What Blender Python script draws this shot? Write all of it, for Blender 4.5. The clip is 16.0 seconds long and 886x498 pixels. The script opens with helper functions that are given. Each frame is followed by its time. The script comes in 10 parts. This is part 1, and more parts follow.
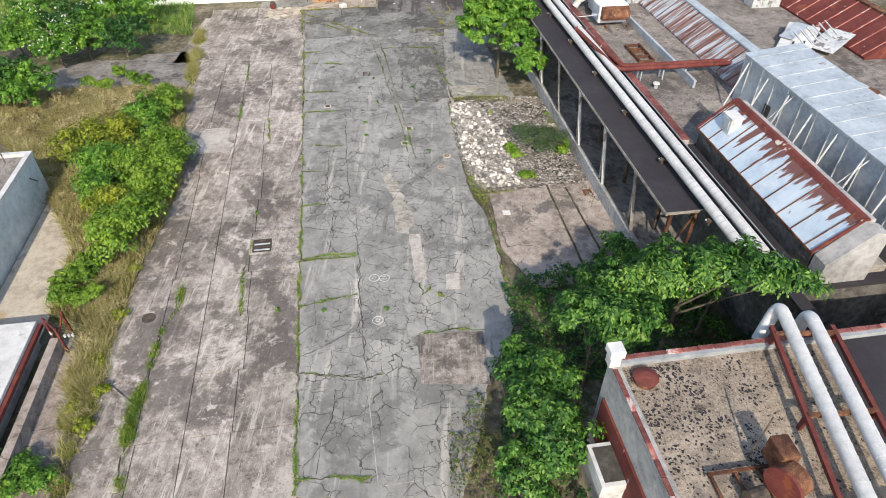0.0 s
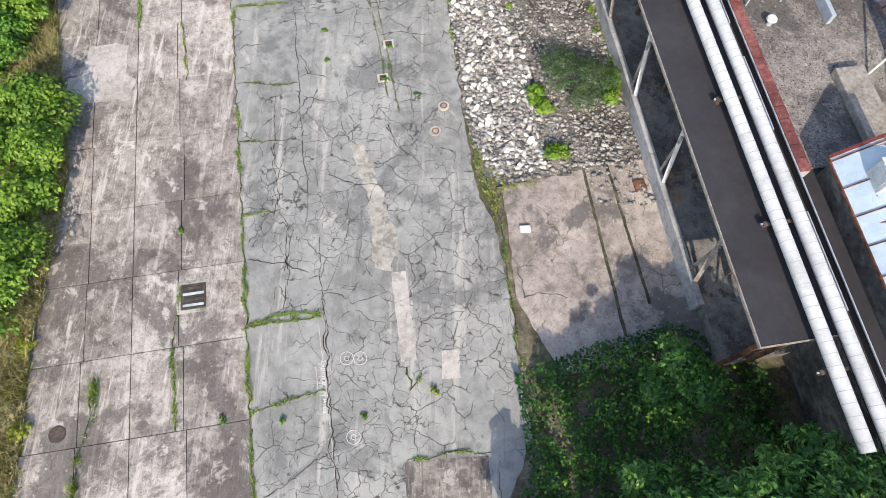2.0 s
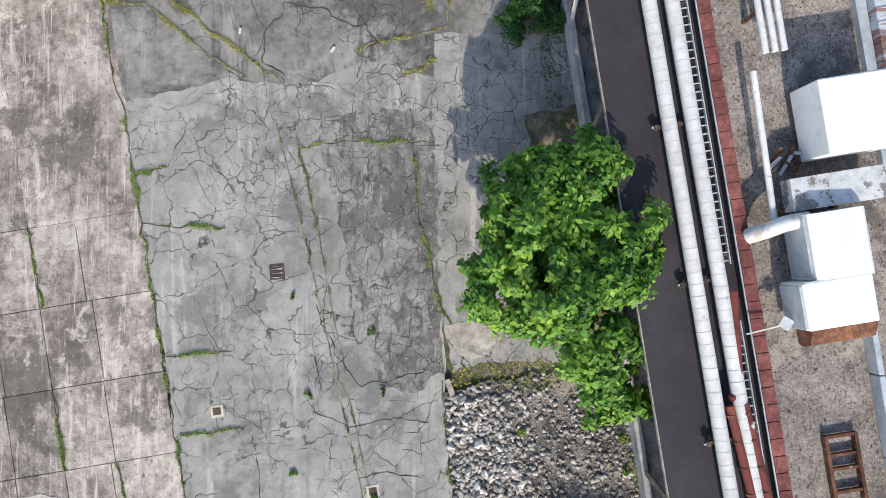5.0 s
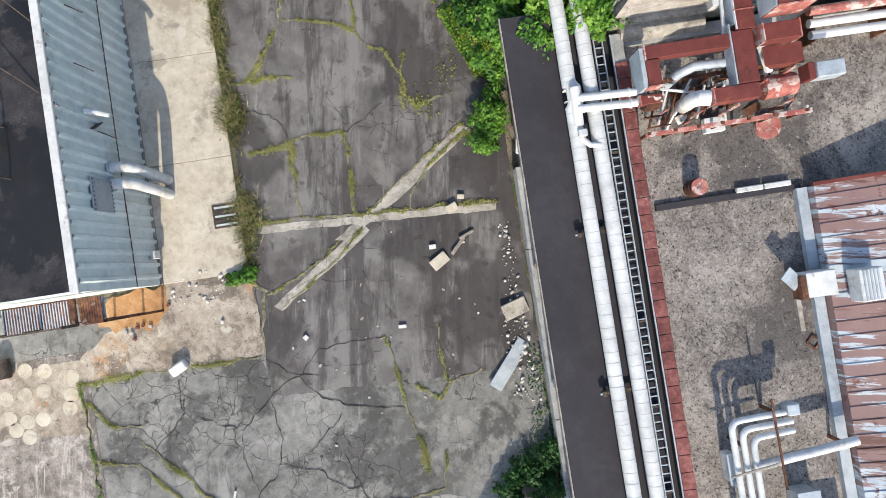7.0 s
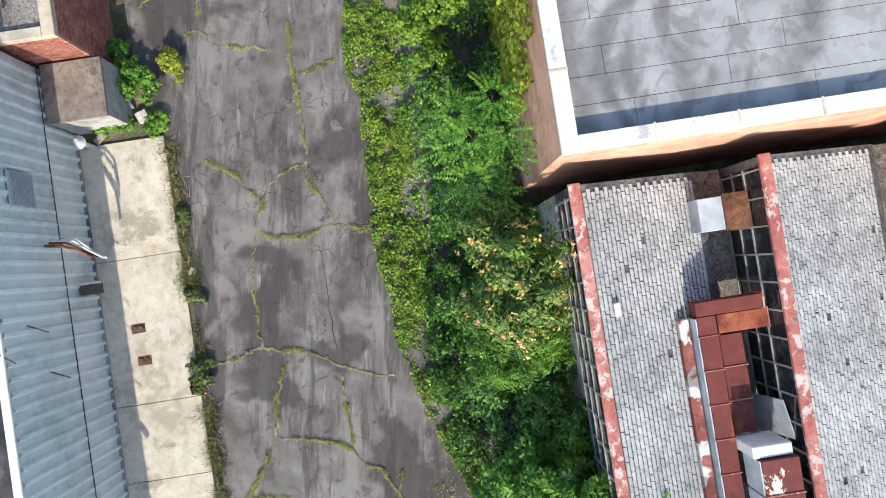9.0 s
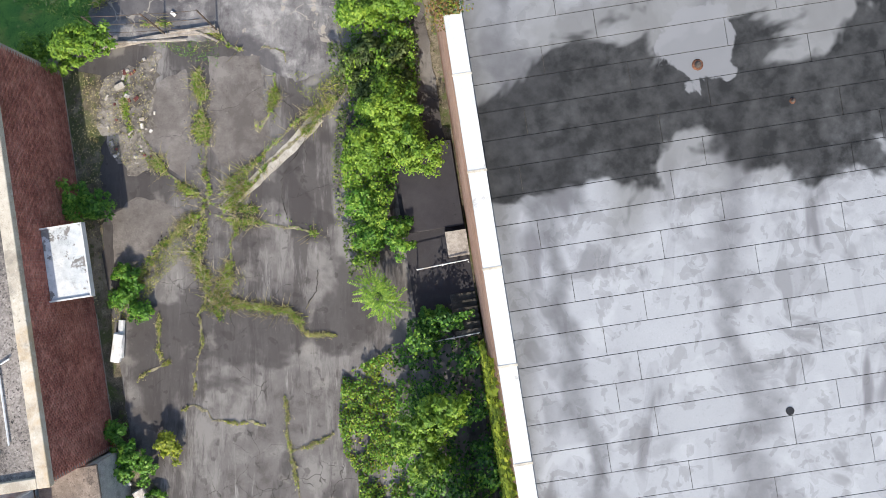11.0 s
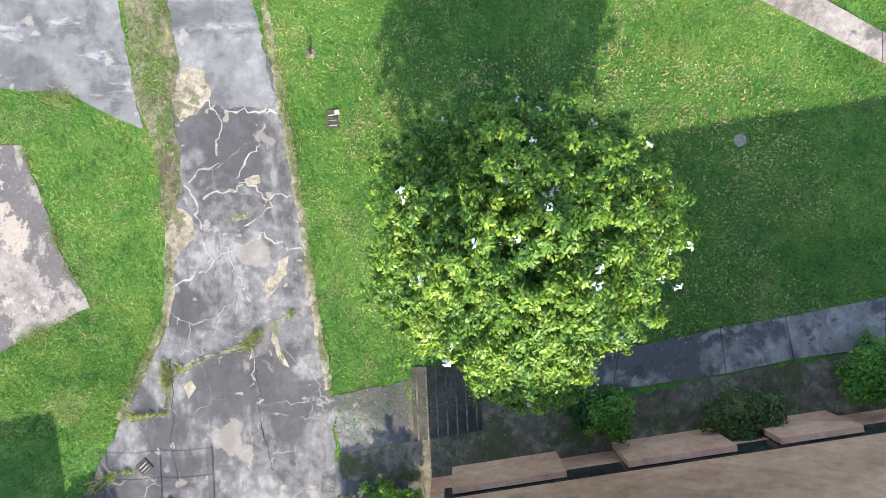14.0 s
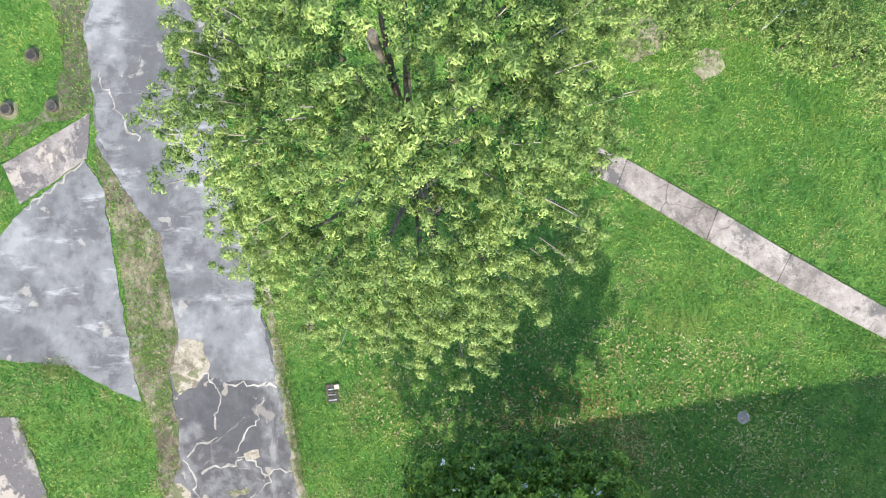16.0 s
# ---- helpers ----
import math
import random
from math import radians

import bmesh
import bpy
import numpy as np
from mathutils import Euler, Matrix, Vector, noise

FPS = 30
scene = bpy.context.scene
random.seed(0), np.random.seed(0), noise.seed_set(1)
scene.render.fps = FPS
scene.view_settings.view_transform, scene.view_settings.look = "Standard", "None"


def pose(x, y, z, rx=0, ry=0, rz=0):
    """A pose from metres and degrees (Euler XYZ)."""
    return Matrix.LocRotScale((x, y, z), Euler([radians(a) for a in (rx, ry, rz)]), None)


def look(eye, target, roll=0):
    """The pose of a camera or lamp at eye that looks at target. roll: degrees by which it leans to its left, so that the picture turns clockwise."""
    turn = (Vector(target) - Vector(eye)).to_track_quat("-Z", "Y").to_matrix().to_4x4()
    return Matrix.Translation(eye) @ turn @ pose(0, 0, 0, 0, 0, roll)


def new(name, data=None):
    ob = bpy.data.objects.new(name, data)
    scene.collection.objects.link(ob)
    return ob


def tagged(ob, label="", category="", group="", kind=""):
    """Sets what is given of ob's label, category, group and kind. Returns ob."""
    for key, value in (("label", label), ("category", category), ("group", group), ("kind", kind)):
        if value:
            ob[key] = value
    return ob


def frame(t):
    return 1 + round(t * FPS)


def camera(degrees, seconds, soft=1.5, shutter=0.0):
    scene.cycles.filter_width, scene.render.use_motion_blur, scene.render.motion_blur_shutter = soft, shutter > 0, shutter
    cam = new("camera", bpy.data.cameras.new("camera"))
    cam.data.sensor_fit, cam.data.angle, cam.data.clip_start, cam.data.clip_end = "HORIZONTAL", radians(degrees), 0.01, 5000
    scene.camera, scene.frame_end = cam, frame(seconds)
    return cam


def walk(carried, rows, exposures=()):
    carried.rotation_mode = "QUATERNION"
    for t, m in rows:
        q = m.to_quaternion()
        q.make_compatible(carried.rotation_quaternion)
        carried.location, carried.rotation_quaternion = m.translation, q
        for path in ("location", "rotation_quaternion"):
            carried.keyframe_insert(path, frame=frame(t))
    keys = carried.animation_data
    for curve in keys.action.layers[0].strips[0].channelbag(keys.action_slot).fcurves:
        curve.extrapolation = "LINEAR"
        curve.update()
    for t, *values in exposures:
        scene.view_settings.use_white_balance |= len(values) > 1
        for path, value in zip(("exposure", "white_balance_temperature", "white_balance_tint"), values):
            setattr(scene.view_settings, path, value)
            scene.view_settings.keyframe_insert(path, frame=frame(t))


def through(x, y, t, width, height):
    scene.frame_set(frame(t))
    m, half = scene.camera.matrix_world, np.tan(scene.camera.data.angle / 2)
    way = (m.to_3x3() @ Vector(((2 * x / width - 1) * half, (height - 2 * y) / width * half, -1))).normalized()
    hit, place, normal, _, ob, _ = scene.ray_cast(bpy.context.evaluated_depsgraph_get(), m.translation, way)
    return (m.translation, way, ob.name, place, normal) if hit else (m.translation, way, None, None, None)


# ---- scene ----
cam = camera(70.9, 16.0, soft=0.6)
walk(cam, [
    (0.0, pose(0.00, 0.00, 24.21, 49.14, -0.34, -0.00)),
    (0.5, pose(0.10, 4.90, 24.70, 41.54, -0.34, -0.00)),
    (1.0, pose(0.19, 9.89, 25.38, 34.94, -0.26, -0.07)),
    (1.5, pose(0.23, 14.85, 25.94, 29.14, -0.40, -0.08)),
    (2.0, pose(0.18, 19.96, 26.38, 21.74, -0.40, -0.08)),
    (2.5, pose(0.18, 25.28, 26.77, 14.34, -0.40, -0.08)),
    (3.0, pose(0.23, 30.65, 26.98, 7.04, -0.47, -0.15)),
    (3.5, pose(0.33, 36.13, 27.03, 1.14, -0.25, -0.21)),
    (4.0, pose(0.33, 41.49, 27.00, 1.14, -0.32, -0.28)),
    (4.5, pose(0.38, 46.73, 27.00, 1.14, -0.32, -0.28)),
    (7.0, pose(0.68, 72.03, 27.01, 1.08, -0.13, 0.00)),
    (7.5, pose(0.73, 76.69, 27.01, 1.08, -0.03, -0.10)),
    (8.0, pose(0.73, 81.25, 27.01, 1.18, -0.03, -0.10)),
    (8.5, pose(0.70, 85.68, 27.01, 1.28, -0.13, -0.10)),
    (9.0, pose(0.65, 90.06, 27.06, 1.38, -0.23, -0.10)),
    (9.5, pose(0.70, 94.18, 27.10, 1.49, -0.23, -0.20)),
    (12.0, pose(1.30, 114.39, 26.99, 0.64, 1.03, 0.00)),
    (12.5, pose(1.33, 117.89, 26.94, 0.74, 1.03, -0.10)),
    (13.0, pose(1.35, 121.31, 26.94, 0.94, 1.03, -0.10)),
    (13.5, pose(1.33, 124.59, 26.92, 1.04, 1.03, -0.20)),
    (14.0, pose(1.33, 127.78, 26.90, 1.03, 1.13, -0.20)),
    (14.5, pose(1.35, 130.88, 26.90, 1.03, 1.13, -0.20)),
    (15.0, pose(1.33, 133.85, 26.90, 1.13, 1.13, -0.20)),
    (15.5, pose(1.35, 136.68, 26.93, 1.33, 1.13, -0.20)),
    (16.0, pose(1.35, 139.47, 26.93, 1.43, 1.13, -0.30)),
], exposures=[(0.0, 1.04, 7200, 11), (1.5, 1.26, 7000, 11), (3.0, 1.27, 7000, 12), (4.5, 1.05, 6950, 11), (7.0, 1.12, 6950, 9), (8.0, 1.3, 6900, 9), (9.0, 1.4, 6850, 8), (12.0, 1.48, 6900, 10), (13.3, 1.62, 6800, 9), (14.5, 1.9, 6700, 7), (15.5, 1.93, 6700, 6), (16.0, 1.76, 6650, 6)])

# ---- light ----
world = bpy.data.worlds.new("sky")
scene.world = world
world.use_nodes = True
sky = world.node_tree.nodes.new("ShaderNodeTexSky")
sky.sky_type, sky.sun_disc = "NISHITA", False
sky.sun_elevation, sky.sun_rotation = radians(37), radians(180)
back = world.node_tree.nodes["Background"]
back.inputs["Strength"].default_value = 0.138
world.node_tree.links.new(sky.outputs[0], back.inputs["Color"])
sun = new("sun", bpy.data.lights.new("sun", "SUN"))
sun.data.energy, sun.data.angle, sun.data.color = 2.4, radians(0.55), (1.0, 0.94, 0.84)
sun.matrix_world = look((0, 0, 60), (-0.045, 1.0, 60 - 0.74))

# ---- frames of reference and small mesh tools ----
A = math.atan(0.154)          # the plant stands turned by this against the flight
CA, SA = math.cos(A), math.sin(A)
rng = np.random.default_rng(7)


def at(u, v):
    """World place of a point given across (u) and along (v) the plant."""
    return (u * CA - v * SA, u * SA + v * CA)


def thing(name, label, category, u=0.0, v=0.0, z=0.0, turn=0.0, group="", kind=""):
    """An Empty on the plant's axes, at (u, v, z)."""
    ob = new(name)
    x, y = at(u, v)
    ob.matrix_basis = Matrix.Translation((x, y, z)) @ Matrix.Rotation(A + radians(turn), 4, "Z")
    return tagged(ob, label, category, group, kind)


def spot(name, label, category, x, y, z=0.0, turn=0.0, group="", kind=""):
    """An Empty on the world's axes."""
    ob = new(name)
    ob.matrix_basis = pose(x, y, z, 0, 0, turn)
    return tagged(ob, label, category, group, kind)


def part(name, bm, material, parent=None, label="", smooth=False):
    """One mesh object from a bmesh, under a thing or a part."""
    me = bpy.data.meshes.new(name)
    bm.normal_update()
    bm.to_mesh(me)
    bm.free()
    return meshed(name, me, material, parent, label, smooth)


def meshed(name, me, material, parent=None, label="", smooth=False):
    if material and not me.materials:
        me.materials.append(material)
    if smooth:
        me.polygons.foreach_set("use_smooth", [True] * len(me.polygons))
        me.set_sharp_from_angle(angle=radians(40))
    ob = new(name, me)
    ob.parent = parent
    if label:
        ob["label"] = label
    return ob


def quick(name, verts, faces, material, parent=None, label="", smooth=False):
    """A mesh object from arrays, for what has very many faces."""
    me = bpy.data.meshes.new(name)
    verts, faces = np.asarray(verts, np.float32).reshape(-1, 3), np.asarray(faces, np.int32)
    k = faces.shape[1]
    me.vertices.add(len(verts))
    me.vertices.foreach_set("co", verts.ravel())
    me.loops.add(faces.size)
    me.loops.foreach_set("vertex_index", faces.ravel())
    me.polygons.add(len(faces))
    me.polygons.foreach_set("loop_start", np.arange(len(faces), dtype=np.int32) * k)
    me.update(calc_edges=True)
    return meshed(name, me, material, parent, label, smooth)


def box(bm, x0, x1, y0, y1, z0, z1, bevel=0.0):
    m = Matrix.Translation(((x0 + x1) / 2, (y0 + y1) / 2, (z0 + z1) / 2)) @ Matrix.Diagonal((x1 - x0, y1 - y0, z1 - z0, 1))
    made = bmesh.ops.create_cube(bm, size=1, matrix=m)
    if bevel:
        edges = list({e for v in made["verts"] for e in v.link_edges})
        bmesh.ops.bevel(bm, geom=edges, offset=bevel, segments=1, affect="EDGES")
    return made["verts"]


def boxed(*args, **kw):
    bm = bmesh.new()
    box(bm, *args, **kw)
    return bm


def prism(bm, pts, z0, z1):
    """A flat slab with the outline pts."""
    low = [bm.verts.new((p[0], p[1], z0)) for p in pts]
    top = [bm.verts.new((p[0], p[1], z1)) for p in pts]
    n = len(pts)
    area = sum(pts[i][0] * pts[(i + 1) % n][1] - pts[(i + 1) % n][0] * pts[i][1] for i in range(n))
    if area < 0:
        low.reverse(), top.reverse()
    bm.faces.new(top)
    bm.faces.new(low[::-1])
    for i in range(n):
        j = (i + 1) % n
        bm.faces.new((low[i], low[j], top[j], top[i]))


def slab(pts, z0, z1):
    bm = bmesh.new()
    prism(bm, pts, z0, z1)
    return bm


def extrude(bm, profile, y0, y1):
    """A profile in x and z, drawn out along y."""
    a = [bm.verts.new((x, y0, z)) for x, z in profile]
    b = [bm.verts.new((x, y1, z)) for x, z in profile]
    n = len(profile)
    bm.faces.new(a)
    bm.faces.new(b[::-1])
    for i in range(n):
        j = (i + 1) % n
        bm.faces.new((a[j], a[i], b[i], b[j]))


def tube(bm, path, r, seg=10, caps=True, r_end=None):
    """A round pipe along a path of points."""
    path = [Vector(p) for p in path]
    rings, n = [], len(path)
    for i, p in enumerate(path):
        d = (path[min(i + 1, n - 1)] - path[max(i - 1, 0)]).normalized()
        side = d.cross(Vector((0, 0, 1)))
        side = side.normalized() if side.length > 1e-3 else Vector((1, 0, 0))
        up = side.cross(d)
        rad = r if r_end is None else r + (r_end - r) * i / max(n - 1, 1)
        rings.append([bm.verts.new(p + rad * (math.cos(k * math.tau / seg) * side + math.sin(k * math.tau / seg) * up)) for k in range(seg)])
    for a, b in zip(rings, rings[1:]):
        for k in range(seg):
            bm.faces.new((a[k], a[(k + 1) % seg], b[(k + 1) % seg], b[k]))
    if caps:
        bm.faces.new(rings[0][::-1])
        bm.faces.new(rings[-1])


def tubed(path, r, seg=10, r_end=None):
    bm = bmesh.new()
    tube(bm, path, r, seg, True, r_end)
    return bm


def bend(a, b, c, steps=5, cut=0.6):
    """Points round the corner b between a and c."""
    a, b, c = Vector(a), Vector(b), Vector(c)
    p, q = b + (a - b).normalized() * cut, b + (c - b).normalized() * cut
    return [tuple((1 - k) ** 2 * p + 2 * k * (1 - k) * b + k * k * q) for k in [i / steps for i in range(steps + 1)]]


def bar(bm, a, b, w=0.08, h=None):
    """A straight square bar between two points."""
    a, b, h = Vector(a), Vector(b), h or w
    d = (b - a).normalized()
    side = d.cross(Vector((0, 0, 1)))
    side = side.normalized() if side.length > 1e-3 else Vector((1, 0, 0))
    up = side.cross(d)
    ring = [[bm.verts.new(p + side * sx * w / 2 + up * sy * h / 2) for sx, sy in ((-1, -1), (1, -1), (1, 1), (-1, 1))] for p in (a, b)]
    for k in range(4):
        bm.faces.new((ring[0][k], ring[0][(k + 1) % 4], ring[1][(k + 1) % 4], ring[1][k]))
    bm.faces.new(ring[0][::-1])
    bm.faces.new(ring[1])


def barred(a, b, w=0.08, h=None):
    bm = bmesh.new()
    bar(bm, a, b, w, h)
    return bm


def laid(name, bm, material):
    """A piece of the setting drawn on the plant's axes."""
    ob = part(name, bm, material)
    ob.matrix_basis = pose(0, 0, 0, 0, 0, math.degrees(A))
    return ob


def rough_line(pts, step=0.25, wander=0.06):
    """Points along a polyline, close together and a little off it."""
    out = []
    for (x0, y0), (x1, y1) in zip(pts, pts[1:]):
        n = max(1, int(math.hypot(x1 - x0, y1 - y0) / step))
        for i in range(n):
            k = i / n
            x, y = x0 + (x1 - x0) * k, y0 + (y1 - y0) * k
            out.append((x + wander * (2 * noise.noise((x * 1.7, y * 1.7, 3.1)) + 1.3 * noise.noise((x * 5.3, y * 5.3, 4.1))),
                        y + wander * (2 * noise.noise((x * 1.7, y * 1.7, 9.7)) + 1.3 * noise.noise((x * 5.3, y * 5.3, 6.7)))))
    out.append(pts[-1])
    return out


def inside(pts, x, y):
    """Which of the points x, y lie in the outline."""
    hit = np.zeros(len(x), bool)
    n = len(pts)
    for i in range(n):
        (x0, y0), (x1, y1) = pts[i], pts[(i + 1) % n]
        if y0 != y1:
            hit ^= ((y0 > y) != (y1 > y)) & (x < (x1 - x0) * (y - y0) / (y1 - y0) + x0)
    return hit


def scatter(pts, per_m2):
    """Random points in an outline."""
    p = np.array(pts)
    lo, hi = p.min(0), p.max(0)
    n = int((hi - lo).prod() * per_m2)
    q = lo + rng.random((n, 2)) * (hi - lo)
    return q[inside(pts, q[:, 0], q[:, 1])]


# ---- materials ----
def mixed(nt, fac, a, b):
    m = nt.nodes.new("ShaderNodeMix")
    m.data_type = "RGBA"
    for sock, val in ((m.inputs["Factor"], fac), (m.inputs[6], a), (m.inputs[7], b)):
        if isinstance(val, bpy.types.NodeSocket):
            nt.links.new(val, sock)
        elif isinstance(val, tuple):
            sock.default_value = (*val, 1)
        else:
            sock.default_value = val
    return m.outputs[2]


def sums(nt, op, a, b=0.0, clamp=False):
    m = nt.nodes.new("ShaderNodeMath")
    m.operation, m.use_clamp = op, clamp
    for sock, val in zip(m.inputs, (a, b)):
        if isinstance(val, bpy.types.NodeSocket):
            nt.links.new(val, sock)
        else:
            sock.default_value = val
    return m.outputs[0]


def ramped(nt, fac, lo, hi):
    m = nt.nodes.new("ShaderNodeMapRange")
    m.interpolation_type = "SMOOTHSTEP"
    nt.links.new(fac, m.inputs[0])
    m.inputs[1].default_value, m.inputs[2].default_value = lo, hi
    return m.outputs[0]


def coords(nt, space, turn=0.0, scale=(1, 1, 1)):
    if space == "world":
        src = nt.nodes.new("ShaderNodeNewGeometry").outputs["Position"]
    else:
        src = nt.nodes.new("ShaderNodeTexCoord").outputs["Object"]
    m = nt.nodes.new("ShaderNodeMapping")
    m.inputs["Rotation"].default_value[2] = turn
    m.inputs["Scale"].default_value = scale
    nt.links.new(src, m.inputs["Vector"])
    return m.outputs[0]


def noisy(nt, vec, scale, detail=5.0, rough=0.6, seed=0.0, warp=0.0):
    n = nt.nodes.new("ShaderNodeTexNoise")
    n.noise_dimensions = "4D"
    nt.links.new(vec, n.inputs["Vector"])
    n.inputs["W"].default_value = seed
    n.inputs["Scale"].default_value, n.inputs["Detail"].default_value, n.inputs["Roughness"].default_value = scale, detail, rough
    n.inputs["Distortion"].default_value = warp
    return n.outputs["Fac"]


def surface(name, dark, mid, light, scales=(0.35, 2.5, 30), rough=0.88, bump=0.4, metal=0.0, space="world", turn=-A,
            streak=None, stains=(), cracks=None, vary=0.0, grain=0.25, spread=(0.425, 0.575), depth=0.02, coat=0.0, island=0.0, speckle=0.0, detail=10):
    """A weathered surface: three tones over noise of two sizes and a grain, streaks, stains with their own outline, cracks, bump.
    streak: (colour, scale across, scale along, from, to); stains: (colour, scale, from, to, seed, strength); cracks: (colour, scale, width, strength)."""
    m = bpy.data.materials.new(name)
    m.use_nodes = True
    nt = m.node_tree
    bsdf = nt.nodes["Principled BSDF"]
    vec = coords(nt, space, turn)
    big, fine, tiny = (noisy(nt, vec, s, d, 0.62, i * 3.7, w) for i, (s, d, w) in enumerate(zip(scales, (8, 9, 3), (0.25, 0.15, 0))))
    tone = sums(nt, "ADD", sums(nt, "MULTIPLY", big, 0.55), sums(nt, "MULTIPLY", fine, 0.45))
    tone = sums(nt, "ADD", sums(nt, "MULTIPLY", tone, 1 - grain), sums(nt, "MULTIPLY", tiny, grain))
    lo, hi = spread
    col = mixed(nt, ramped(nt, tone, lo, (lo + hi) / 2), dark, mid)
    col = mixed(nt, ramped(nt, tone, (lo + hi) / 2, hi), col, light)
    for k, (c, sx, sy, a, b) in enumerate(streak or ()):
        col = mixed(nt, sums(nt, "MULTIPLY", ramped(nt, noisy(nt, coords(nt, space, turn, (sx, sy, sx)), 1.0, 7, 0.7, 11.0 + 7 * k), a, b), 0.8), col, c)
    for c, s, a, b, seed, k in stains:
        col = mixed(nt, sums(nt, "MULTIPLY", ramped(nt, noisy(nt, vec, s, detail, 0.7 if detail > 6 else 0.52, seed, 0.35), a, b), k), col, c)
    height = sums(nt, "ADD", sums(nt, "MULTIPLY", fine, 0.5), tiny)
    if speckle:
        col = mixed(nt, sums(nt, "MULTIPLY", ramped(nt, noisy(nt, vec, 7.0, 4, 0.75, 61.0), 0.56, 0.66), speckle), col, tuple(x * 0.45 for x in dark))
        col = mixed(nt, sums(nt, "MULTIPLY", ramped(nt, noisy(nt, vec, 5.0, 6, 0.75, 67.0), 0.57, 0.68), speckle), col, tuple(min(0.85, x * 1.35) for x in light))
    for c, s, w, k, lo, hi in cracks or ():
        warped = nt.nodes.new("ShaderNodeVectorMath")
        warped.operation = "ADD"
        wob = nt.nodes.new("ShaderNodeTexNoise")
        wob.inputs["Scale"].default_value = 2.2
        nt.links.new(vec, wob.inputs["Vector"])
        nt.links.new(vec, warped.inputs[0])
        scaled = nt.nodes.new("ShaderNodeVectorMath")
        scaled.operation = "SCALE"
        scaled.inputs["Scale"].default_value = 0.45
        nt.links.new(wob.outputs["Color"], scaled.inputs[0])
        nt.links.new(scaled.outputs[0], warped.inputs[1])
        vor = nt.nodes.new("ShaderNodeTexVoronoi")
        vor.feature = "DISTANCE_TO_EDGE"
        vor.inputs["Scale"].default_value = s
        nt.links.new(warped.outputs[0], vor.inputs["Vector"])
        line = sums(nt, "SUBTRACT", 1.0, ramped(nt, vor.outputs["Distance"], 0.0, w))
        line = sums(nt, "MULTIPLY", line, ramped(nt, noisy(nt, vec, 1.3, 4, 0.6, 29.0 + s), 0.40, 0.52))
        where = ramped(nt, noisy(nt, vec, 0.16, 4, 0.6, 21.0 + s), lo, hi)
        crack = sums(nt, "MULTIPLY", sums(nt, "MULTIPLY", line, where), k)
        col = mixed(nt, crack, col, c)
        height = sums(nt, "SUBTRACT", height, sums(nt, "MULTIPLY", crack, 2.0))
    if vary:
        info = nt.nodes.new("ShaderNodeObjectInfo")
        hsv = nt.nodes.new("ShaderNodeHueSaturation")
        nt.links.new(sums(nt, "ADD", 1 - vary / 2, sums(nt, "MULTIPLY", info.outputs["Random"], vary)), hsv.inputs["Value"])
        nt.links.new(col, hsv.inputs["Color"])
        col = hsv.outputs[0]
    if island:
        geo = nt.nodes.new("ShaderNodeNewGeometry")
        hsv = nt.nodes.new("ShaderNodeHueSaturation")
        nt.links.new(sums(nt, "ADD", 1 - island / 2, sums(nt, "MULTIPLY", geo.outputs["Random Per Island"], island)), hsv.inputs["Value"])
        nt.links.new(col, hsv.inputs["Color"])
        col = hsv.outputs[0]
    nt.links.new(col, bsdf.inputs["Base Color"])
    nt.links.new(sums(nt, "ADD", rough - 0.08, sums(nt, "MULTIPLY", fine, 0.16), True), bsdf.inputs["Roughness"])
    bsdf.inputs["Metallic"].default_value = metal
    bsdf.inputs["Specular IOR Level"].default_value = 0.2 if rough > 0.7 else 0.45
    bsdf.inputs["Coat Weight"].default_value = coat
    if bump:
        b = nt.nodes.new("ShaderNodeBump")
        b.inputs["Strength"].default_value, b.inputs["Distance"].default_value = bump, depth
        nt.links.new(height, b.inputs["Height"])
        nt.links.new(b.outputs[0], bsdf.inputs["Normal"])
    return m


def leafy(name, dark, mid, light, rough=0.55, through=0.25, patch=0.9):
    """Leaves: tones by leaf and by patch, a little light passing through."""
    m = bpy.data.materials.new(name)
    m.use_nodes = True
    nt = m.node_tree
    bsdf = nt.nodes["Principled BSDF"]
    geo = nt.nodes.new("ShaderNodeNewGeometry")
    big = noisy(nt, coords(nt, "world"), patch, 3, 0.6, 2.0)
    tone = sums(nt, "ADD", sums(nt, "MULTIPLY", geo.outputs["Random Per Island"], 0.6), sums(nt, "SUBTRACT", sums(nt, "MULTIPLY", big, 1.4), 0.5))
    col = mixed(nt, ramped(nt, tone, 0.15, 0.5), dark, mid)
    col = mixed(nt, ramped(nt, tone, 0.5, 0.88), col, light)
    nt.links.new(col, bsdf.inputs["Base Color"])
    bsdf.inputs["Roughness"].default_value = rough
    bsdf.inputs["Specular IOR Level"].default_value = 0.35
    tr = nt.nodes.new("ShaderNodeBsdfTranslucent")
    nt.links.new(col, tr.inputs["Color"])
    mx = nt.nodes.new("ShaderNodeMixShader")
    mx.inputs[0].default_value = through
    nt.links.new(bsdf.outputs[0], mx.inputs[1])
    nt.links.new(tr.outputs[0], mx.inputs[2])
    nt.links.new(mx.outputs[0], nt.nodes["Material Output"].inputs["Surface"])
    return m


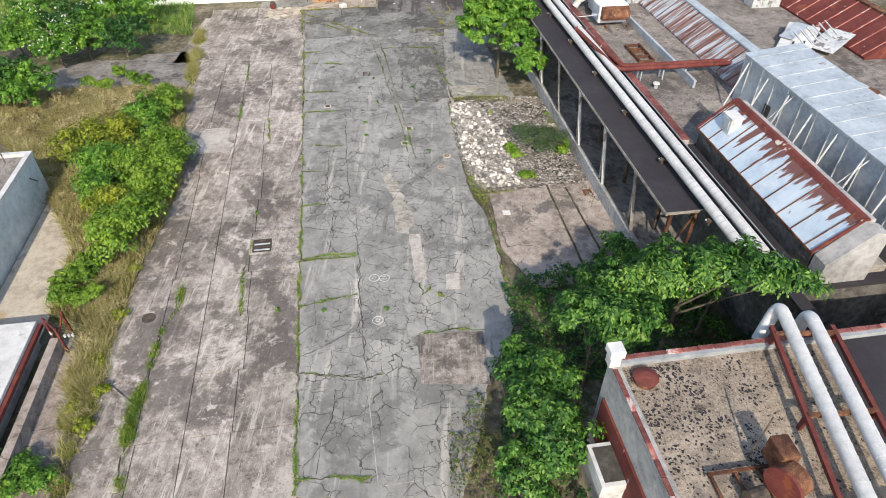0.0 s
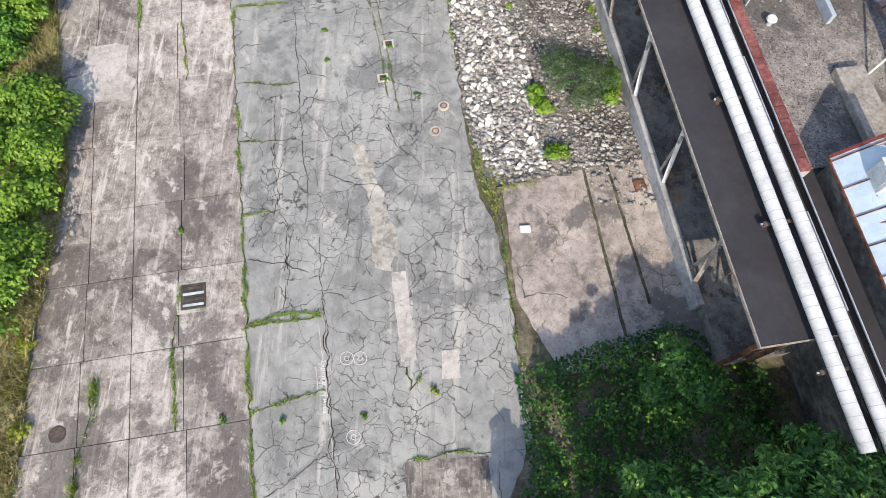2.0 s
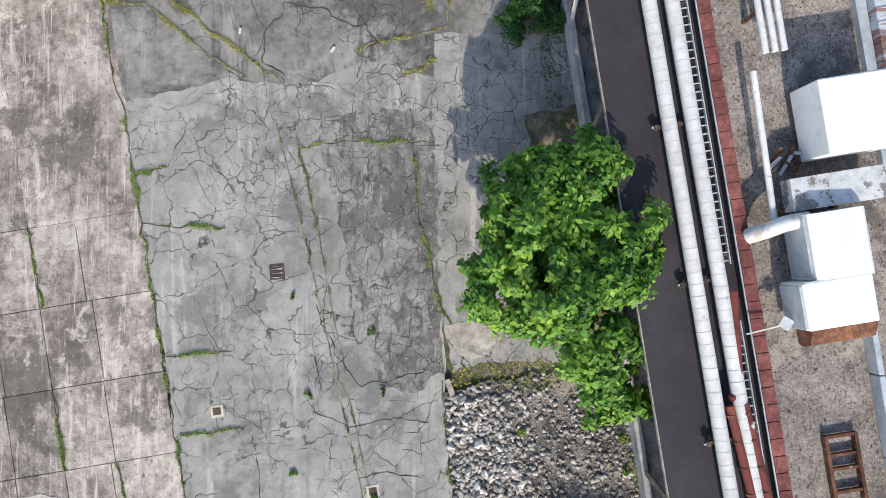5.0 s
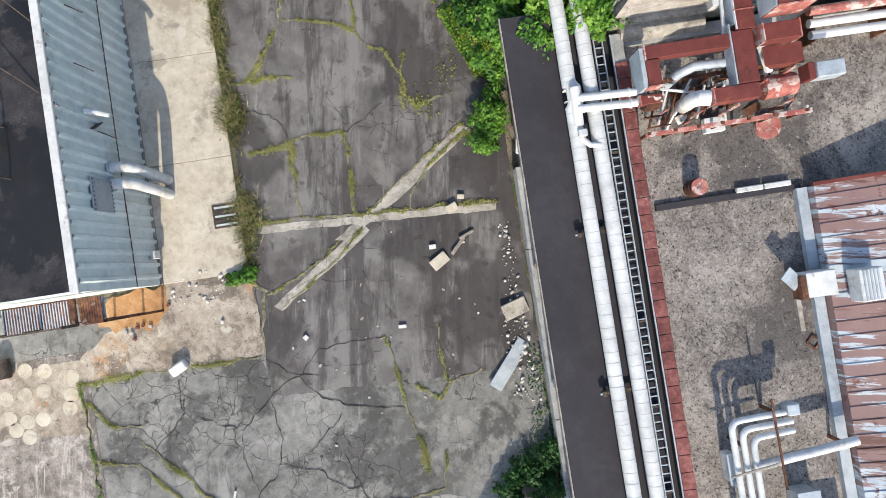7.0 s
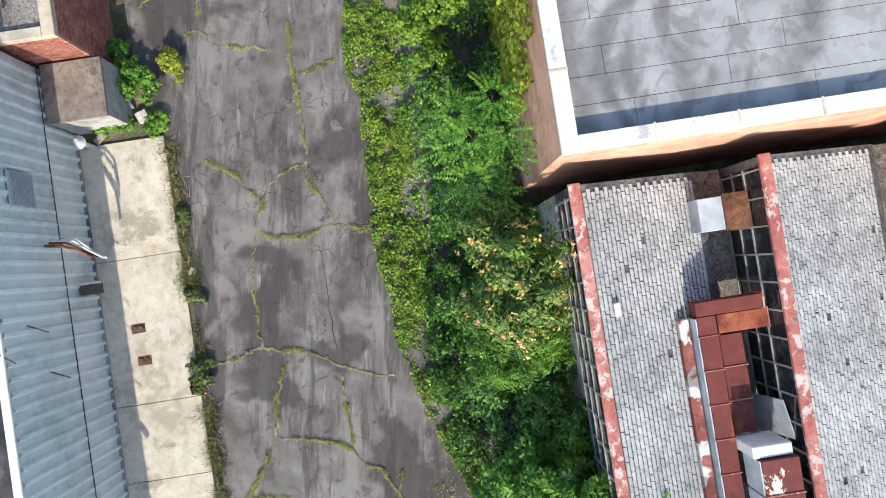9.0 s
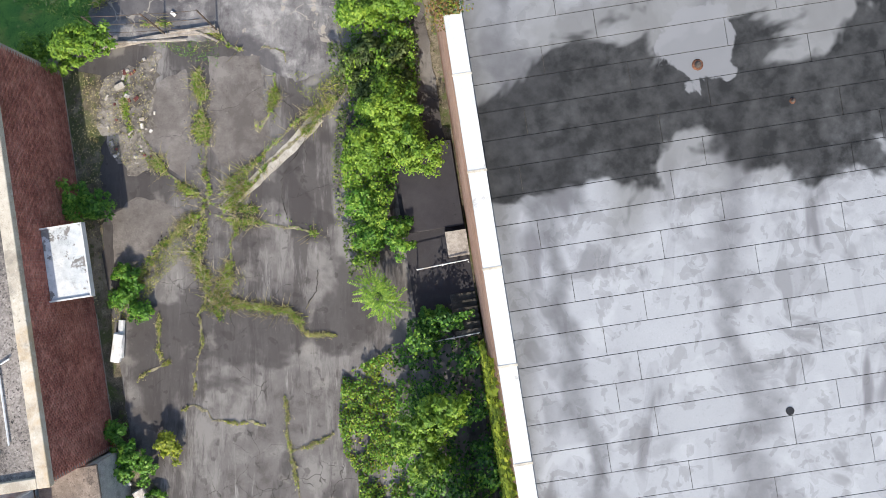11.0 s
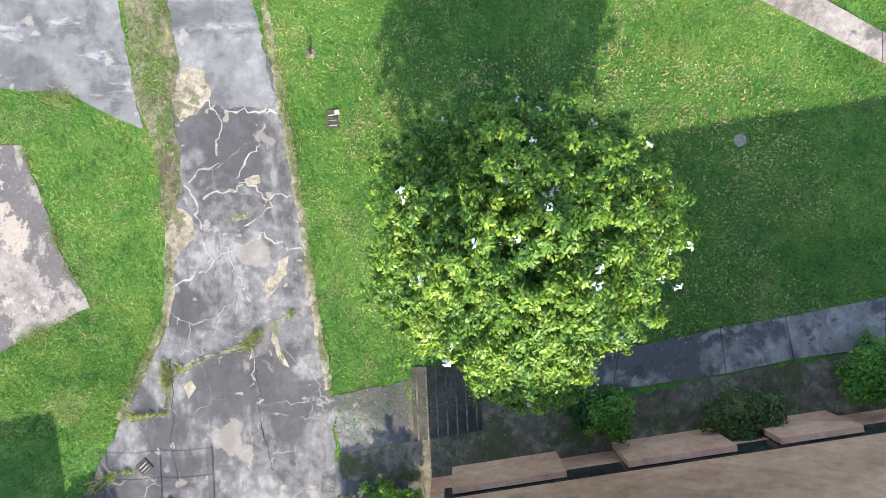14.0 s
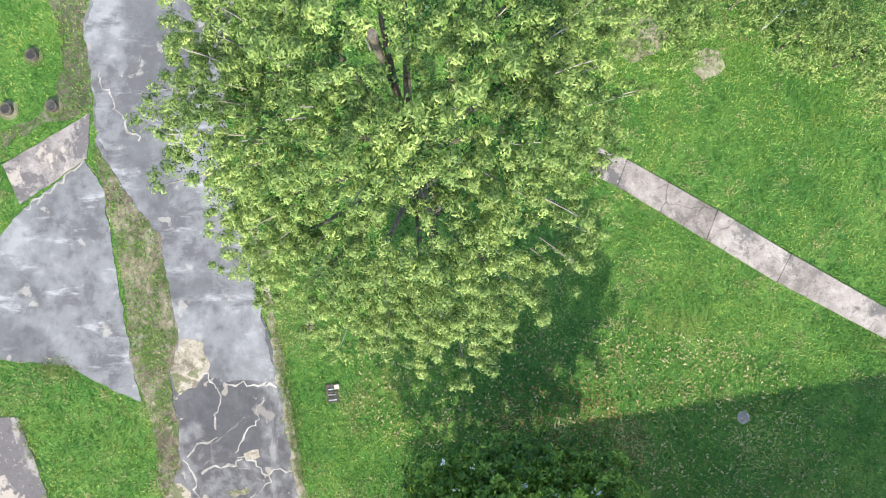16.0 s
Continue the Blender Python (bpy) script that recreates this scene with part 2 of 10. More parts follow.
def plain_glass(name, color, rough=0.12):
    m = bpy.data.materials.new(name)
    m.use_nodes = True
    b = m.node_tree.nodes["Principled BSDF"]
    nt = m.node_tree
    n = noisy(nt, coords(nt, "world"), 3.0, 5, 0.6, 4.0)
    nt.links.new(mixed(nt, ramped(nt, n, 0.4, 0.7), color, tuple(c * 2.2 + 0.01 for c in color)), b.inputs["Base Color"])
    b.inputs["Roughness"].default_value = rough
    return m


soil = surface("soil", (0.06, 0.052, 0.038), (0.13, 0.112, 0.08), (0.24, 0.21, 0.16), (0.25, 2.2, 25), 0.95, 0.8, stains=(((0.06, 0.075, 0.025), 0.5, 0.5, 0.58, 5, 0.75), ((0.06, 0.085, 0.02), 2.5, 0.54, 0.6, 6, 0.7)), speckle=0.7)
slab_mat = surface("yard_concrete", (0.135, 0.115, 0.101), (0.27, 0.238, 0.213), (0.43, 0.39, 0.355), (0.32, 2.6, 26), 0.92, 0.35,
                   streak=(((0.49, 0.445, 0.41), 2.4, 0.20, 0.52, 0.64), ((0.13, 0.115, 0.105), 3.2, 0.16, 0.54, 0.66), ((0.55, 0.51, 0.475), 9.0, 0.5, 0.57, 0.66), ((0.46, 0.42, 0.39), 0.35, 1.6, 0.58, 0.7)),
                   stains=(((0.095, 0.083, 0.077), 0.22, 0.505, 0.56, 3, 0.75), ((0.54, 0.49, 0.45), 0.9, 0.58, 0.63, 8, 0.6), ((0.075, 0.066, 0.06), 2.4, 0.6, 0.65, 9, 0.75)), vary=0.3, speckle=0.8)
slab_grey = surface("grey_cement", (0.18, 0.178, 0.168), (0.255, 0.252, 0.24), (0.325, 0.32, 0.30), (0.22, 1.5, 28), 0.9, 0.3,
                    streak=(((0.42, 0.395, 0.36), 1.1, 0.09, 0.54, 0.64), ((0.16, 0.158, 0.15), 2.0, 0.12, 0.55, 0.66)),
                    stains=(((0.13, 0.13, 0.128), 0.33, 0.53, 0.6, 13, 0.7), ((0.45, 0.42, 0.375), 0.45, 0.6, 0.66, 16, 0.65), ((0.11, 0.11, 0.1), 2.6, 0.61, 0.66, 17, 0.7)),
                    cracks=(((0.055, 0.053, 0.046), 0.62, 0.02, 0.95, 0.40, 0.46), ((0.07, 0.068, 0.06), 1.7, 0.034, 0.95, 0.49, 0.53)), grain=0.22, speckle=0.4)
forecourt_mat = surface("forecourt_asphalt", (0.11, 0.105, 0.108), (0.19, 0.185, 0.187), (0.27, 0.265, 0.265), (0.2, 1.2, 40), 0.88, 0.25, detail=6,
                        streak=(((0.36, 0.355, 0.35), 0.25, 0.9, 0.54, 0.64), ((0.1, 0.097, 0.1), 0.3, 0.8, 0.55, 0.65)), stains=(((0.09, 0.087, 0.09), 0.25, 0.53, 0.62, 47, 0.6), ((0.36, 0.33, 0.29), 0.9, 0.63, 0.67, 48, 0.6)), grain=0.2, speckle=0.25)
blotched_pad = surface("blotched_pad", (0.17, 0.145, 0.135), (0.27, 0.235, 0.215), (0.36, 0.315, 0.285), (0.3, 2.0, 30), 0.9, 0.3,
                       stains=(((0.10, 0.09, 0.093), 0.33, 0.5, 0.54, 66, 0.8), ((0.42, 0.355, 0.295), 0.4, 0.55, 0.58, 67, 0.8), ((0.09, 0.08, 0.08), 1.1, 0.57, 0.61, 68, 0.6)), speckle=0.6)
plaster = surface("pale_plaster", (0.30, 0.268, 0.242), (0.40, 0.365, 0.335), (0.48, 0.445, 0.41), (0.5, 3, 30), 0.92, 0.3, stains=(((0.24, 0.21, 0.19), 0.7, 0.54, 0.6, 69, 0.7), ((0.16, 0.14, 0.13), 2.0, 0.6, 0.64, 70, 0.6)), speckle=0.6)
rubble_soil = surface("rubble_soil", (0.09, 0.08, 0.07), (0.18, 0.162, 0.142), (0.31, 0.285, 0.255), (0.5, 4, 40), 0.95, 0.8, stains=(((0.06, 0.053, 0.047), 0.8, 0.53, 0.58, 88, 0.7), ((0.4, 0.37, 0.33), 1.2, 0.58, 0.62, 89, 0.7)), speckle=1.0)
crazed = surface("crazed_cement", (0.10, 0.10, 0.096), (0.19, 0.188, 0.178), (0.29, 0.285, 0.268), (0.3, 2.2, 30), 0.9, 0.35,
                 streak=(((0.085, 0.084, 0.08), 2.6, 0.7, 0.52, 0.57), ((0.34, 0.33, 0.31), 1.2, 0.2, 0.56, 0.64)), stains=(((0.09, 0.088, 0.085), 0.5, 0.5, 0.56, 18, 0.7),),
                 cracks=(((0.05, 0.048, 0.043), 1.1, 0.03, 0.95, 0.2, 0.3), ((0.06, 0.058, 0.052), 2.6, 0.045, 0.9, 0.42, 0.48)), grain=0.3, speckle=0.8)
asphalt = surface("old_asphalt", (0.085, 0.077, 0.074), (0.13, 0.121, 0.117), (0.19, 0.18, 0.172), (0.22, 0.8, 40), 0.93, 0.3,
                  streak=(((0.2, 0.19, 0.182), 0.8, 0.14, 0.5, 0.6), ((0.06, 0.054, 0.053), 0.6, 0.1, 0.5, 0.58), ((0.26, 0.25, 0.24), 2.6, 0.3, 0.58, 0.68)),
                  stains=(((0.052, 0.047, 0.047), 0.2, 0.51, 0.56, 31, 0.8), ((0.24, 0.225, 0.205), 0.5, 0.6, 0.68, 34, 0.5), ((0.04, 0.036, 0.034), 1.6, 0.6, 0.65, 35, 0.5)),
                  cracks=(((0.035, 0.033, 0.028), 0.7, 0.014, 0.85, 0.5, 0.56),), grain=0.12, speckle=0.12, detail=5)
asphalt_worn = surface("worn_road", (0.085, 0.078, 0.08), (0.16, 0.152, 0.152), (0.28, 0.27, 0.262), (0.3, 1.9, 40), 0.9, 0.4,
                       streak=(((0.28, 0.265, 0.255), 0.7, 0.17, 0.54, 0.66), ((0.08, 0.075, 0.077), 0.9, 0.2, 0.55, 0.64)),
                       stains=(((0.07, 0.066, 0.07), 0.22, 0.51, 0.56, 41, 0.8), ((0.34, 0.30, 0.26), 0.42, 0.61, 0.64, 44, 0.5), ((0.34, 0.30, 0.25), 1.5, 0.635, 0.66, 45, 0.7)),
                       cracks=(((0.36, 0.325, 0.275), 0.42, 0.014, 0.6, 0.5, 0.56),), grain=0.18, speckle=0.2, detail=6)
mid_asphalt = surface("grey_asphalt", (0.115, 0.113, 0.105), (0.195, 0.192, 0.18), (0.28, 0.272, 0.255), (0.25, 1.9, 35), 0.92, 0.4,
                      streak=(((0.28, 0.275, 0.26), 0.9, 0.14, 0.55, 0.65), ((0.075, 0.072, 0.068), 0.8, 0.12, 0.54, 0.63)),
                      stains=(((0.062, 0.06, 0.058), 0.25, 0.52, 0.58, 36, 0.75), ((0.3, 0.285, 0.26), 0.6, 0.59, 0.65, 37, 0.6)),
                      cracks=(((0.035, 0.033, 0.028), 0.85, 0.02, 0.9, 0.44, 0.5), ((0.04, 0.038, 0.033), 1.6, 0.03, 0.9, 0.47, 0.52)), grain=0.22, speckle=0.35)
pale_concrete = surface("pale_concrete", (0.34, 0.295, 0.235), (0.46, 0.41, 0.335), (0.545, 0.495, 0.415), (0.3, 2.4, 30), 0.9, 0.25,
                        stains=(((0.21, 0.19, 0.16), 0.45, 0.56, 0.63, 53, 0.65), ((0.40, 0.25, 0.10), 0.14, 0.57, 0.66, 55, 0.55), ((0.55, 0.52, 0.46), 0.8, 0.58, 0.61, 56, 0.6), ((0.14, 0.12, 0.1), 3.0, 0.63, 0.67, 57, 0.7)), vary=0.12, speckle=0.35)
pad_concrete = surface("pad_concrete", (0.165, 0.14, 0.124), (0.29, 0.248, 0.22), (0.40, 0.348, 0.31), (0.3, 2.2, 30), 0.92, 0.35,
                       stains=(((0.10, 0.092, 0.088), 0.3, 0.52, 0.58, 63, 0.8), ((0.42, 0.375, 0.33), 0.7, 0.58, 0.62, 64, 0.6)), cracks=(((0.09, 0.075, 0.06), 0.6, 0.02, 0.85, 0.5, 0.56),), vary=0.15, speckle=0.75)
rust_ground = surface("rust_stained_concrete", (0.18, 0.145, 0.115), (0.33, 0.28, 0.23), (0.45, 0.40, 0.335), (0.4, 2.6, 30), 0.9, 0.3, stains=(((0.38, 0.20, 0.09), 0.22, 0.54, 0.62, 73, 0.75), ((0.11, 0.09, 0.075), 0.4, 0.54, 0.6, 75, 0.75), ((0.5, 0.46, 0.4), 0.8, 0.58, 0.62, 74, 0.7), ((0.07, 0.06, 0.05), 2.5, 0.6, 0.64, 76, 0.7)), speckle=0.8)
rust_roof = surface("brown_felt_roof", (0.10, 0.08, 0.068), (0.19, 0.155, 0.13), (0.27, 0.225, 0.19), (0.4, 2.5, 30), 0.9, 0.3, stains=(((0.05, 0.042, 0.038), 0.6, 0.54, 0.6, 77, 0.75),), speckle=0.6)
crack_dirt = surface("crack_dirt", (0.03, 0.028, 0.02), (0.06, 0.055, 0.035), (0.12, 0.11, 0.07), (1, 6, 40), 0.97, 0.6)
crack_dusty = surface("crack_dust", (0.07, 0.064, 0.045), (0.17, 0.155, 0.105), (0.29, 0.265, 0.18), (1, 6, 40), 0.97, 0.6)
crack_dark = surface("crack_dark", (0.025, 0.023, 0.02), (0.045, 0.042, 0.038), (0.08, 0.075, 0.065), (1, 6, 40), 0.97, 0.4)
lime = surface("lime_crust", (0.22, 0.2, 0.17), (0.34, 0.315, 0.275), (0.45, 0.42, 0.375), (0.6, 4, 40), 0.95, 0.4, stains=(((0.16, 0.15, 0.135), 0.9, 0.54, 0.6, 81, 0.7),), speckle=0.7)
sand = surface("sandy_verge", (0.17, 0.142, 0.105), (0.29, 0.248, 0.19), (0.42, 0.365, 0.29), (0.6, 4, 40), 0.95, 0.7, stains=(((0.09, 0.105, 0.035), 0.8, 0.52, 0.57, 83, 0.75), ((0.11, 0.085, 0.06), 1.3, 0.56, 0.61, 84, 0.75)), speckle=0.8)
litter = surface("leaf_litter", (0.085, 0.068, 0.045), (0.175, 0.145, 0.10), (0.30, 0.255, 0.19), (0.5, 4, 40), 0.95, 0.8, stains=(((0.07, 0.11, 0.025), 0.6, 0.5, 0.56, 85, 0.75), ((0.36, 0.32, 0.26), 0.9, 0.59, 0.63, 86, 0.75)), speckle=0.9)
lawn_mat = surface("lawn", (0.042, 0.118, 0.026), (0.085, 0.192, 0.036), (0.165, 0.27, 0.06), (0.2, 1.6, 35), 0.95, 0.9, depth=0.04,
                   stains=(((0.21, 0.215, 0.06), 0.3, 0.55, 0.64, 93, 0.55), ((0.27, 0.225, 0.11), 1.0, 0.61, 0.67, 95, 0.55), ((0.035, 0.085, 0.02), 2.8, 0.58, 0.64, 97, 0.6)), grain=0.5, speckle=0.9)
roof_gravel = surface("gravel_roof", (0.115, 0.10, 0.092), (0.21, 0.186, 0.168), (0.315, 0.283, 0.257), (0.3, 2.0, 14), 0.95, 0.8, depth=0.03,
                      stains=(((0.075, 0.069, 0.066), 0.24, 0.53, 0.6, 103, 0.75), ((0.40, 0.355, 0.315), 0.4, 0.57, 0.64, 107, 0.55), ((0.03, 0.028, 0.027), 9.0, 0.575, 0.605, 105, 0.95), ((0.04, 0.037, 0.035), 1.2, 0.61, 0.65, 109, 0.7)), grain=0.4, speckle=0.9)
tan_roof = surface("tan_gravel_roof", (0.15, 0.122, 0.095), (0.27, 0.222, 0.175), (0.37, 0.31, 0.25), (0.3, 2.0, 14), 0.95, 0.8, depth=0.03,
                   stains=(((0.12, 0.105, 0.095), 0.24, 0.53, 0.6, 303, 0.6), ((0.40, 0.335, 0.26), 0.4, 0.56, 0.63, 307, 0.6), ((0.03, 0.026, 0.024), 6.0, 0.585, 0.61, 305, 0.95), ((0.055, 0.045, 0.038), 1.2, 0.6, 0.64, 309, 0.7)), grain=0.4, speckle=0.7)
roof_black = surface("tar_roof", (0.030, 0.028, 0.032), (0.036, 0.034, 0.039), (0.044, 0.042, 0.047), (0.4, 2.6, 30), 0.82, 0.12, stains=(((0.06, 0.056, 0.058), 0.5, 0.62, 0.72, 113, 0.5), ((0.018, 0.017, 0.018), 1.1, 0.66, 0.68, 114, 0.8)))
dock_floor = surface("dock_floor", (0.10, 0.093, 0.087), (0.19, 0.18, 0.17), (0.27, 0.258, 0.245), (0.4, 2.5, 30), 0.9, 0.3, stains=(((0.06, 0.055, 0.05), 0.6, 0.54, 0.6, 115, 0.8), ((0.3, 0.18, 0.1), 0.7, 0.58, 0.64, 116, 0.6)), speckle=0.6)
roof_wet = surface("wet_tar_roof", (0.014, 0.012, 0.011), (0.026, 0.022, 0.021), (0.055, 0.048, 0.045), (0.2, 1.2, 20), 0.42, 0.08, stains=(((0.12, 0.11, 0.105), 0.25, 0.56, 0.6, 117, 0.6), ((0.008, 0.007, 0.007), 0.2, 0.5, 0.53, 118, 0.85)))
steel_bright = surface("bright_white_sheet", (0.60, 0.61, 0.62), (0.70, 0.71, 0.71), (0.76, 0.765, 0.76), (0.5, 3, 30), 0.5, 0.06, stains=(((0.45, 0.42, 0.38), 0.7, 0.6, 0.68, 323, 0.5),))
steel_white = surface("white_painted_steel", (0.42, 0.43, 0.44), (0.54, 0.545, 0.545), (0.64, 0.64, 0.63), (0.6, 3, 30), 0.6, 0.1, stains=(((0.33, 0.26, 0.21), 0.8, 0.57, 0.63, 123, 0.6), ((0.2, 0.19, 0.18), 2.0, 0.6, 0.65, 124, 0.6)))
pipe_wrap = surface("pipe_lagging", (0.43, 0.43, 0.425), (0.52, 0.52, 0.515), (0.60, 0.60, 0.59), (0.5, 3, 30), 0.7, 0.25, stains=(((0.28, 0.27, 0.25), 0.5, 0.6, 0.68, 127, 0.45), ((0.2, 0.19, 0.18), 2.6, 0.635, 0.66, 128, 0.6)))
pipe_band = surface("lagging_band", (0.30, 0.30, 0.295), (0.38, 0.38, 0.372), (0.46, 0.46, 0.45), (0.8, 4, 30), 0.7, 0.15)
galvan = surface("galvanised_sheet", (0.26, 0.30, 0.335), (0.36, 0.405, 0.445), (0.46, 0.505, 0.535), (0.5, 3, 30), 0.55, 0.12, metal=0.15, stains=(((0.22, 0.22, 0.22), 0.5, 0.6, 0.72, 131, 0.4),))
galvan_torn = surface("torn_galvanised_sheet", (0.29, 0.335, 0.375), (0.38, 0.43, 0.475), (0.47, 0.52, 0.56), (0.5, 3, 30), 0.55, 0.12, metal=0.15, stains=(((0.20, 0.10, 0.07), 1.1, 0.63, 0.66, 132, 0.85), ((0.1, 0.1, 0.1), 0.8, 0.64, 0.66, 133, 0.85), ((0.24, 0.25, 0.26), 0.4, 0.58, 0.7, 131, 0.5)))
wall_sheet = surface("grey_wall_sheet", (0.45, 0.505, 0.50), (0.585, 0.64, 0.63), (0.67, 0.715, 0.70), (0.3, 2, 30), 0.6, 0.1, stains=(((0.24, 0.25, 0.25), 0.5, 0.6, 0.74, 137, 0.35),))
red_steel = surface("red_oxide_steel", (0.105, 0.028, 0.024), (0.135, 0.036, 0.031), (0.165, 0.048, 0.04), (0.5, 3, 30), 0.72, 0.15, stains=(((0.26, 0.085, 0.04), 0.7, 0.56, 0.64, 143, 0.6), ((0.06, 0.02, 0.017), 0.9, 0.57, 0.63, 142, 0.6), ((0.56, 0.52, 0.46), 0.75, 0.622, 0.632, 141, 0.95)), detail=7)
rusty = surface("rust", (0.05, 0.023, 0.016), (0.11, 0.05, 0.031), (0.22, 0.105, 0.06), (0.8, 4, 40), 0.9, 0.4, stains=(((0.26, 0.23, 0.2), 1.8, 0.6, 0.63, 145, 0.7),))
blue_rust = surface("rusting_blue_sheet", (0.31, 0.39, 0.48), (0.39, 0.475, 0.56), (0.46, 0.54, 0.61), (0.4, 2, 30), 0.6, 0.12, stains=(((0.15, 0.05, 0.032), 0.7, 0.6, 0.62, 151, 0.95), ((0.6, 0.58, 0.52), 0.5, 0.61, 0.64, 153, 0.6)))


def rust_runs(m, z, color, seed):
    """Rust that runs down a slope in streaks from its ridge, with a ragged lower edge."""
    nt = m.node_tree
    bsdf = nt.nodes["Principled BSDF"]
    old = bsdf.inputs["Base Color"].links[0].from_socket
    cut = nt.nodes.new("ShaderNodeSeparateXYZ")
    nt.links.new(coords(nt, "world", -A), cut.inputs[0])
    n = noisy(nt, coords(nt, "world", -A, (0.3, 2.6, 0.3)), 1.0, 5, 0.62, seed)
    d = sums(nt, "ADD", sums(nt, "SUBTRACT", cut.outputs[2], z), sums(nt, "MULTIPLY", sums(nt, "SUBTRACT", n, 0.5), 5.0))
    nt.links.new(mixed(nt, sums(nt, "MULTIPLY", ramped(nt, d, 0.0, 0.1), 0.95), old, color), bsdf.inputs["Base Color"])


rust_runs(blue_rust, 7.25, (0.13, 0.042, 0.03), 157.0)
band_rust = surface("rust_banded_sheet", (0.30, 0.355, 0.41), (0.39, 0.445, 0.49), (0.47, 0.51, 0.54), (0.4, 2, 30), 0.65, 0.12,
                    streak=(((0.17, 0.055, 0.032), 0.22, 2.2, 0.465, 0.5), ((0.10, 0.04, 0.028), 0.3, 3.4, 0.56, 0.6)), stains=(((0.13, 0.045, 0.028), 0.8, 0.58, 0.61, 155, 0.9),))
coping_mat = surface("red_coping_tile", (0.10, 0.035, 0.033), (0.16, 0.055, 0.05), (0.25, 0.10, 0.09), (1.2, 6, 40), 0.75, 0.25, stains=(((0.4, 0.34, 0.3), 1.5, 0.64, 0.7, 161, 0.6),), vary=0.3)
coping_worn = surface("flaking_red_coping", (0.26, 0.075, 0.065), (0.34, 0.12, 0.10), (0.45, 0.22, 0.19), (1.0, 4, 40), 0.85, 0.3, stains=(((0.50, 0.46, 0.43), 2.4, 0.53, 0.56, 163, 0.75), ((0.12, 0.09, 0.08), 3.0, 0.58, 0.62, 164, 0.8)), space="world")
tile_mat = surface("grey_roof_tile", (0.27, 0.275, 0.28), (0.38, 0.385, 0.39), (0.47, 0.475, 0.475), (0.5, 3, 30), 0.85, 0.3, stains=(((0.10, 0.10, 0.103), 0.7, 0.58, 0.66, 171, 0.7), ((0.06, 0.06, 0.06), 4.0, 0.59, 0.63, 172, 0.85), ((0.5, 0.49, 0.47), 0.5, 0.58, 0.63, 173, 0.5)), island=0.26, vary=0.2)
tile_bed = surface("tile_bedding", (0.05, 0.05, 0.052), (0.10, 0.10, 0.102), (0.17, 0.17, 0.172), (1, 6, 40), 0.95, 0.3)
membrane = surface("white_roof_sheet", (0.25, 0.255, 0.265), (0.285, 0.29, 0.30), (0.315, 0.32, 0.33), (0.25, 1.0, 20), 0.6, 0.05, detail=3, spread=(0.36, 0.64),
                   stains=(((0.35, 0.355, 0.362), 0.8, 0.55, 0.66, 182, 0.6), ((0.18, 0.18, 0.187), 0.9, 0.55, 0.66, 183, 0.5)), vary=0.04, speckle=0.15)


def water_marks(m, color, stretch, scale, lo, hi, seed, k, rim):
    """Soft wet stains drawn out along the fall of a roof, with a tide line round each."""
    nt = m.node_tree
    bsdf = nt.nodes["Principled BSDF"]
    old = bsdf.inputs["Base Color"].links[0].from_socket
    n = noisy(nt, coords(nt, "world", -A, (1.0, stretch, 1.0)), scale, 3, 0.5, seed, 0.9)
    col = mixed(nt, sums(nt, "MULTIPLY", ramped(nt, n, lo, hi), k), old, color)
    tide = sums(nt, "MULTIPLY", ramped(nt, n, lo - 0.012, lo), sums(nt, "SUBTRACT", 1.0, ramped(nt, n, lo + 0.006, lo + 0.03)))
    nt.links.new(mixed(nt, sums(nt, "MULTIPLY", tide, rim), col, tuple(c * 0.6 for c in color)), bsdf.inputs["Base Color"])


water_marks(membrane, (0.105, 0.10, 0.107), 0.4, 0.5, 0.55, 0.65, 186.0, 0.75, 0.12)
water_marks(membrane, (0.13, 0.127, 0.132), 0.9, 0.8, 0.56, 0.65, 188.0, 0.6, 0.15)
water_marks(membrane, (0.16, 0.157, 0.16), 1.0, 1.7, 0.60, 0.64, 190.0, 0.45, 0.25)
parapet_white = surface("white_parapet_metal", (0.44, 0.44, 0.425), (0.54, 0.535, 0.52), (0.62, 0.615, 0.6), (0.6, 3, 30), 0.5, 0.05, stains=(((0.28, 0.26, 0.24), 1.4, 0.6, 0.64, 187, 0.7),))


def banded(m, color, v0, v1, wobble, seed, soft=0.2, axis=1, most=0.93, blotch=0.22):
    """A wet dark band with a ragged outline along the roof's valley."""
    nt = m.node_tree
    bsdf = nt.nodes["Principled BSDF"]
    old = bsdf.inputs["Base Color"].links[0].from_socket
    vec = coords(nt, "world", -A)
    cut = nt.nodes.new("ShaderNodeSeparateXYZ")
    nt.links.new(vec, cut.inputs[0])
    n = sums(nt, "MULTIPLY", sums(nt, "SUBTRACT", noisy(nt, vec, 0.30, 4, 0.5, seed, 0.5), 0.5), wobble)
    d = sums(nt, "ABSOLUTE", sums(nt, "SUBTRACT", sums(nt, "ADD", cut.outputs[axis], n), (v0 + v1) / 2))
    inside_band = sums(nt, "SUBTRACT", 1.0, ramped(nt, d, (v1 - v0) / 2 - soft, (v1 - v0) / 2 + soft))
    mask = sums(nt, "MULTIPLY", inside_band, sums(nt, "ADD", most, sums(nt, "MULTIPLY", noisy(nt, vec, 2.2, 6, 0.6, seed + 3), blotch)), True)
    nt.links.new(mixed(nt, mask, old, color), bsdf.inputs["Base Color"])


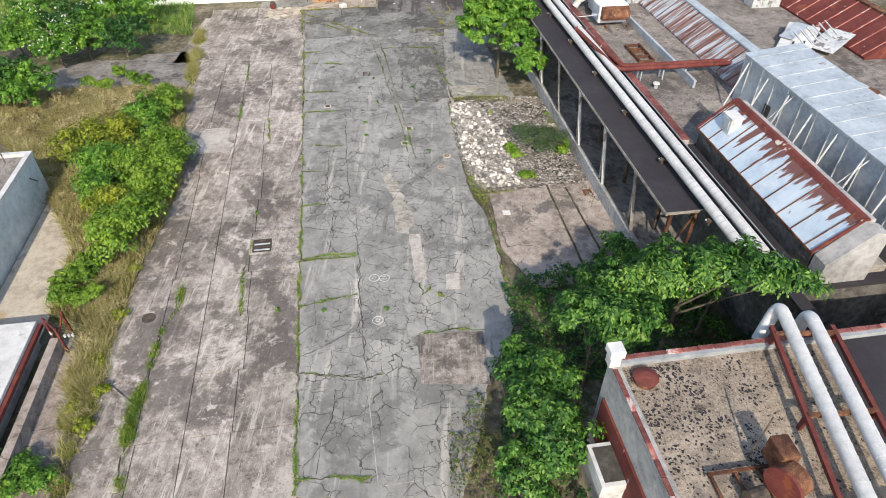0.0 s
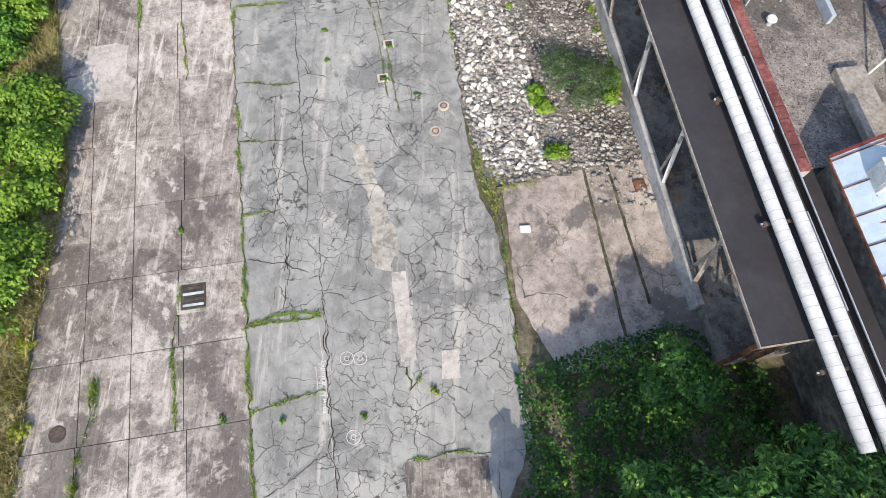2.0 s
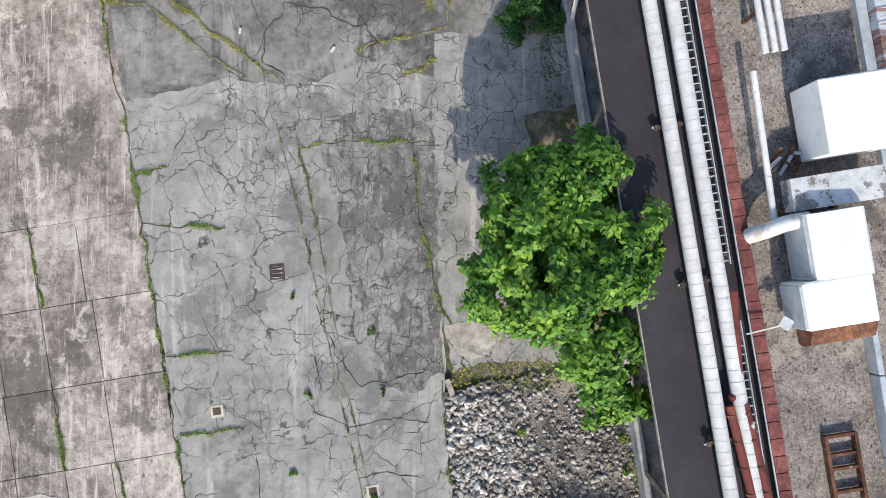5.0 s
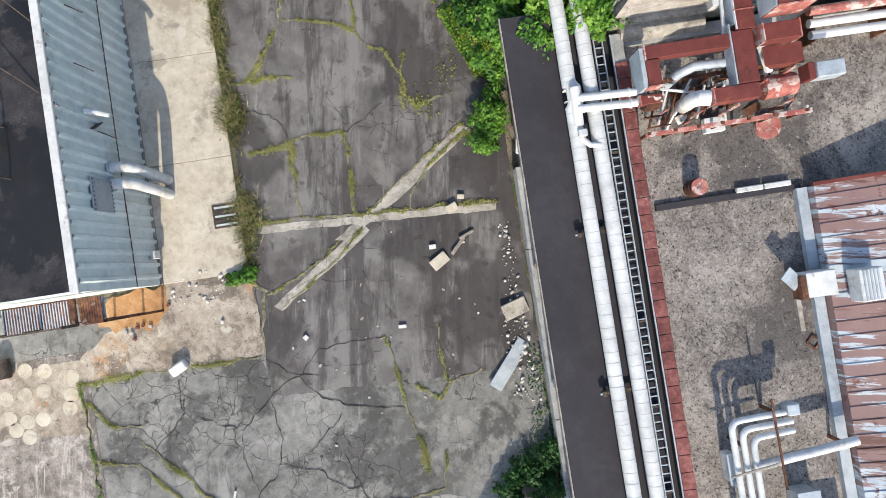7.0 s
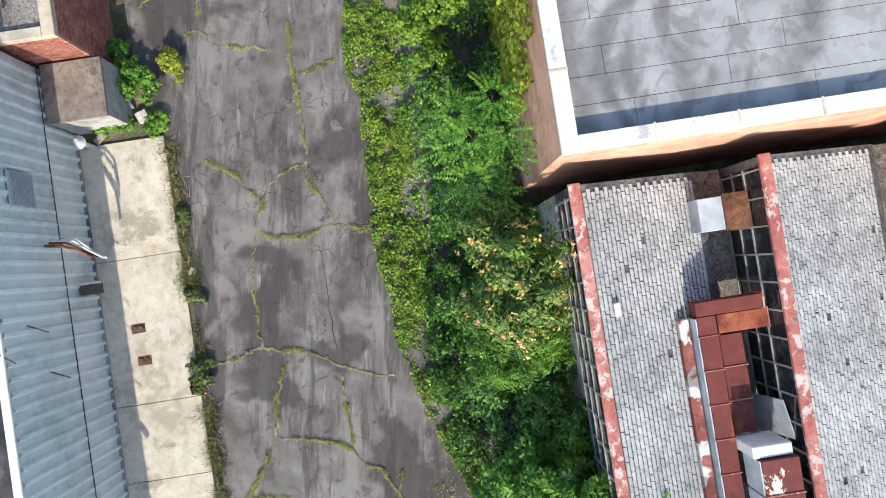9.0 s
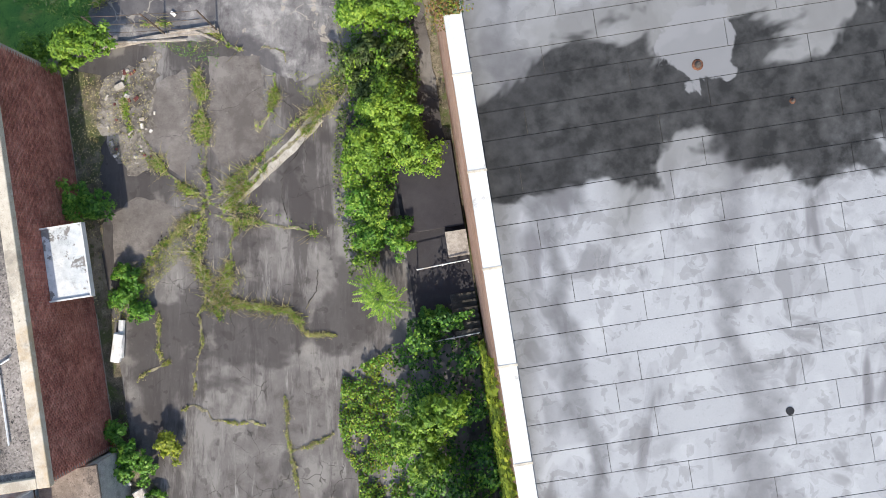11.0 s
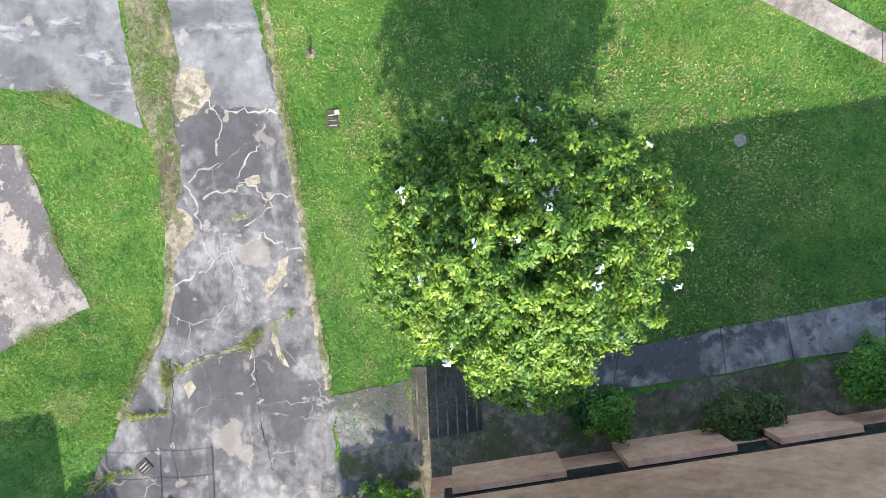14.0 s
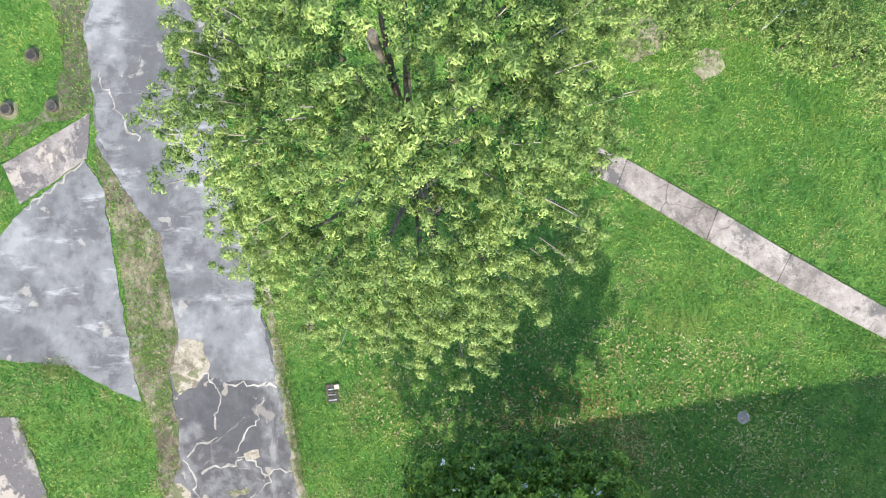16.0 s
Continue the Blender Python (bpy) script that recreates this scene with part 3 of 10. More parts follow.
membrane.node_tree.nodes["Principled BSDF"].inputs["Specular IOR Level"].default_value = 0.1
banded(membrane, (0.16, 0.158, 0.155), 105.9, 111.5, 9.0, 219.0, 1.3, 1, 0.7)
banded(membrane, (0.09, 0.087, 0.086), 18.5, 19.3, 2.6, 229.0, 0.4, 0, 0.3, 0.6)
banded(membrane, (0.085, 0.083, 0.088), 19.7, 20.5, 5.0, 231.0, 0.35, 0, 0.25, 0.8)
banded(membrane, (0.095, 0.092, 0.098), 24.9, 26.0, 6.0, 233.0, 0.5, 0, 0.15, 0.9)
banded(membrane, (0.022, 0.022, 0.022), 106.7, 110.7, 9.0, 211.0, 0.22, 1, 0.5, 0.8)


def dried(m, color, u, v, r, seed):
    """A dried pale spot with a ragged outline, round a drain."""
    nt = m.node_tree
    bsdf = nt.nodes["Principled BSDF"]
    old = bsdf.inputs["Base Color"].links[0].from_socket
    vec = coords(nt, "world", -A)
    cut = nt.nodes.new("ShaderNodeSeparateXYZ")
    nt.links.new(vec, cut.inputs[0])
    du, dv = sums(nt, "SUBTRACT", cut.outputs[0], u), sums(nt, "MULTIPLY", sums(nt, "SUBTRACT", cut.outputs[1], v), 0.8)
    d = sums(nt, "ADD", sums(nt, "MULTIPLY", du, du), sums(nt, "MULTIPLY", dv, dv))
    d = sums(nt, "ADD", d, sums(nt, "MULTIPLY", sums(nt, "SUBTRACT", noisy(nt, vec, 0.9, 4, 0.5, seed, 0.5), 0.5), 4.0 * r))
    nt.links.new(mixed(nt, sums(nt, "MULTIPLY", sums(nt, "SUBTRACT", 1.0, ramped(nt, d, r * r - 0.1, r * r + 0.1)), 0.85), old, color), bsdf.inputs["Base Color"])


dried(membrane, (0.2, 0.2, 0.205), 25.3, 110.4, 1.1, 241.0)
stucco = surface("tan_stucco", (0.40, 0.22, 0.152), (0.53, 0.30, 0.213), (0.60, 0.375, 0.28), (0.4, 2.4, 40), 0.9, 0.2, stains=(((0.24, 0.15, 0.11), 0.5, 0.55, 0.65, 191, 0.5), ((0.6, 0.43, 0.33), 0.7, 0.58, 0.65, 192, 0.5)))
block_dark = surface("dark_block_wall", (0.04, 0.037, 0.034), (0.085, 0.08, 0.074), (0.16, 0.15, 0.14), (0.5, 3, 30), 0.92, 0.3, streak=(((0.2, 0.19, 0.18), 2.0, 0.5, 0.55, 0.66),))
block_wall = surface("grey_block_wall", (0.22, 0.22, 0.215), (0.34, 0.335, 0.33), (0.44, 0.43, 0.42), (0.5, 3, 30), 0.92, 0.3, stains=(((0.15, 0.05, 0.04), 0.5, 0.6, 0.66, 193, 0.4),))
# near-black; on plates for holes, mouths and pits it paints their unlit depth
dark_void = surface("dark_fill", (0.035, 0.033, 0.03), (0.06, 0.056, 0.05), (0.10, 0.095, 0.085), (0.4, 3, 30), 0.9, 0.3)
coping_flaked = surface("white_flaked_red", (0.16, 0.05, 0.042), (0.22, 0.07, 0.06), (0.3, 0.12, 0.1), (0.6, 3, 30), 0.8, 0.2, stains=(((0.50, 0.50, 0.49), 0.55, 0.49, 0.51, 341, 0.95), ((0.06, 0.025, 0.02), 0.9, 0.56, 0.62, 342, 0.6)), detail=5)
coping_orange = surface("orange_rust_red", (0.16, 0.045, 0.03), (0.25, 0.07, 0.04), (0.34, 0.12, 0.06), (0.7, 3, 30), 0.8, 0.2, stains=(((0.10, 0.03, 0.022), 0.8, 0.52, 0.6, 345, 0.7),))
lead_grey = surface("lead_grey_paint", (0.20, 0.22, 0.235), (0.27, 0.29, 0.305), (0.33, 0.35, 0.36), (0.6, 3, 30), 0.6, 0.1)
coping_white = surface("flaking_white_paint", (0.33, 0.355, 0.37), (0.46, 0.485, 0.5), (0.56, 0.575, 0.58), (0.7, 4, 30), 0.75, 0.15, stains=(((0.13, 0.115, 0.105), 1.4, 0.54, 0.57, 199, 0.85), ((0.3, 0.29, 0.27), 0.6, 0.55, 0.6, 200, 0.6)))
wall_pale = surface("flaking_blue_wall", (0.36, 0.42, 0.43), (0.48, 0.53, 0.54), (0.58, 0.62, 0.62), (0.4, 2.4, 30), 0.8, 0.2, stains=(((0.25, 0.24, 0.22), 0.6, 0.6, 0.7, 197, 0.6),))
glass_dark = plain_glass("dirty_glass", (0.018, 0.02, 0.022))
mullion = surface("mullion_paint", (0.17, 0.165, 0.16), (0.25, 0.245, 0.24), (0.33, 0.325, 0.32), (1, 6, 40), 0.6, 0.1)
brick_mat = surface("red_brick", (0.18, 0.065, 0.05), (0.28, 0.11, 0.085), (0.38, 0.17, 0.135), (1.2, 6, 60), 0.9, 0.25, vary=0.35, island=0.45)
mortar = surface("mortar", (0.25, 0.2, 0.17), (0.33, 0.28, 0.24), (0.4, 0.34, 0.3), (1, 6, 60), 0.95, 0.2)
iron = surface("dark_iron", (0.04, 0.035, 0.032), (0.075, 0.06, 0.05), (0.13, 0.09, 0.065), (1.5, 8, 60), 0.8, 0.3)
stone_mat = surface("broken_concrete", (0.24, 0.22, 0.2), (0.42, 0.395, 0.365), (0.58, 0.55, 0.515), (1.5, 6, 40), 0.95, 0.4, vary=0.8, island=0.7)
fines = surface("rubble_fines", (0.06, 0.055, 0.05), (0.15, 0.138, 0.125), (0.33, 0.305, 0.275), (0.6, 5, 28), 0.96, 1.0, depth=0.05, grain=0.4, stains=(((0.05, 0.046, 0.042), 0.7, 0.53, 0.58, 201, 0.75), ((0.38, 0.33, 0.27), 0.5, 0.56, 0.61, 202, 0.6)), speckle=1.0)
wood_old = surface("weathered_timber", (0.16, 0.14, 0.12), (0.27, 0.24, 0.21), (0.38, 0.35, 0.31), (1, 6, 40), 0.9, 0.3)
bark = surface("bark", (0.05, 0.042, 0.032), (0.10, 0.085, 0.065), (0.17, 0.15, 0.12), (1.5, 8, 40), 0.95, 0.6)
leaf_mid = leafy("leaf_green", (0.032, 0.105, 0.012), (0.085, 0.225, 0.024), (0.22, 0.38, 0.05))
leaf_blue = leafy("leaf_blue_green", (0.014, 0.062, 0.012), (0.052, 0.16, 0.024), (0.20, 0.36, 0.07), patch=0.7)
leaf_grey = leafy("leaf_grey_green", (0.04, 0.075, 0.03), (0.07, 0.125, 0.05), (0.13, 0.20, 0.085))
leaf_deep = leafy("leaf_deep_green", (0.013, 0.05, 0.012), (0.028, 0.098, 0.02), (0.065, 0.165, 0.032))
leaf_yellow = leafy("leaf_yellow_green", (0.09, 0.12, 0.014), (0.19, 0.245, 0.022), (0.36, 0.39, 0.04))
leaf_lime = leafy("leaf_lime", (0.06, 0.14, 0.014), (0.135, 0.255, 0.024), (0.265, 0.39, 0.05), patch=0.6)
leaf_gloss = leafy("magnolia_leaf", (0.035, 0.10, 0.014), (0.11, 0.225, 0.025), (0.30, 0.41, 0.05), rough=0.42, through=0.2, patch=0.8)
leaf_needle = leafy("needle_green", (0.055, 0.105, 0.024), (0.175, 0.265, 0.065), (0.40, 0.48, 0.15), patch=1.8, through=0.35)
leaf_olive = leafy("leaf_olive", (0.045, 0.07, 0.02), (0.085, 0.13, 0.034), (0.155, 0.205, 0.06))
leaf_olive_bright = leafy("leaf_yellowish_green", (0.04, 0.09, 0.016), (0.105, 0.2, 0.034), (0.24, 0.34, 0.07))
leaf_rust = leafy("leaf_russet", (0.12, 0.06, 0.02), (0.2, 0.12, 0.04), (0.26, 0.2, 0.06))
straw = leafy("dry_grass", (0.22, 0.185, 0.075), (0.37, 0.32, 0.155), (0.52, 0.46, 0.27), rough=0.8)
petal = leafy("petal", (0.7, 0.68, 0.6), (0.8, 0.78, 0.72), (0.85, 0.84, 0.8), rough=0.6)
orange_leaf = leafy("orange_flower", (0.5, 0.30, 0.09), (0.6, 0.40, 0.14), (0.68, 0.5, 0.22))
lawn_blade = leafy("lawn_blade", (0.036, 0.135, 0.028), (0.125, 0.29, 0.05), (0.44, 0.49, 0.14), rough=0.7, patch=0.45)
grass_blade = leafy("grass_blade", (0.055, 0.145, 0.027), (0.13, 0.25, 0.042), (0.30, 0.39, 0.085), rough=0.7, patch=1.3)


def unit(v):
    return v / np.maximum(np.linalg.norm(v, axis=1, keepdims=True), 1e-6)


def leaf_quads(p, normal, size, aspect=0.5, fold=0.25, toward=None):
    """One folded leaf at each point, lying across its normal and, if given, pointing a way."""
    n = len(p)
    way = rng.normal(size=(n, 3)) if toward is None else np.cross(toward + rng.normal(0, 0.3, (n, 3)), normal)
    t = unit(np.cross(normal, way))
    b = np.cross(normal, t)
    s = (size * (0.6 + 0.8 * rng.random(n)))[:, None]
    v = np.empty((n, 4, 3))
    v[:, 0] = p - t * s * 0.5
    v[:, 1] = p + b * s * aspect * 0.5 + normal * s * fold * 0.3
    v[:, 2] = p + t * s * 0.5 - normal * s * fold * 0.5
    v[:, 3] = p - b * s * aspect * 0.5 + normal * s * fold * 0.3
    return v.reshape(-1, 3), np.arange(4 * n).reshape(-1, 4)

# ---- ground ----
def sheet(name, label, pts, material, top, thick=0.05, rough_edge=0.0, category="ground"):
    """A piece of the ground's surface with its own outline."""
    if rough_edge:
        pts = rough_line(list(pts) + [pts[0]], 0.22, rough_edge)[:-1]
    ob = part(name, slab(pts, top - thick, top), material)
    return tagged(ob, label, category, "", "structure")


n = 60
xs = np.concatenate([np.linspace(-900, -70, 12), np.linspace(-60, 60, 40), np.linspace(70, 900, 12)])
ys = np.concatenate([np.linspace(-800, -60, 12), np.linspace(-50, 170, 70), np.linspace(180, 1000, 12)])
gv = np.array([(x, y, -0.09 + 0.02 * noise.noise((x * 0.2, y * 0.2, 0))) for y in ys for x in xs])
w = len(xs)
gf = np.array([(j * w + i, j * w + i + 1, (j + 1) * w + i + 1, (j + 1) * w + i) for j in range(len(ys) - 1) for i in range(w - 1)])
tagged(quick("ground", gv, gf, soil), "bare weedy soil between the paved yards", "ground", "", "structure")

# the yard's old surfaces
strip_b = [(-5.82, 12.49), (-7.16, 20.95), (-9.12, 33.08), (-11.73, 49.37)] + [(-11.18, 45.39), (-12.06, 51.03), (-13.19, 58.21)] + [at(-4.2, 60.2), at(0.5, 60.6), at(3.5, 59.7), at(6.5, 60.5), at(9.6, 59.2), at(12.4, 60.1), at(15.2, 59.6)] + \
    [(0.35, 55.68), (0.57, 50.73), (0.68, 46.31), (0.90, 42.16), (1.48, 37.06)] + [(1.93, 33.75), (2.78, 31.54), (3.26, 29.11), (3.60, 25.91)] + [(3.51, 25.85), (4.03, 22.24), (2.20, 18.18)] + [(2.12, 16.91), (0.97, 12.51)]
sheet("pavement", "grey cracked cement yard with grass in its joints", strip_b, slab_grey, 0.0, 0.09, 0.06, "pavement")
sheet("pavement", "dark worn asphalt yard with streaks and weedy cracks",
               [at(3.5, 66.4), at(3.5, 72.0), at(3.45, 97.0), at(2.4, 99.0), at(2.3, 116.6), at(5.0, 117.3), at(16.2, 118.5), at(17.9, 117.2), at(17.9, 92), at(18.6, 78), at(15.2, 78), at(15.2, 66)], asphalt, -0.006, 0.06, 0.04, "pavement")
G_north = [(-18.40, 67.02), (-15.00, 67.75), (-11.37, 71.06), (-7.70, 71.67), (-6.94, 68.00), (-11.09, 67.27), (-14.86, 66.73), (-14.35, 64.59), (-18.36, 64.23)]
sheet("pavement", "rust-stained pale concrete beside the metal shed", G_north, rust_ground, 0.004, 0.09, 0.05, "pavement")
sheet("pavement", "blotched brown concrete strip along the shed yard", [(-14.74, 66.78), (-12.57, 68.73), (-11.12, 70.69), (-7.57, 71.43), (-6.94, 68.00), (-11.09, 67.27)], rust_ground, 0.009, 0.05, 0.05, "pavement")
sheet("pavement", "brown concrete yard beyond the ringed slab", [(-18.36, 64.35), (-14.35, 64.59), (-13.45, 59.94), (-11.93, 53.50), (-24.24, 53.52), (-24.44, 64.35)], slab_mat, -0.012, 0.05, 0.05, "pavement")

sheet("pavement", "grey cracked asphalt before the trench covers", [at(-9, 57), at(15.2, 57.5), at(15.2, 66.1), at(3.5, 66.5), at(3.5, 71.85), at(-9, 71.5)], mid_asphalt, -0.016, 0.06, 0.05, "pavement")
# pads on the east side
pad_pts = [(2.91, 33.62), (7.22, 35.07), (10.42, 35.67), (12.08, 25.86)] + [(10.07, 25.45), (5.45, 24.77), (3.63, 28.14), (3.21, 33.65)]
sheet("pavement", "pale broken concrete pad with dark stains", pad_pts, pad_concrete, 0.012, 0.1, 0.04, "pavement")
sheet("pavement_joint", "dark weedy joint between concrete pads", [(6.98, 35.20), (7.12, 35.19), (8.37, 26.41), (8.22, 26.41)], crack_dirt, 0.017, 0.004, 0.02, "joint")
sheet("pavement_joint", "dark weedy joint between concrete pads", [(8.16, 35.19), (8.30, 35.19), (9.60, 27.86), (9.46, 27.86)], crack_dirt, 0.017, 0.004, 0.02, "joint")
sheet("pavement", "pinkish grey concrete slab with scuffs", [(-1.19, 21.25), (2.21, 21.53), (2.42, 18.18), (-0.88, 18.18)], slab_mat, 0.008, 0.06, 0.02, "pavement")
rubble_pts = [(0.63, 46.21), (1.87, 46.58), (4.85, 47.08), (8.07, 47.32), (9.03, 43.83), (9.85, 39.37), (10.30, 35.18), (7.71, 34.70), (4.88, 34.10), (3.28, 33.74), (2.06, 34.72), (1.34, 38.66), (0.87, 43.11)]
sheet("ground_patch", "grey crushed rubble bed with gravel fines", rubble_pts, fines, 0.03, 0.08, 0.12)
sheet("ground_patch", "dark shaded soil strip beside the low wall", [at(13.2, 46), at(15.6, 46), at(15.6, 57), at(13.0, 57)], soil, -0.002, 0.05, 0.1)
sheet("pavement_stripe", "long pale cement patch in the grey yard", [(-1.97, 29.34), (-1.30, 29.43), (-0.74, 25.44), (-1.39, 25.30)], plaster, 0.007, 0.02, 0.02, "patch")
sheet("pavement_stripe", "small square pale concrete pad in the yard", [(0.32, 25.79), (1.04, 25.85), (1.12, 24.64), (0.33, 24.56)], plaster, 0.03, 0.05, 0.01, "patch")
sheet("pavement_stripe", "worn pale band of cement in the grey yard", [(-4.19, 35.97), (-3.45, 36.09), (-1.62, 30.83), (-1.87, 29.50), (-2.73, 29.50), (-3.09, 32.79)], lime, 0.005, 0.01, 0.12, "patch")
sheet("pavement_stripe", "pale plaster spill on the brown slabs", [(-18.06, 41.87), (-16.05, 41.96), (-15.79, 40.19), (-15.22, 39.45), (-15.34, 38.71), (-17.05, 38.35), (-18.64, 39.09), (-18.65, 39.70), (-17.92, 40.19)], plaster, 0.018, 0.006, 0.09, "patch")
sheet("pavement_stripe", "broken pale patch under the tree", [(0.81, 49.13), (2.90, 49.49), (3.27, 48.38), (2.15, 47.65), (0.93, 48.03)], lime, 0.012, 0.02, 0.12, "patch")
for line in ([(-6.67, 58.19), (-5.44, 53.23), (-4.71, 50.02), (-3.98, 46.58), (-3.01, 42.42), (-2.41, 38.78)], [(-5.93, 58.19), (-4.95, 53.97), (-4.22, 50.01), (-3.49, 46.33), (-2.64, 42.18), (-1.80, 37.81)]):
    bm = bmesh.new()
    pts = rough_line(line, 0.4, 0.03)
    for (x0, y0), (x1, y1) in zip(pts, pts[1:]):
        bm.faces.new([bm.verts.new((x0 - 0.035, y0, 0.005)), bm.verts.new((x0 + 0.035, y0, 0.005)), bm.verts.new((x1 + 0.035, y1, 0.005)), bm.verts.new((x1 - 0.035, y1, 0.005))])
    tagged(part("pavement_groove", bm, crack_dusty), "dark filled groove of an old rail track", "joint", "", "structure")

sheet("pavement", "cracked grey pavement below the broad tree", [(0.26, 61.92), (7.95, 61.91), (7.84, 50.70), (7.07, 47.26), (4.86, 47.64), (2.15, 47.53), (0.93, 47.17), (0.45, 50.73), (0.35, 55.68)], slab_grey, -0.008, 0.05, 0.06, "pavement")
sheet("pavement_stripe", "dark crazed lane of the cement yard", [(-4.94, 58.18), (0.05, 58.67), (0.35, 54.44), (0.50, 50.73), (0.58, 47.29), (-0.55, 46.32), (-2.21, 46.57), (-2.99, 50.01), (-3.96, 53.71)], crazed, 0.0045, 0.01, 0.18, "patch")
rust_spill = surface("orange_rust_stain", (0.22, 0.12, 0.06), (0.36, 0.19, 0.085), (0.46, 0.29, 0.16), (0.4, 1.8, 30), 0.9, 0.2, stains=(((0.48, 0.40, 0.31), 0.6, 0.56, 0.63, 371, 0.6), ((0.15, 0.09, 0.06), 1.2, 0.6, 0.65, 372, 0.5)), speckle=0.3)
sheet("pavement_stripe", "orange rust stain on the concrete by the shed", [(-14.3, 69.1), (-14.0, 70.2), (-12.7, 70.85), (-11.25, 70.95), (-11.15, 70.0), (-11.9, 69.0), (-12.6, 69.3), (-13.3, 68.9)], rust_spill, 0.0125, 0.004, 0.16, "patch")
# concrete apron along the metal shed
apron = tagged(spot("apron", "", "", 0, 0), "cream concrete apron along the grey metal shed", "pavement", "", "structure")
apron.matrix_basis = pose(0, 0, 0, 0, 0, math.degrees(A))
for v0, v1 in ((71.9, 77.0), (77.02, 81.6), (81.62, 84.9), (84.92, 91.2), (91.22, 96.3)):
    part("concrete_panel", boxed(-0.42, 3.28, v0, v1, -0.1, 0.035, 0.012), pale_concrete, apron)

# north end: road, lawns, walks
sheet("lawn", "green mown lawn with dry patches and fallen leaves", [(-60, 112.6), at(-30, 117.0), at(1.6, 117.0), at(5.2, 117.3), at(16.5, 118.4), at(44, 117.6), (75, 130), (75, 190), (-60, 190)], lawn_mat, -0.03, 0.05, 0.0, "lawn")
road_pts = [(-14.83, 117.55), (-13.35, 120.52), (-12.48, 122.50), (-11.37, 124.47), (-11.13, 126.71)] + [(-11.34, 127.50), (-11.41, 130.21), (-11.36, 131.93)] + [(-11.20, 135.32), (-11.36, 137.28), (-11.62, 139.50), (-12.76, 141.73), (-14.36, 144.68), (-14.69, 147.99), (-15.09, 150.26), (-14.28, 152.77), (-8.18, 152.68), (-8.79, 147.67), (-8.65, 143.69), (-7.40, 138.25), (-6.70, 136.29)] + \
    [(-6.16, 134.12), (-5.41, 129.94), (-4.92, 126.28), (-4.18, 122.27)] + [(-3.92, 121.72), (-3.92, 119.26), (-3.67, 115.33), (-5.64, 114.35), (-9.10, 116.31), (-14.07, 116.07)]
sheet("road", "cracked grey asphalt drive with pale worn spots", road_pts, asphalt_worn, 0.0, 0.06, 0.07, "road")
sheet("pavement", "smooth pale grey asphalt of the upper drive", [(-14.9, 150.2), (-14.3, 145.2), (-12.9, 141.9), (-11.4, 139.6), (-10.85, 136.6), (-10.4, 134.7), (-6.5, 134.4), (-7.2, 137.9), (-8.55, 143.6), (-8.75, 147.6), (-8.2, 152.6), (-14.2, 152.7)], forecourt_mat, 0.005, 0.02, 0.1, "pavement")
sheet("verge", "thin sandy edge of the drive", [(-11.56, 130.45), (-11.29, 126.62), (-11.43, 125.39), (-12.44, 123.29), (-13.54, 120.92), (-13.14, 120.85), (-12.11, 123.10), (-11.08, 125.20), (-10.89, 126.52), (-11.11, 130.20)], sand, 0.006, 0.02, 0.08, "verge")
median_pts = [(-14.58, 144.43), (-14.02, 142.64), (-13.58, 140.92), (-13.00, 137.95), (-12.79, 135.42), (-12.13, 133.52), (-11.70, 132.05), (-11.46, 129.55), (-11.09, 129.55), (-10.63, 130.79), (-10.69, 132.69), (-11.07, 134.56), (-10.76, 136.45), (-11.19, 138.78), (-11.53, 140.71), (-13.04, 142.63), (-14.36, 144.78)]
sheet("verge", "weedy litter strip between the drive's branches", median_pts, litter, 0.016, 0.05, 0.07, "verge")
for pts in ([(-11.18, 130.20), (-10.16, 129.76), (-10.11, 128.73), (-10.65, 128.24), (-10.97, 127.21)], [(-6.40, 127.86), (-5.98, 127.91), (-5.93, 127.25), (-6.52, 126.62), (-6.94, 126.15), (-6.89, 126.76), (-6.45, 127.20)], [(-7.89, 131.40), (-7.44, 131.57), (-7.09, 131.22), (-7.64, 131.03)], [(-8.50, 129.66), (-7.76, 130.00), (-7.64, 129.75), (-8.25, 129.43)],
            [(-10.64, 136.38), (-9.64, 136.12), (-9.34, 135.13), (-10.00, 134.27), (-10.67, 133.78), (-11.08, 134.90)], [(-6.69, 124.81), (-6.39, 124.93), (-6.15, 123.60), (-5.95, 123.23), (-6.24, 123.30), (-6.54, 124.08)], [(-10.53, 122.25), (-10.13, 122.57), (-9.96, 122.32), (-10.33, 121.84)]):
    sheet("pavement_stripe", "pale sandy worn spot on the drive", pts, sand, 0.0085, 0.004, 0.1, "patch")
sheet("verge", "sandy edge of the drive beside the lawn", [(-7.76, 142.32), (-7.46, 142.32), (-6.71, 138.33), (-5.96, 134.12), (-5.22, 129.94), (-4.72, 126.28), (-3.99, 122.27), (-4.33, 122.19), (-5.07, 126.28), (-5.56, 129.94), (-6.31, 134.13), (-7.06, 138.34)], sand, 0.007, 0.02, 0.07, "verge")
sheet("pavement", "smooth pale grey asphalt forecourt", [(-25.16, 137.33), (-25.22, 140.82), (-18.64, 140.78), (-17.60, 142.06), (-14.91, 144.11), (-14.02, 142.73), (-13.30, 138.03), (-12.33, 133.49), (-15.57, 135.09), (-18.58, 135.46)], forecourt_mat, 0.004, 0.05, 0.06, "pavement")
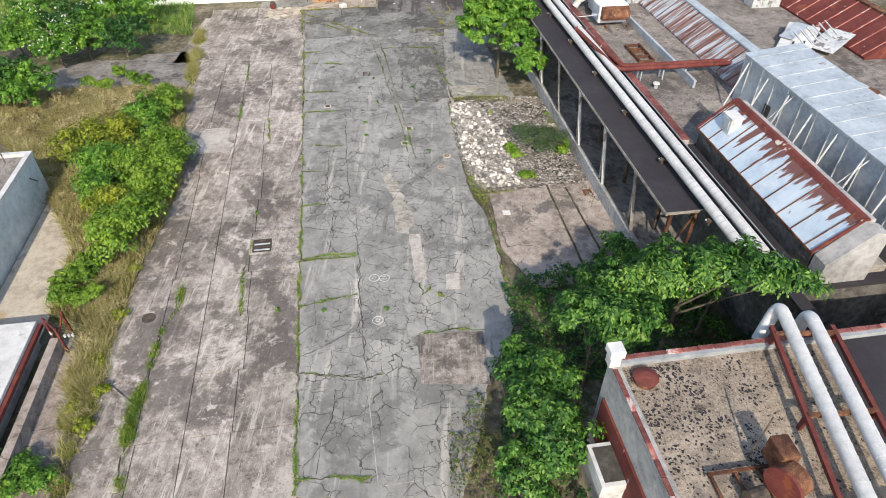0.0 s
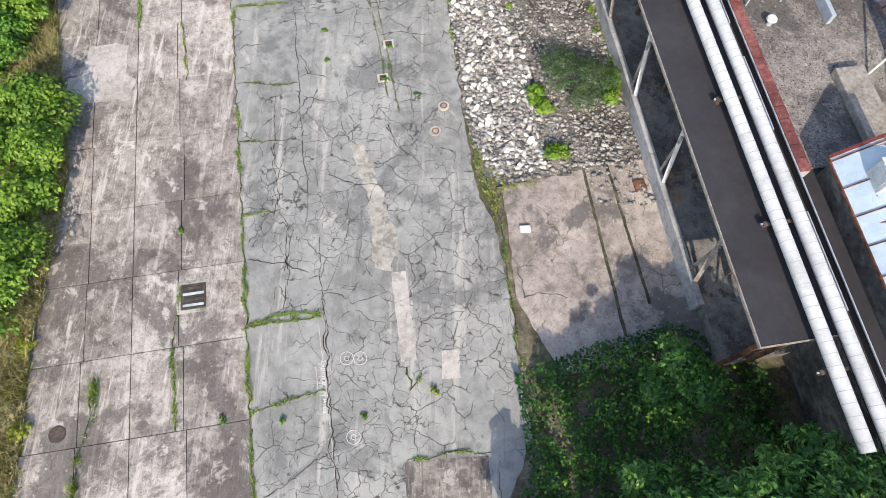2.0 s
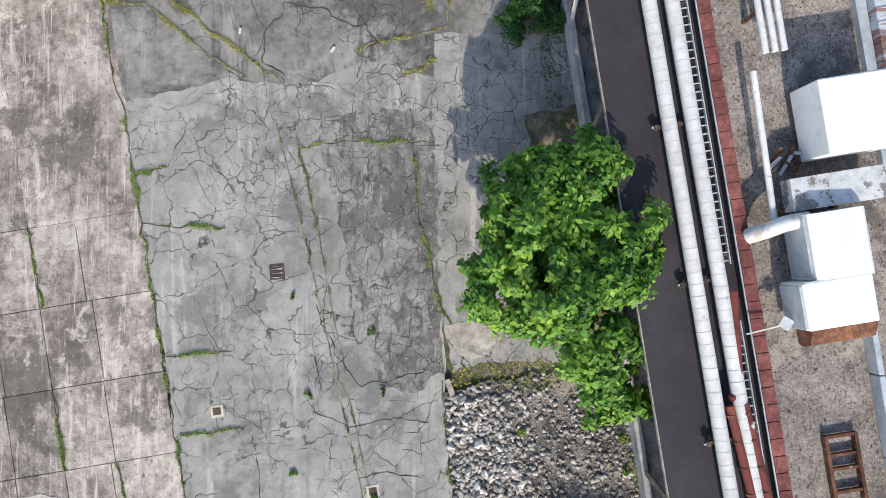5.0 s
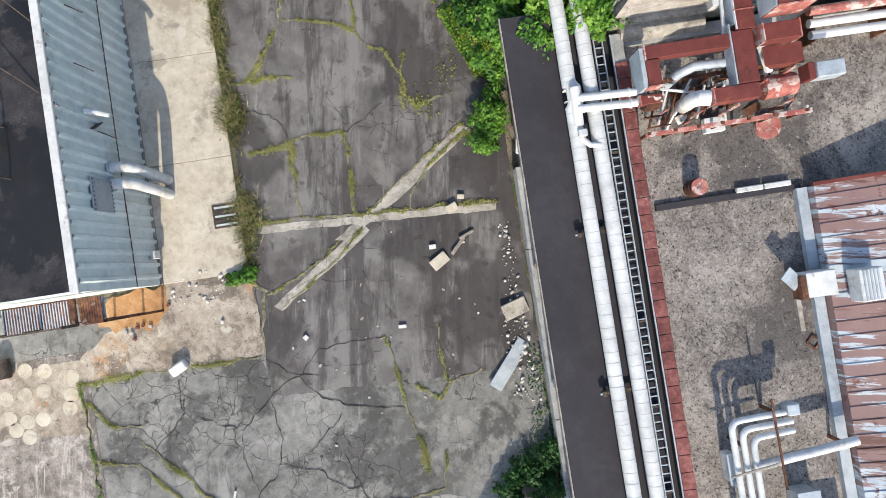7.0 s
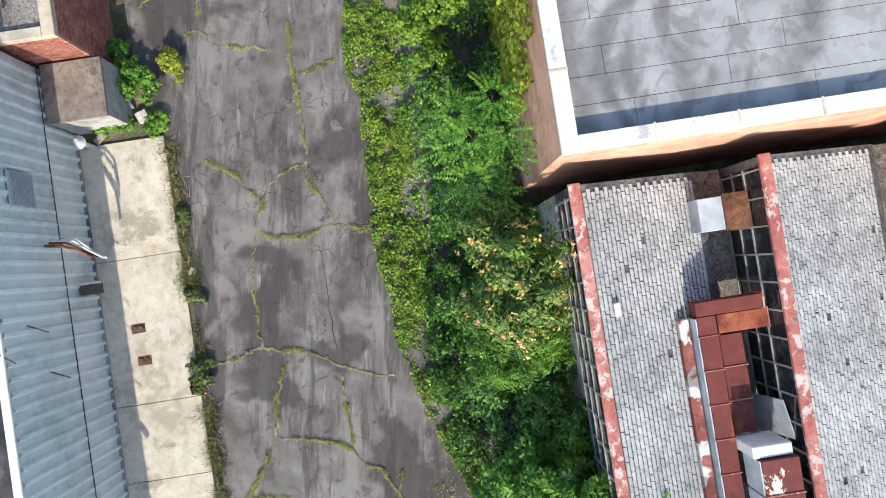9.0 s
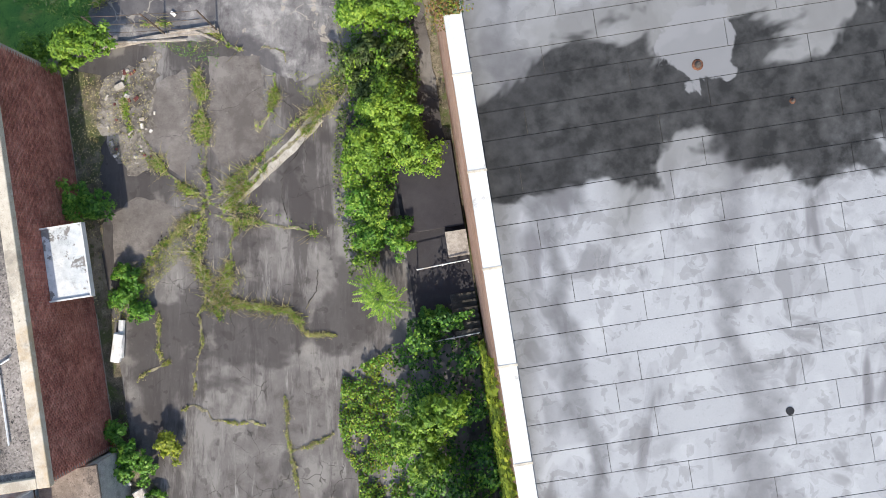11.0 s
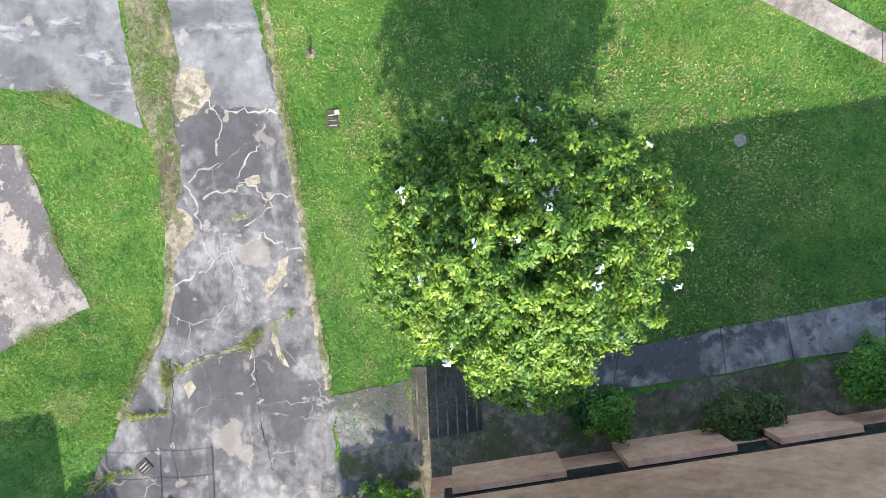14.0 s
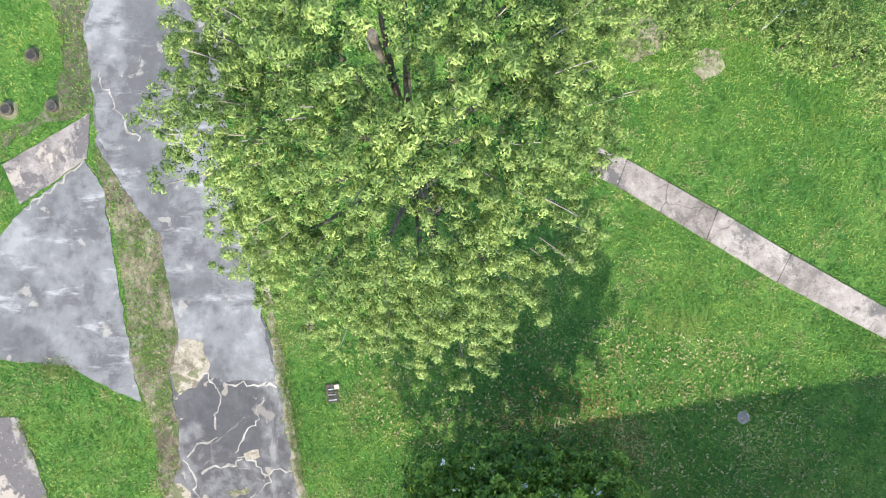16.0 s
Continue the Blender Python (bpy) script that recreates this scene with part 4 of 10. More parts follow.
sheet("pavement", "pale concrete slab at the forecourt corner", [(-18.56, 143.97), (-14.68, 146.23), (-14.78, 144.23), (-17.78, 142.22)], blotched_pad, 0.012, 0.05, 0.03, "pavement")
sheet("pavement", "blotched old concrete pad in the lawn", [(-21.66, 133.22), (-17.75, 132.88), (-16.85, 130.72), (-16.08, 128.49), (-14.61, 125.79), (-18.54, 123.87), (-22.04, 122.58)], blotched_pad, 0.012, 0.06, 0.05, "pavement")
walk_a = [(6.03, 123.50), (8.32, 123.91), (12.64, 124.83), (15.39, 125.31), (19.64, 126.15), (25.13, 127.23)]
walk_b = [(6.01, 121.45), (8.06, 122.18), (12.86, 122.91), (15.73, 123.52), (19.60, 124.07), (25.09, 125.08)]
mossy = surface("mossy_footpath", (0.155, 0.138, 0.126), (0.235, 0.212, 0.194), (0.33, 0.302, 0.278), (0.4, 2.2, 30), 0.92, 0.3, detail=6,
                stains=(((0.075, 0.072, 0.077), 0.5, 0.47, 0.55, 363, 0.85), ((0.36, 0.34, 0.31), 0.9, 0.58, 0.64, 364, 0.6), ((0.06, 0.056, 0.055), 2.0, 0.57, 0.63, 366, 0.6)), speckle=0.6)
footpath = tagged(spot("footpath", "", "", 0, 0), "grey concrete footpath along the lawn, stained dark", "pavement", "", "structure")
for i in range(len(walk_a) - 1):
    (x0, y0), (x1, y1), (x2, y2), (x3, y3) = walk_a[i], walk_a[i + 1], walk_b[i + 1], walk_b[i]
    part("paving_slab", slab([(x0 + 0.015, y0), (x1 - 0.015, y1), (x2 - 0.015, y2), (x3 + 0.015, y3)], -0.06, 0.03), mossy, footpath)
sheet("verge", "dark leaf litter beside the footpath", [(-3.70, 120.94), (-0.64, 122.64), (6.01, 121.45), (12.86, 122.79), (19.60, 124.00), (25.09, 124.96), (25.04, 122.70), (19.56, 121.74), (5.99, 118.34), (-3.70, 118.28)], soil, 0.0, 0.04, 0.1, "verge")
sheet("pavement", "blotched grey concrete landing beside the drive", [(-4.04, 121.96), (-0.84, 122.56), (-0.60, 119.98), (-3.67, 119.50)], asphalt_worn, 0.012, 0.05, 0.06, "pavement")
diag = [(7.59, 144.48), (8.80, 143.96), (12.64, 141.75), (15.73, 139.84), (19.69, 137.53), (24.16, 135.01)], [(7.10, 143.43), (8.35, 142.81), (12.14, 140.47), (15.11, 138.64), (19.66, 136.21), (24.12, 133.63)]
garden_path = tagged(spot("garden_path", "", "", 0, 0), "pale concrete path crossing the lawn", "pavement", "", "structure")
for i in range(5):
    (x0, y0), (x1, y1), (x2, y2), (x3, y3) = diag[0][i], diag[0][i + 1], diag[1][i + 1], diag[1][i]
    part("paving_slab", slab([(x0 + 0.012, y0), (x1 - 0.012, y1), (x2 - 0.012, y2), (x3 + 0.012, y3)], -0.06, 0.025), pad_concrete, garden_path)

sheet("pavement", "old tan concrete beside the low shed", [(-18.70, 12.45), (-18.54, 14.53), (-18.90, 17.45), (-19.18, 20.89), (-18.20, 21.27), (-17.04, 20.90), (-16.29, 18.10), (-15.76, 15.65), (-14.82, 12.46)], pad_concrete, -0.03, 0.06, 0.06, "pavement")
slab_dark = surface("smooth_brown_asphalt", (0.095, 0.084, 0.078), (0.135, 0.121, 0.112), (0.185, 0.168, 0.158), (0.35, 2.0, 40), 0.9, 0.2, stains=(((0.19, 0.178, 0.168), 0.5, 0.58, 0.68, 371, 0.5),), speckle=0.4)
for pts in ([(-9.46, 115.59), (-7.22, 115.58), (-6.75, 111.76), (-8.51, 109.91), (-9.34, 111.64)], [(-12.39, 114.09), (-10.41, 115.01), (-10.11, 111.65), (-10.57, 110.14), (-12.15, 111.64)], [(-13.67, 108.62), (-12.61, 109.44), (-10.04, 108.75), (-12.02, 106.73), (-13.54, 106.14)]):
    sheet("pavement", "smooth dark brown asphalt panel between weedy joints", pts, slab_dark, 0.0065, 0.02, 0.06, "pavement")
sheet("ground_patch", "dry rubble and litter by the kerb", [(-14.09, 114.58), (-11.66, 115.73), (-11.75, 113.74), (-12.17, 111.86), (-11.63, 110.60), (-12.90, 110.39), (-13.75, 111.22), (-14.50, 112.69)], rubble_soil, 0.009, 0.02, 0.16)
sheet("ground_patch", "dark soil strip along the brick wall", [(-15.47, 115.00), (-14.30, 114.68), (-14.07, 112.27), (-14.16, 109.76), (-14.04, 106.84), (-14.34, 104.13), (-15.18, 104.12), (-15.12, 110.18)], soil, 0.006, 0.02, 0.14)
# brown concrete bays west of the long joint
B = math.atan(0.1602)
bays = tagged(spot("yard_slabs", "", "", -3.8, 0, 0, math.degrees(B)), "blotched brown concrete bays in rows", "pavement", "", "structure")
for i in range(-10, 11):
    s0 = 30.28 + 3.52 * i
    cols = [0.0, -2.8 + 0.15 * math.sin(i * 1.7), -4.95, -7.0 + 0.1 * math.cos(i), -9.45 + 0.25 * math.sin(i * 2.3)]
    for c1, c0 in zip(cols, cols[1:]):
        h = 0.006 * math.sin(i * 7.1 + c0 * 3.3)
        top = boxed(c0 + 0.014, c1 - 0.014, s0 + 0.014, s0 + 3.506, -0.1, h, 0.01)
        part("concrete_slab", top, slab_mat, bays)

# ---- covered walkway with the pipe run ----
canopy = thing("walkway_canopy", "long flat black-felt canopy roof on slanted steel struts", "canopy")
# east of about u = 16.75 the black deck stands in for the pipes' shadow
part("roof_deck", boxed(14.95, 17.99, 22.75, 79.2, 5.09, 5.25, 0.02), roof_black, canopy)
part("edge_trim", boxed(14.90, 14.947, 22.75, 79.2, 5.12, 5.27), wood_old, canopy, "pale metal edge strip")
part("edge_trim", boxed(14.90, 17.99, 22.70, 22.747, 5.12, 5.27), wood_old, canopy, "pale metal edge strip")
part("beam", boxed(16.2, 16.35, 22.9, 79.0, 4.85, 5.088), iron, canopy)
part("beam", boxed(15.05, 15.15, 22.9, 79.0, 4.93, 5.088), wood_old, canopy, "weathered edge beam")
for i in range(11):
    v = 26.6 + 4.85 * i
    part("strut", barred((15.52, v, 0.95), (15.1, v + 0.35, 5.0), 0.17), steel_white if i % 3 else wood_old, canopy)
    if i in (0, 1, 2, 4, 7):
        part("strut", barred((15.52, v + 0.6, 0.95), (15.1, v + 0.2, 4.6), 0.12), wood_old, canopy)
    part("tie", barred((15.1, v + 0.35, 4.95), (16.9, v + 0.1, 4.9), 0.1), wood_old, canopy)
    part("post", boxed(16.9, 17.1, v, v + 0.2, 0.86, 5.088), iron, canopy)
for u in (15.25, 16.6):
    part("end_post", boxed(u, u + 0.16, 22.85, 23.01, 0.86, 5.088), rusty, canopy, "rust-red end post")
part("end_brace", barred((15.3, 22.93, 1.6), (16.6, 22.93, 4.7), 0.08), rusty, canopy)
tagged(laid("floor", boxed(15.6, 18.64, 23.0, 79.5, -0.12, 0.85), dock_floor), "grey stained raised dock floor under the canopy", "floor", "", "structure")
low_wall = thing("low_wall", "low pale concrete wall edging the raised dock", "wall")
for v0, v1 in ((25.5, 33), (33.02, 40), (40.02, 47.5), (47.52, 56), (56.02, 63.8), (63.82, 71), (71.02, 74.5)):
    part("wall_panel", boxed(15.3, 15.59, v0, v1, -0.1, 0.97, 0.02), block_wall, low_wall)
for k, (label, v0, v1) in enumerate((("long white lagged pipe on brackets beside the canopy", 18.9, 79.9), ("second white lagged pipe running beside the first", 18.7, 80.8))):
    pipe = thing("steam_pipe", label, "pipe", group="pipe run")
    side = (lambda v: 16.87) if k == 0 else (lambda v: 17.70 - 0.0035 * max(0.0, v - 45.0))
    ways = [(v0, 75.6), (76.3, v1)] if k == 0 else [(v0, 45.0), (45.0, v1)]
    for a, b in ways:
        part("pipe_length", tubed([(side(a), a, 5.78), (side(b), b, 5.78)], 0.25, 16), pipe_wrap, pipe, smooth=True)
    if k == 0:
        part("expansion_joint", tubed([(16.87, 75.5, 5.78), (16.97, 75.7, 5.9), (16.97, 76.2, 5.9), (16.87, 76.4, 5.78)], 0.26, 14), pipe_wrap, pipe, smooth=True)
    part("end_elbow", tubed([(side(v1), v1 - 0.05, 5.78), (side(v1), v1 + 0.12, 5.72), (side(v1), v1 + 0.2, 5.5), (side(v1), v1 + 0.2, 5.0)], 0.24, 14), pipe_wrap, pipe, smooth=True)
    ring = bpy.data.meshes.new("lagging_band")
    bm = tubed([(0, 0, 5.78), (0, 0.022, 5.78)], 0.257, 16)
    bm.to_mesh(ring)
    bm.free()
    for i in range(150):
        v = v0 + 0.3 + i * 0.41
        if v < v1:
            meshed("lagging_band", ring, pipe_band, pipe).matrix_basis = pose(side(v), v + 0.02 * math.sin(i * 3.1), 0)
for i in range(10):
    v = 21.5 + 5.52 * i
    br = thing("pipe_bracket", "dark steel cross bracket carrying both pipes", "bracket", group="pipe brackets")
    part("cross_bar", boxed(16.38, 18.0, v, v + 0.12, 5.42, 5.52), iron, br)
    part("leg", boxed(16.5, 16.62, v, v + 0.12, 5.25, 5.42), iron, br)
    part("leg", boxed(17.84, 17.96, v, v + 0.12, 5.25, 5.42), iron, br)
    part("clamp", boxed(16.42, 16.56, v - 0.03, v + 0.15, 5.52, 5.62, 0.02), iron, br)
    part("bolt", boxed(16.33, 16.4, v + 0.03, v + 0.09, 5.54, 5.6), galvan, br)
rung_mesh = bpy.data.meshes.new("rung")
bm = boxed(-0.13, 0.13, -0.02, 0.02, -0.02, 0.02)
bm.to_mesh(rung_mesh)
bm.free()
tray = thing("cable_tray", "galvanised ladder tray along the pipes", "cable tray")
for a, b in ((23.5, 27.4), (31.0, 34.6), (36.4, 47.6), (49.6, 80.5)):
    for u in (18.05, 18.35):
        part("rail", boxed(u - 0.02, u + 0.02, a, b, 5.3, 5.4), galvan, tray)
    for i in range(int((b - a) / 0.3)):
        meshed("rung", rung_mesh, galvan, tray).matrix_basis = pose(18.2, a + 0.12 + i * 0.3, 5.34)
    for i in range(int((b - a) / 3.0) + 1):
        part("foot", boxed(18.03, 18.37, a + 0.3 + 3.0 * i, a + 0.36 + 3.0 * i, 5.0, 5.299), iron, tray)
tagged(laid("dock_roof", boxed(18.0, 18.64, 15, 80, 4.85, 5.0), roof_black), "black felt strip between the tray and the parapet", "roof", "", "structure")

# ---- main plant ----
plant = thing("factory_building", "low brick-coped factory with a gravelled flat roof", "building")
part("wall", boxed(18.66, 46, 29.0, 78.0, -0.1, 4.7), block_wall, plant)
part("end_wall", boxed(18.66, 46, 17.0, 28.998, -0.1, 4.7), block_dark, plant, "dark streaked end wall")
part("roof", boxed(19.1, 46, 29.3, 77.6, 4.71, 4.95), roof_gravel, plant)
part("roof_strip", boxed(18.66, 46, 17.0, 29.29, 4.701, 4.9), roof_black, plant, "dark felted strip of roof")
part("parapet", boxed(18.67, 19.09, 29.0, 78.0, 4.702, 5.38), block_wall, plant)
part("parapet", boxed(18.67, 46, 77.61, 78.0, 4.951, 5.2), block_wall, plant)
part("parapet_flashing", boxed(18.62, 18.665, 17, 78, 5.36, 5.42), galvan, plant, "thin pale metal flashing")
# added black strip: darkens the parapet's west face as shade would
part("shade_cladding", boxed(18.645, 18.668, 17, 78, 4.33, 5.359), roof_black, plant, "dark strip put in for shade on the west face")

# rusting blue monitor roof at the south end of the plant
mon = thing("monitor_roof", "sloping pale blue sheet roof streaked with rust", "roof")
part("front_wall", boxed(19.6, 21.3, 18.1, 29.0, 4.702, 6.03), block_dark, mon, "dark streaked concrete front wall")
bm = bmesh.new()
extrude(bm, [(19.48, 6.04), (21.3, 6.04), (21.3, 7.72), (19.48, 6.10)], 18.1, 29.1)
part("roof_sheet", bm, blue_rust, mon)
for i in range(10):
    part("seam", barred((19.47, 18.6 + i * 1.15, 6.12), (21.3, 18.6 + i * 1.15, 7.75), 0.045), rusty, mon)
bm = bmesh.new()
extrude(bm, [(21.12, 7.58), (21.3, 7.80), (21.5, 7.80), (21.5, 7.68), (21.32, 7.68)], 18.0, 29.2)
part("ridge_cap", bm, red_steel, mon, "rust-red ridge capping")
part("eave_trim", boxed(19.42, 19.475, 18.0, 29.2, 6.0, 6.12), rusty, mon)
for v in (18.06, 29.14):
    part("gable_trim", barred((19.45, v, 6.13), (21.33, v, 7.78), 0.11), red_steel, mon)
part("back_wall", boxed(21.31, 21.9, 18.1, 29.1, 4.702, 7.66), block_wall, mon)
bm = bmesh.new()
extrude(bm, [(19.6, 4.702), (22.0, 4.702), (22.0, 7.5), (21.3, 7.7), (19.6, 6.05)], 17.2, 18.0)
part("end_gable", bm, block_wall, mon, "weathered grey board gable end")
vent = thing("roof_vent_box", "white sheet-metal vent box on the blue roof", "vent")
part("housing", boxed(20.1, 20.75, 27.2, 28.1, 6.55, 7.6, 0.03), steel_white, vent)
part("lid", boxed(20.05, 20.8, 27.15, 28.15, 7.601, 7.65), steel_white, vent)
part("louvre", boxed(20.06, 20.099, 27.35, 27.95, 6.9, 7.45), galvan, vent)
mon2 = thing("monitor_house", "pale blue metal roof monitor with a braced sheet wall", "roof")
part("wall", boxed(24.72, 24.82, 14, 34.3, 4.951, 8.0), galvan, mon2)
bm = bmesh.new()
extrude(bm, [(24.6, 8.05), (28.3, 8.5), (28.3, 4.96), (28.0, 4.96), (28.0, 8.3), (24.6, 7.95)], 14, 34.35)
part("roof_sheet", bm, galvan_torn, mon2)
part("end_wall", boxed(24.821, 27.99, 34.2, 34.28, 4.96, 8.0), galvan, mon2)
for i in range(9):
    part("brace", barred((23.5, 15.6 + 2.2 * i, 5.0), (24.7, 16.1 + 2.2 * i, 7.7), 0.07), steel_white, mon2)
    if i % 3 == 0:
        part("brace", barred((23.6, 16.6 + 2.2 * i, 5.0), (24.7, 15.8 + 2.2 * i, 7.7), 0.06), steel_white, mon2)
for i in range(15):
    part("wall_seam", boxed(24.68, 24.719, 14.6 + 1.35 * i, 14.66 + 1.35 * i, 5.0, 7.9), steel_white, mon2)
    part("roof_seam", barred((24.62, 14.6 + 1.35 * i, 8.08), (28.28, 14.6 + 1.35 * i, 8.53), 0.045), galvan, mon2)
part("hatch", boxed(24.68, 24.718, 30.4, 31.0, 5.6, 6.3), dark_void, mon2, "dark open hatch")
part("gutter_board", boxed(21.95, 23.2, 17.5, 33.5, 4.96, 5.35, 0.03), wood_old, mon2, "pale weathered gutter boards")
strip = thing("monitor_slope", "long rust-banded sheet slope along the roof", "roof")
bm = bmesh.new()
extrude(bm, [(25.4, 4.96), (27.3, 4.96), (27.3, 6.6), (25.4, 5.1)], 34.6, 60.0)
part("roof_sheet", bm, band_rust, strip)
for i in range(32):
    part("seam", barred((25.4, 34.8 + 0.79 * i, 5.12), (27.28, 34.8 + 0.79 * i, 6.61), 0.06), rusty if i % 3 else galvan, strip)
part("ridge_cap", boxed(27.2, 28.0, 34.6, 60, 6.6, 6.72), galvan, strip)
wreck = thing("collapsed_unit", "collapsed white sheet-metal housing on the roof", "roof unit")
for a, b, w, mat in (((32.6, 40.2, 5.15), (35.6, 43.6, 5.7), 2.3, steel_white), ((34.6, 39.9, 5.3), (37.6, 41.8, 5.8), 1.9, coping_white), ((36.4, 41.4, 5.2), (39.2, 42.3, 5.5), 1.1, galvan), ((33.0, 41.9, 5.5), (35.2, 43.4, 5.9), 1.0, galvan)):
    part("panel", barred(a, b, w, 0.06), mat, wreck)
for i in range(6):
    part("rib", barred((33.1 + 0.75 * i, 39.6 + 0.35 * i, 5.75), (33.5 + 0.75 * i, 41.9 + 0.35 * i, 5.95), 0.07), steel_white, wreck)
    part("leg", boxed(33 + 0.9 * i, 33.1 + 0.9 * i, 40.9, 41.0, 4.95, 5.6), iron, wreck)
far = thing("monitor_slope", "dark rust-brown sheet slope far on the roof", "roof")
bm = bmesh.new()
extrude(bm, [(37.4, 4.96), (40.4, 4.96), (40.4, 7.0), (37.4, 5.1)], 38.5, 58.0)
part("roof_sheet", bm, red_steel, far)
for i in range(14):
    part("seam", barred((37.4, 38.9 + 1.4 * i, 5.12), (40.38, 38.9 + 1.4 * i, 7.02), 0.08), coping_worn, far)
part("ridge_cap", boxed(40.3, 40.9, 38.4, 58.1, 6.98, 7.1), rusty, far)
bent = thing("bent_sheets", "rusty bent roof sheets heaped beside the monitor", "debris")
for i in range(6):
    part("sheet", barred((31.4 + 0.1 * i, 29.4 + 0.85 * i, 5.1), (33.7 - 0.12 * i, 30.0 + 0.8 * i, 5.9 - 0.06 * (i % 3)), 0.78, 0.04), (rusty, galvan_torn, steel_white)[i % 3], bent)
for u, v, w, d, h in ((34.6, 49.4, 2.6, 1.8, 1.0), (31.4, 40.0, 0.9, 0.8, 0.3), (40.8, 36.6, 1.5, 1.3, 0.9)):
    un = thing("roof_cabinet", "weathered white sheet-metal unit far on the roof", "roof unit", group="far roof units")
    part("body", boxed(u, u + w, v, v + d, 4.95, 4.95 + h, 0.05), coping_white, un)
    part("lid", boxed(u - 0.05, u + w + 0.05, v - 0.05, v + d * 0.6, 4.951 + h, 5.02 + h), steel_white, un)

# ---- grey metal shed ----
shed = thing("metal_shed", "grey ribbed metal shed with a wet flat roof", "building")
bm = bmesh.new()
ribs = []
v = 71.9
while v < 98.9:
    ribs += [(v, 0.0), (v + 0.26, 0.0), (v + 0.33, 0.12), (v + 0.43, 0.12)]
    v += 0.5
for (v0, d0), (v1, d1) in zip(ribs, ribs[1:]):
    bm.faces.new([bm.verts.new(p) for p in ((-0.5 + d0, v0, 0.15), (-0.5 + d1, v1, 0.15), (-0.5 + d1, v1, 6.2), (-0.5 + d0, v0, 6.2))])
part("wall", bm, wall_sheet, shed)
part("inner_wall", boxed(-26, -0.52, 71.9, 99.2, -0.1, 6.1), wall_sheet, shed)
part("plinth", boxed(-0.6, -0.4, 71.9, 99.2, -0.1, 0.14), pad_concrete, shed)
part("girt_line", boxed(-0.40, -0.373, 71.9, 99.2, 2.36, 2.41), iron, shed, "dark horizontal lap line")
part("roof", boxed(-26, -0.72, 71.95, 99.2, 6.101, 6.2), roof_wet, shed)
part("parapet_cap", boxed(-0.72, -0.42, 71.85, 99.2, 6.201, 6.34, 0.02), parapet_white, shed, "white metal roof edge")

# ---- brick building ----
brick_house = thing("brick_building", "low red brick building with a gravel roof", "building")
part("wall", boxed(-24, 1.68, 99.4, 116.0, -0.1, 4.3), mortar, brick_house)
part("roof", boxed(-24, 1.3, 99.7, 115.6, 4.301, 4.4), roof_gravel, brick_house)
part("parapet_cap", boxed(1.31, 1.78, 99.3, 116.1, 4.31, 4.6, 0.02), pale_concrete, brick_house, "pale stone coping")
part("parapet_cap", boxed(-24, 1.3, 99.3, 99.7, 4.31, 4.6, 0.02), pale_concrete, brick_house, "pale stone coping")
part("parapet_cap", boxed(-24, 1.3, 115.7, 116.1, 4.31, 4.6, 0.02), pale_concrete, brick_house, "pale stone coping")

# ---- saw-tooth roofs with grey tiles ----
saw = thing("sawtooth_hall", "saw-tooth hall with grey tiled slopes and glazed faces", "building")
part("wall", boxed(18.72, 40, 78.4, 90.7, -0.1, 5.0), block_wall, saw)
for k, (u0, u1, z0, z1) in enumerate(((18.75, 23.6, 7.72, 5.75), (24.65, 29.6, 7.95, 5.9), (30.6, 36, 7.95, 5.9))):
    bm = bmesh.new()
    extrude(bm, [(u0, 5.001), (u1, 5.001), (u1, z1), (u0, z0)], 78.4, 90.7)
    part("roof", bm, tile_bed, saw)
    part("ridge_coping", boxed(u0 - 0.12, u0 + 0.25, 78.3, 90.75, z0 - 0.05, z0 + 0.09, 0.02), coping_worn, saw, "flaking red painted coping")
    part("glazing", boxed(u0 - 0.06, u0 - 0.01, 78.6, 90.4, 5.2, z0 - 0.06), glass_dark, saw, "dark dirty glazing")
    for i in range(14):
        part("mullion", boxed(u0 - 0.1, u0 - 0.061, 78.7 + 0.89 * i, 78.76 + 0.89 * i, 5.2, z0 - 0.06), mullion, saw)
    for z in (5.2, 6.0, 6.8):
        part("mullion", boxed(u0 - 0.11, u0 - 0.062, 78.6, 90.4, z, z + 0.06), mullion, saw)
for u0, u1 in ((23.6, 24.5), (29.6, 30.5)):
    part("gutter", boxed(u0, u1, 78.4, 90.7, 5.001, 5.3), roof_gravel, saw, "gritty valley gutter")

# ---- white-roofed block ----
block = thing("stucco_block", "tan stucco block with a white sheet roof", "building")
part("wall", boxed(18.3, 46, 91.5, 117.0, -0.1, 9.2), stucco, block)
part("roof", boxed(18.75, 46, 91.95, 116.6, 9.201, 9.24), crack_dark, block)
for a in ((18.2, 18.72, 91.4, 117.15), (18.721, 46, 91.4, 91.9), (18.721, 46, 116.6, 117.15)):
    part("parapet", boxed(*a, 9.56, 9.7, 0.015), parapet_white, block, "white metal parapet")
for a in ((18.3, 18.42, 91.5, 117.0), (18.421, 46, 91.5, 91.62), (18.421, 46, 116.88, 117.0)):
    part("parapet_skin", boxed(*a, 9.201, 9.559), stucco, block)
for a in ((18.421, 18.7, 91.62, 116.879), (18.701, 46, 91.621, 91.88), (18.701, 46, 116.62, 116.879)):
    part("parapet_lining", boxed(*a, 9.245, 9.558), parapet_white, block)

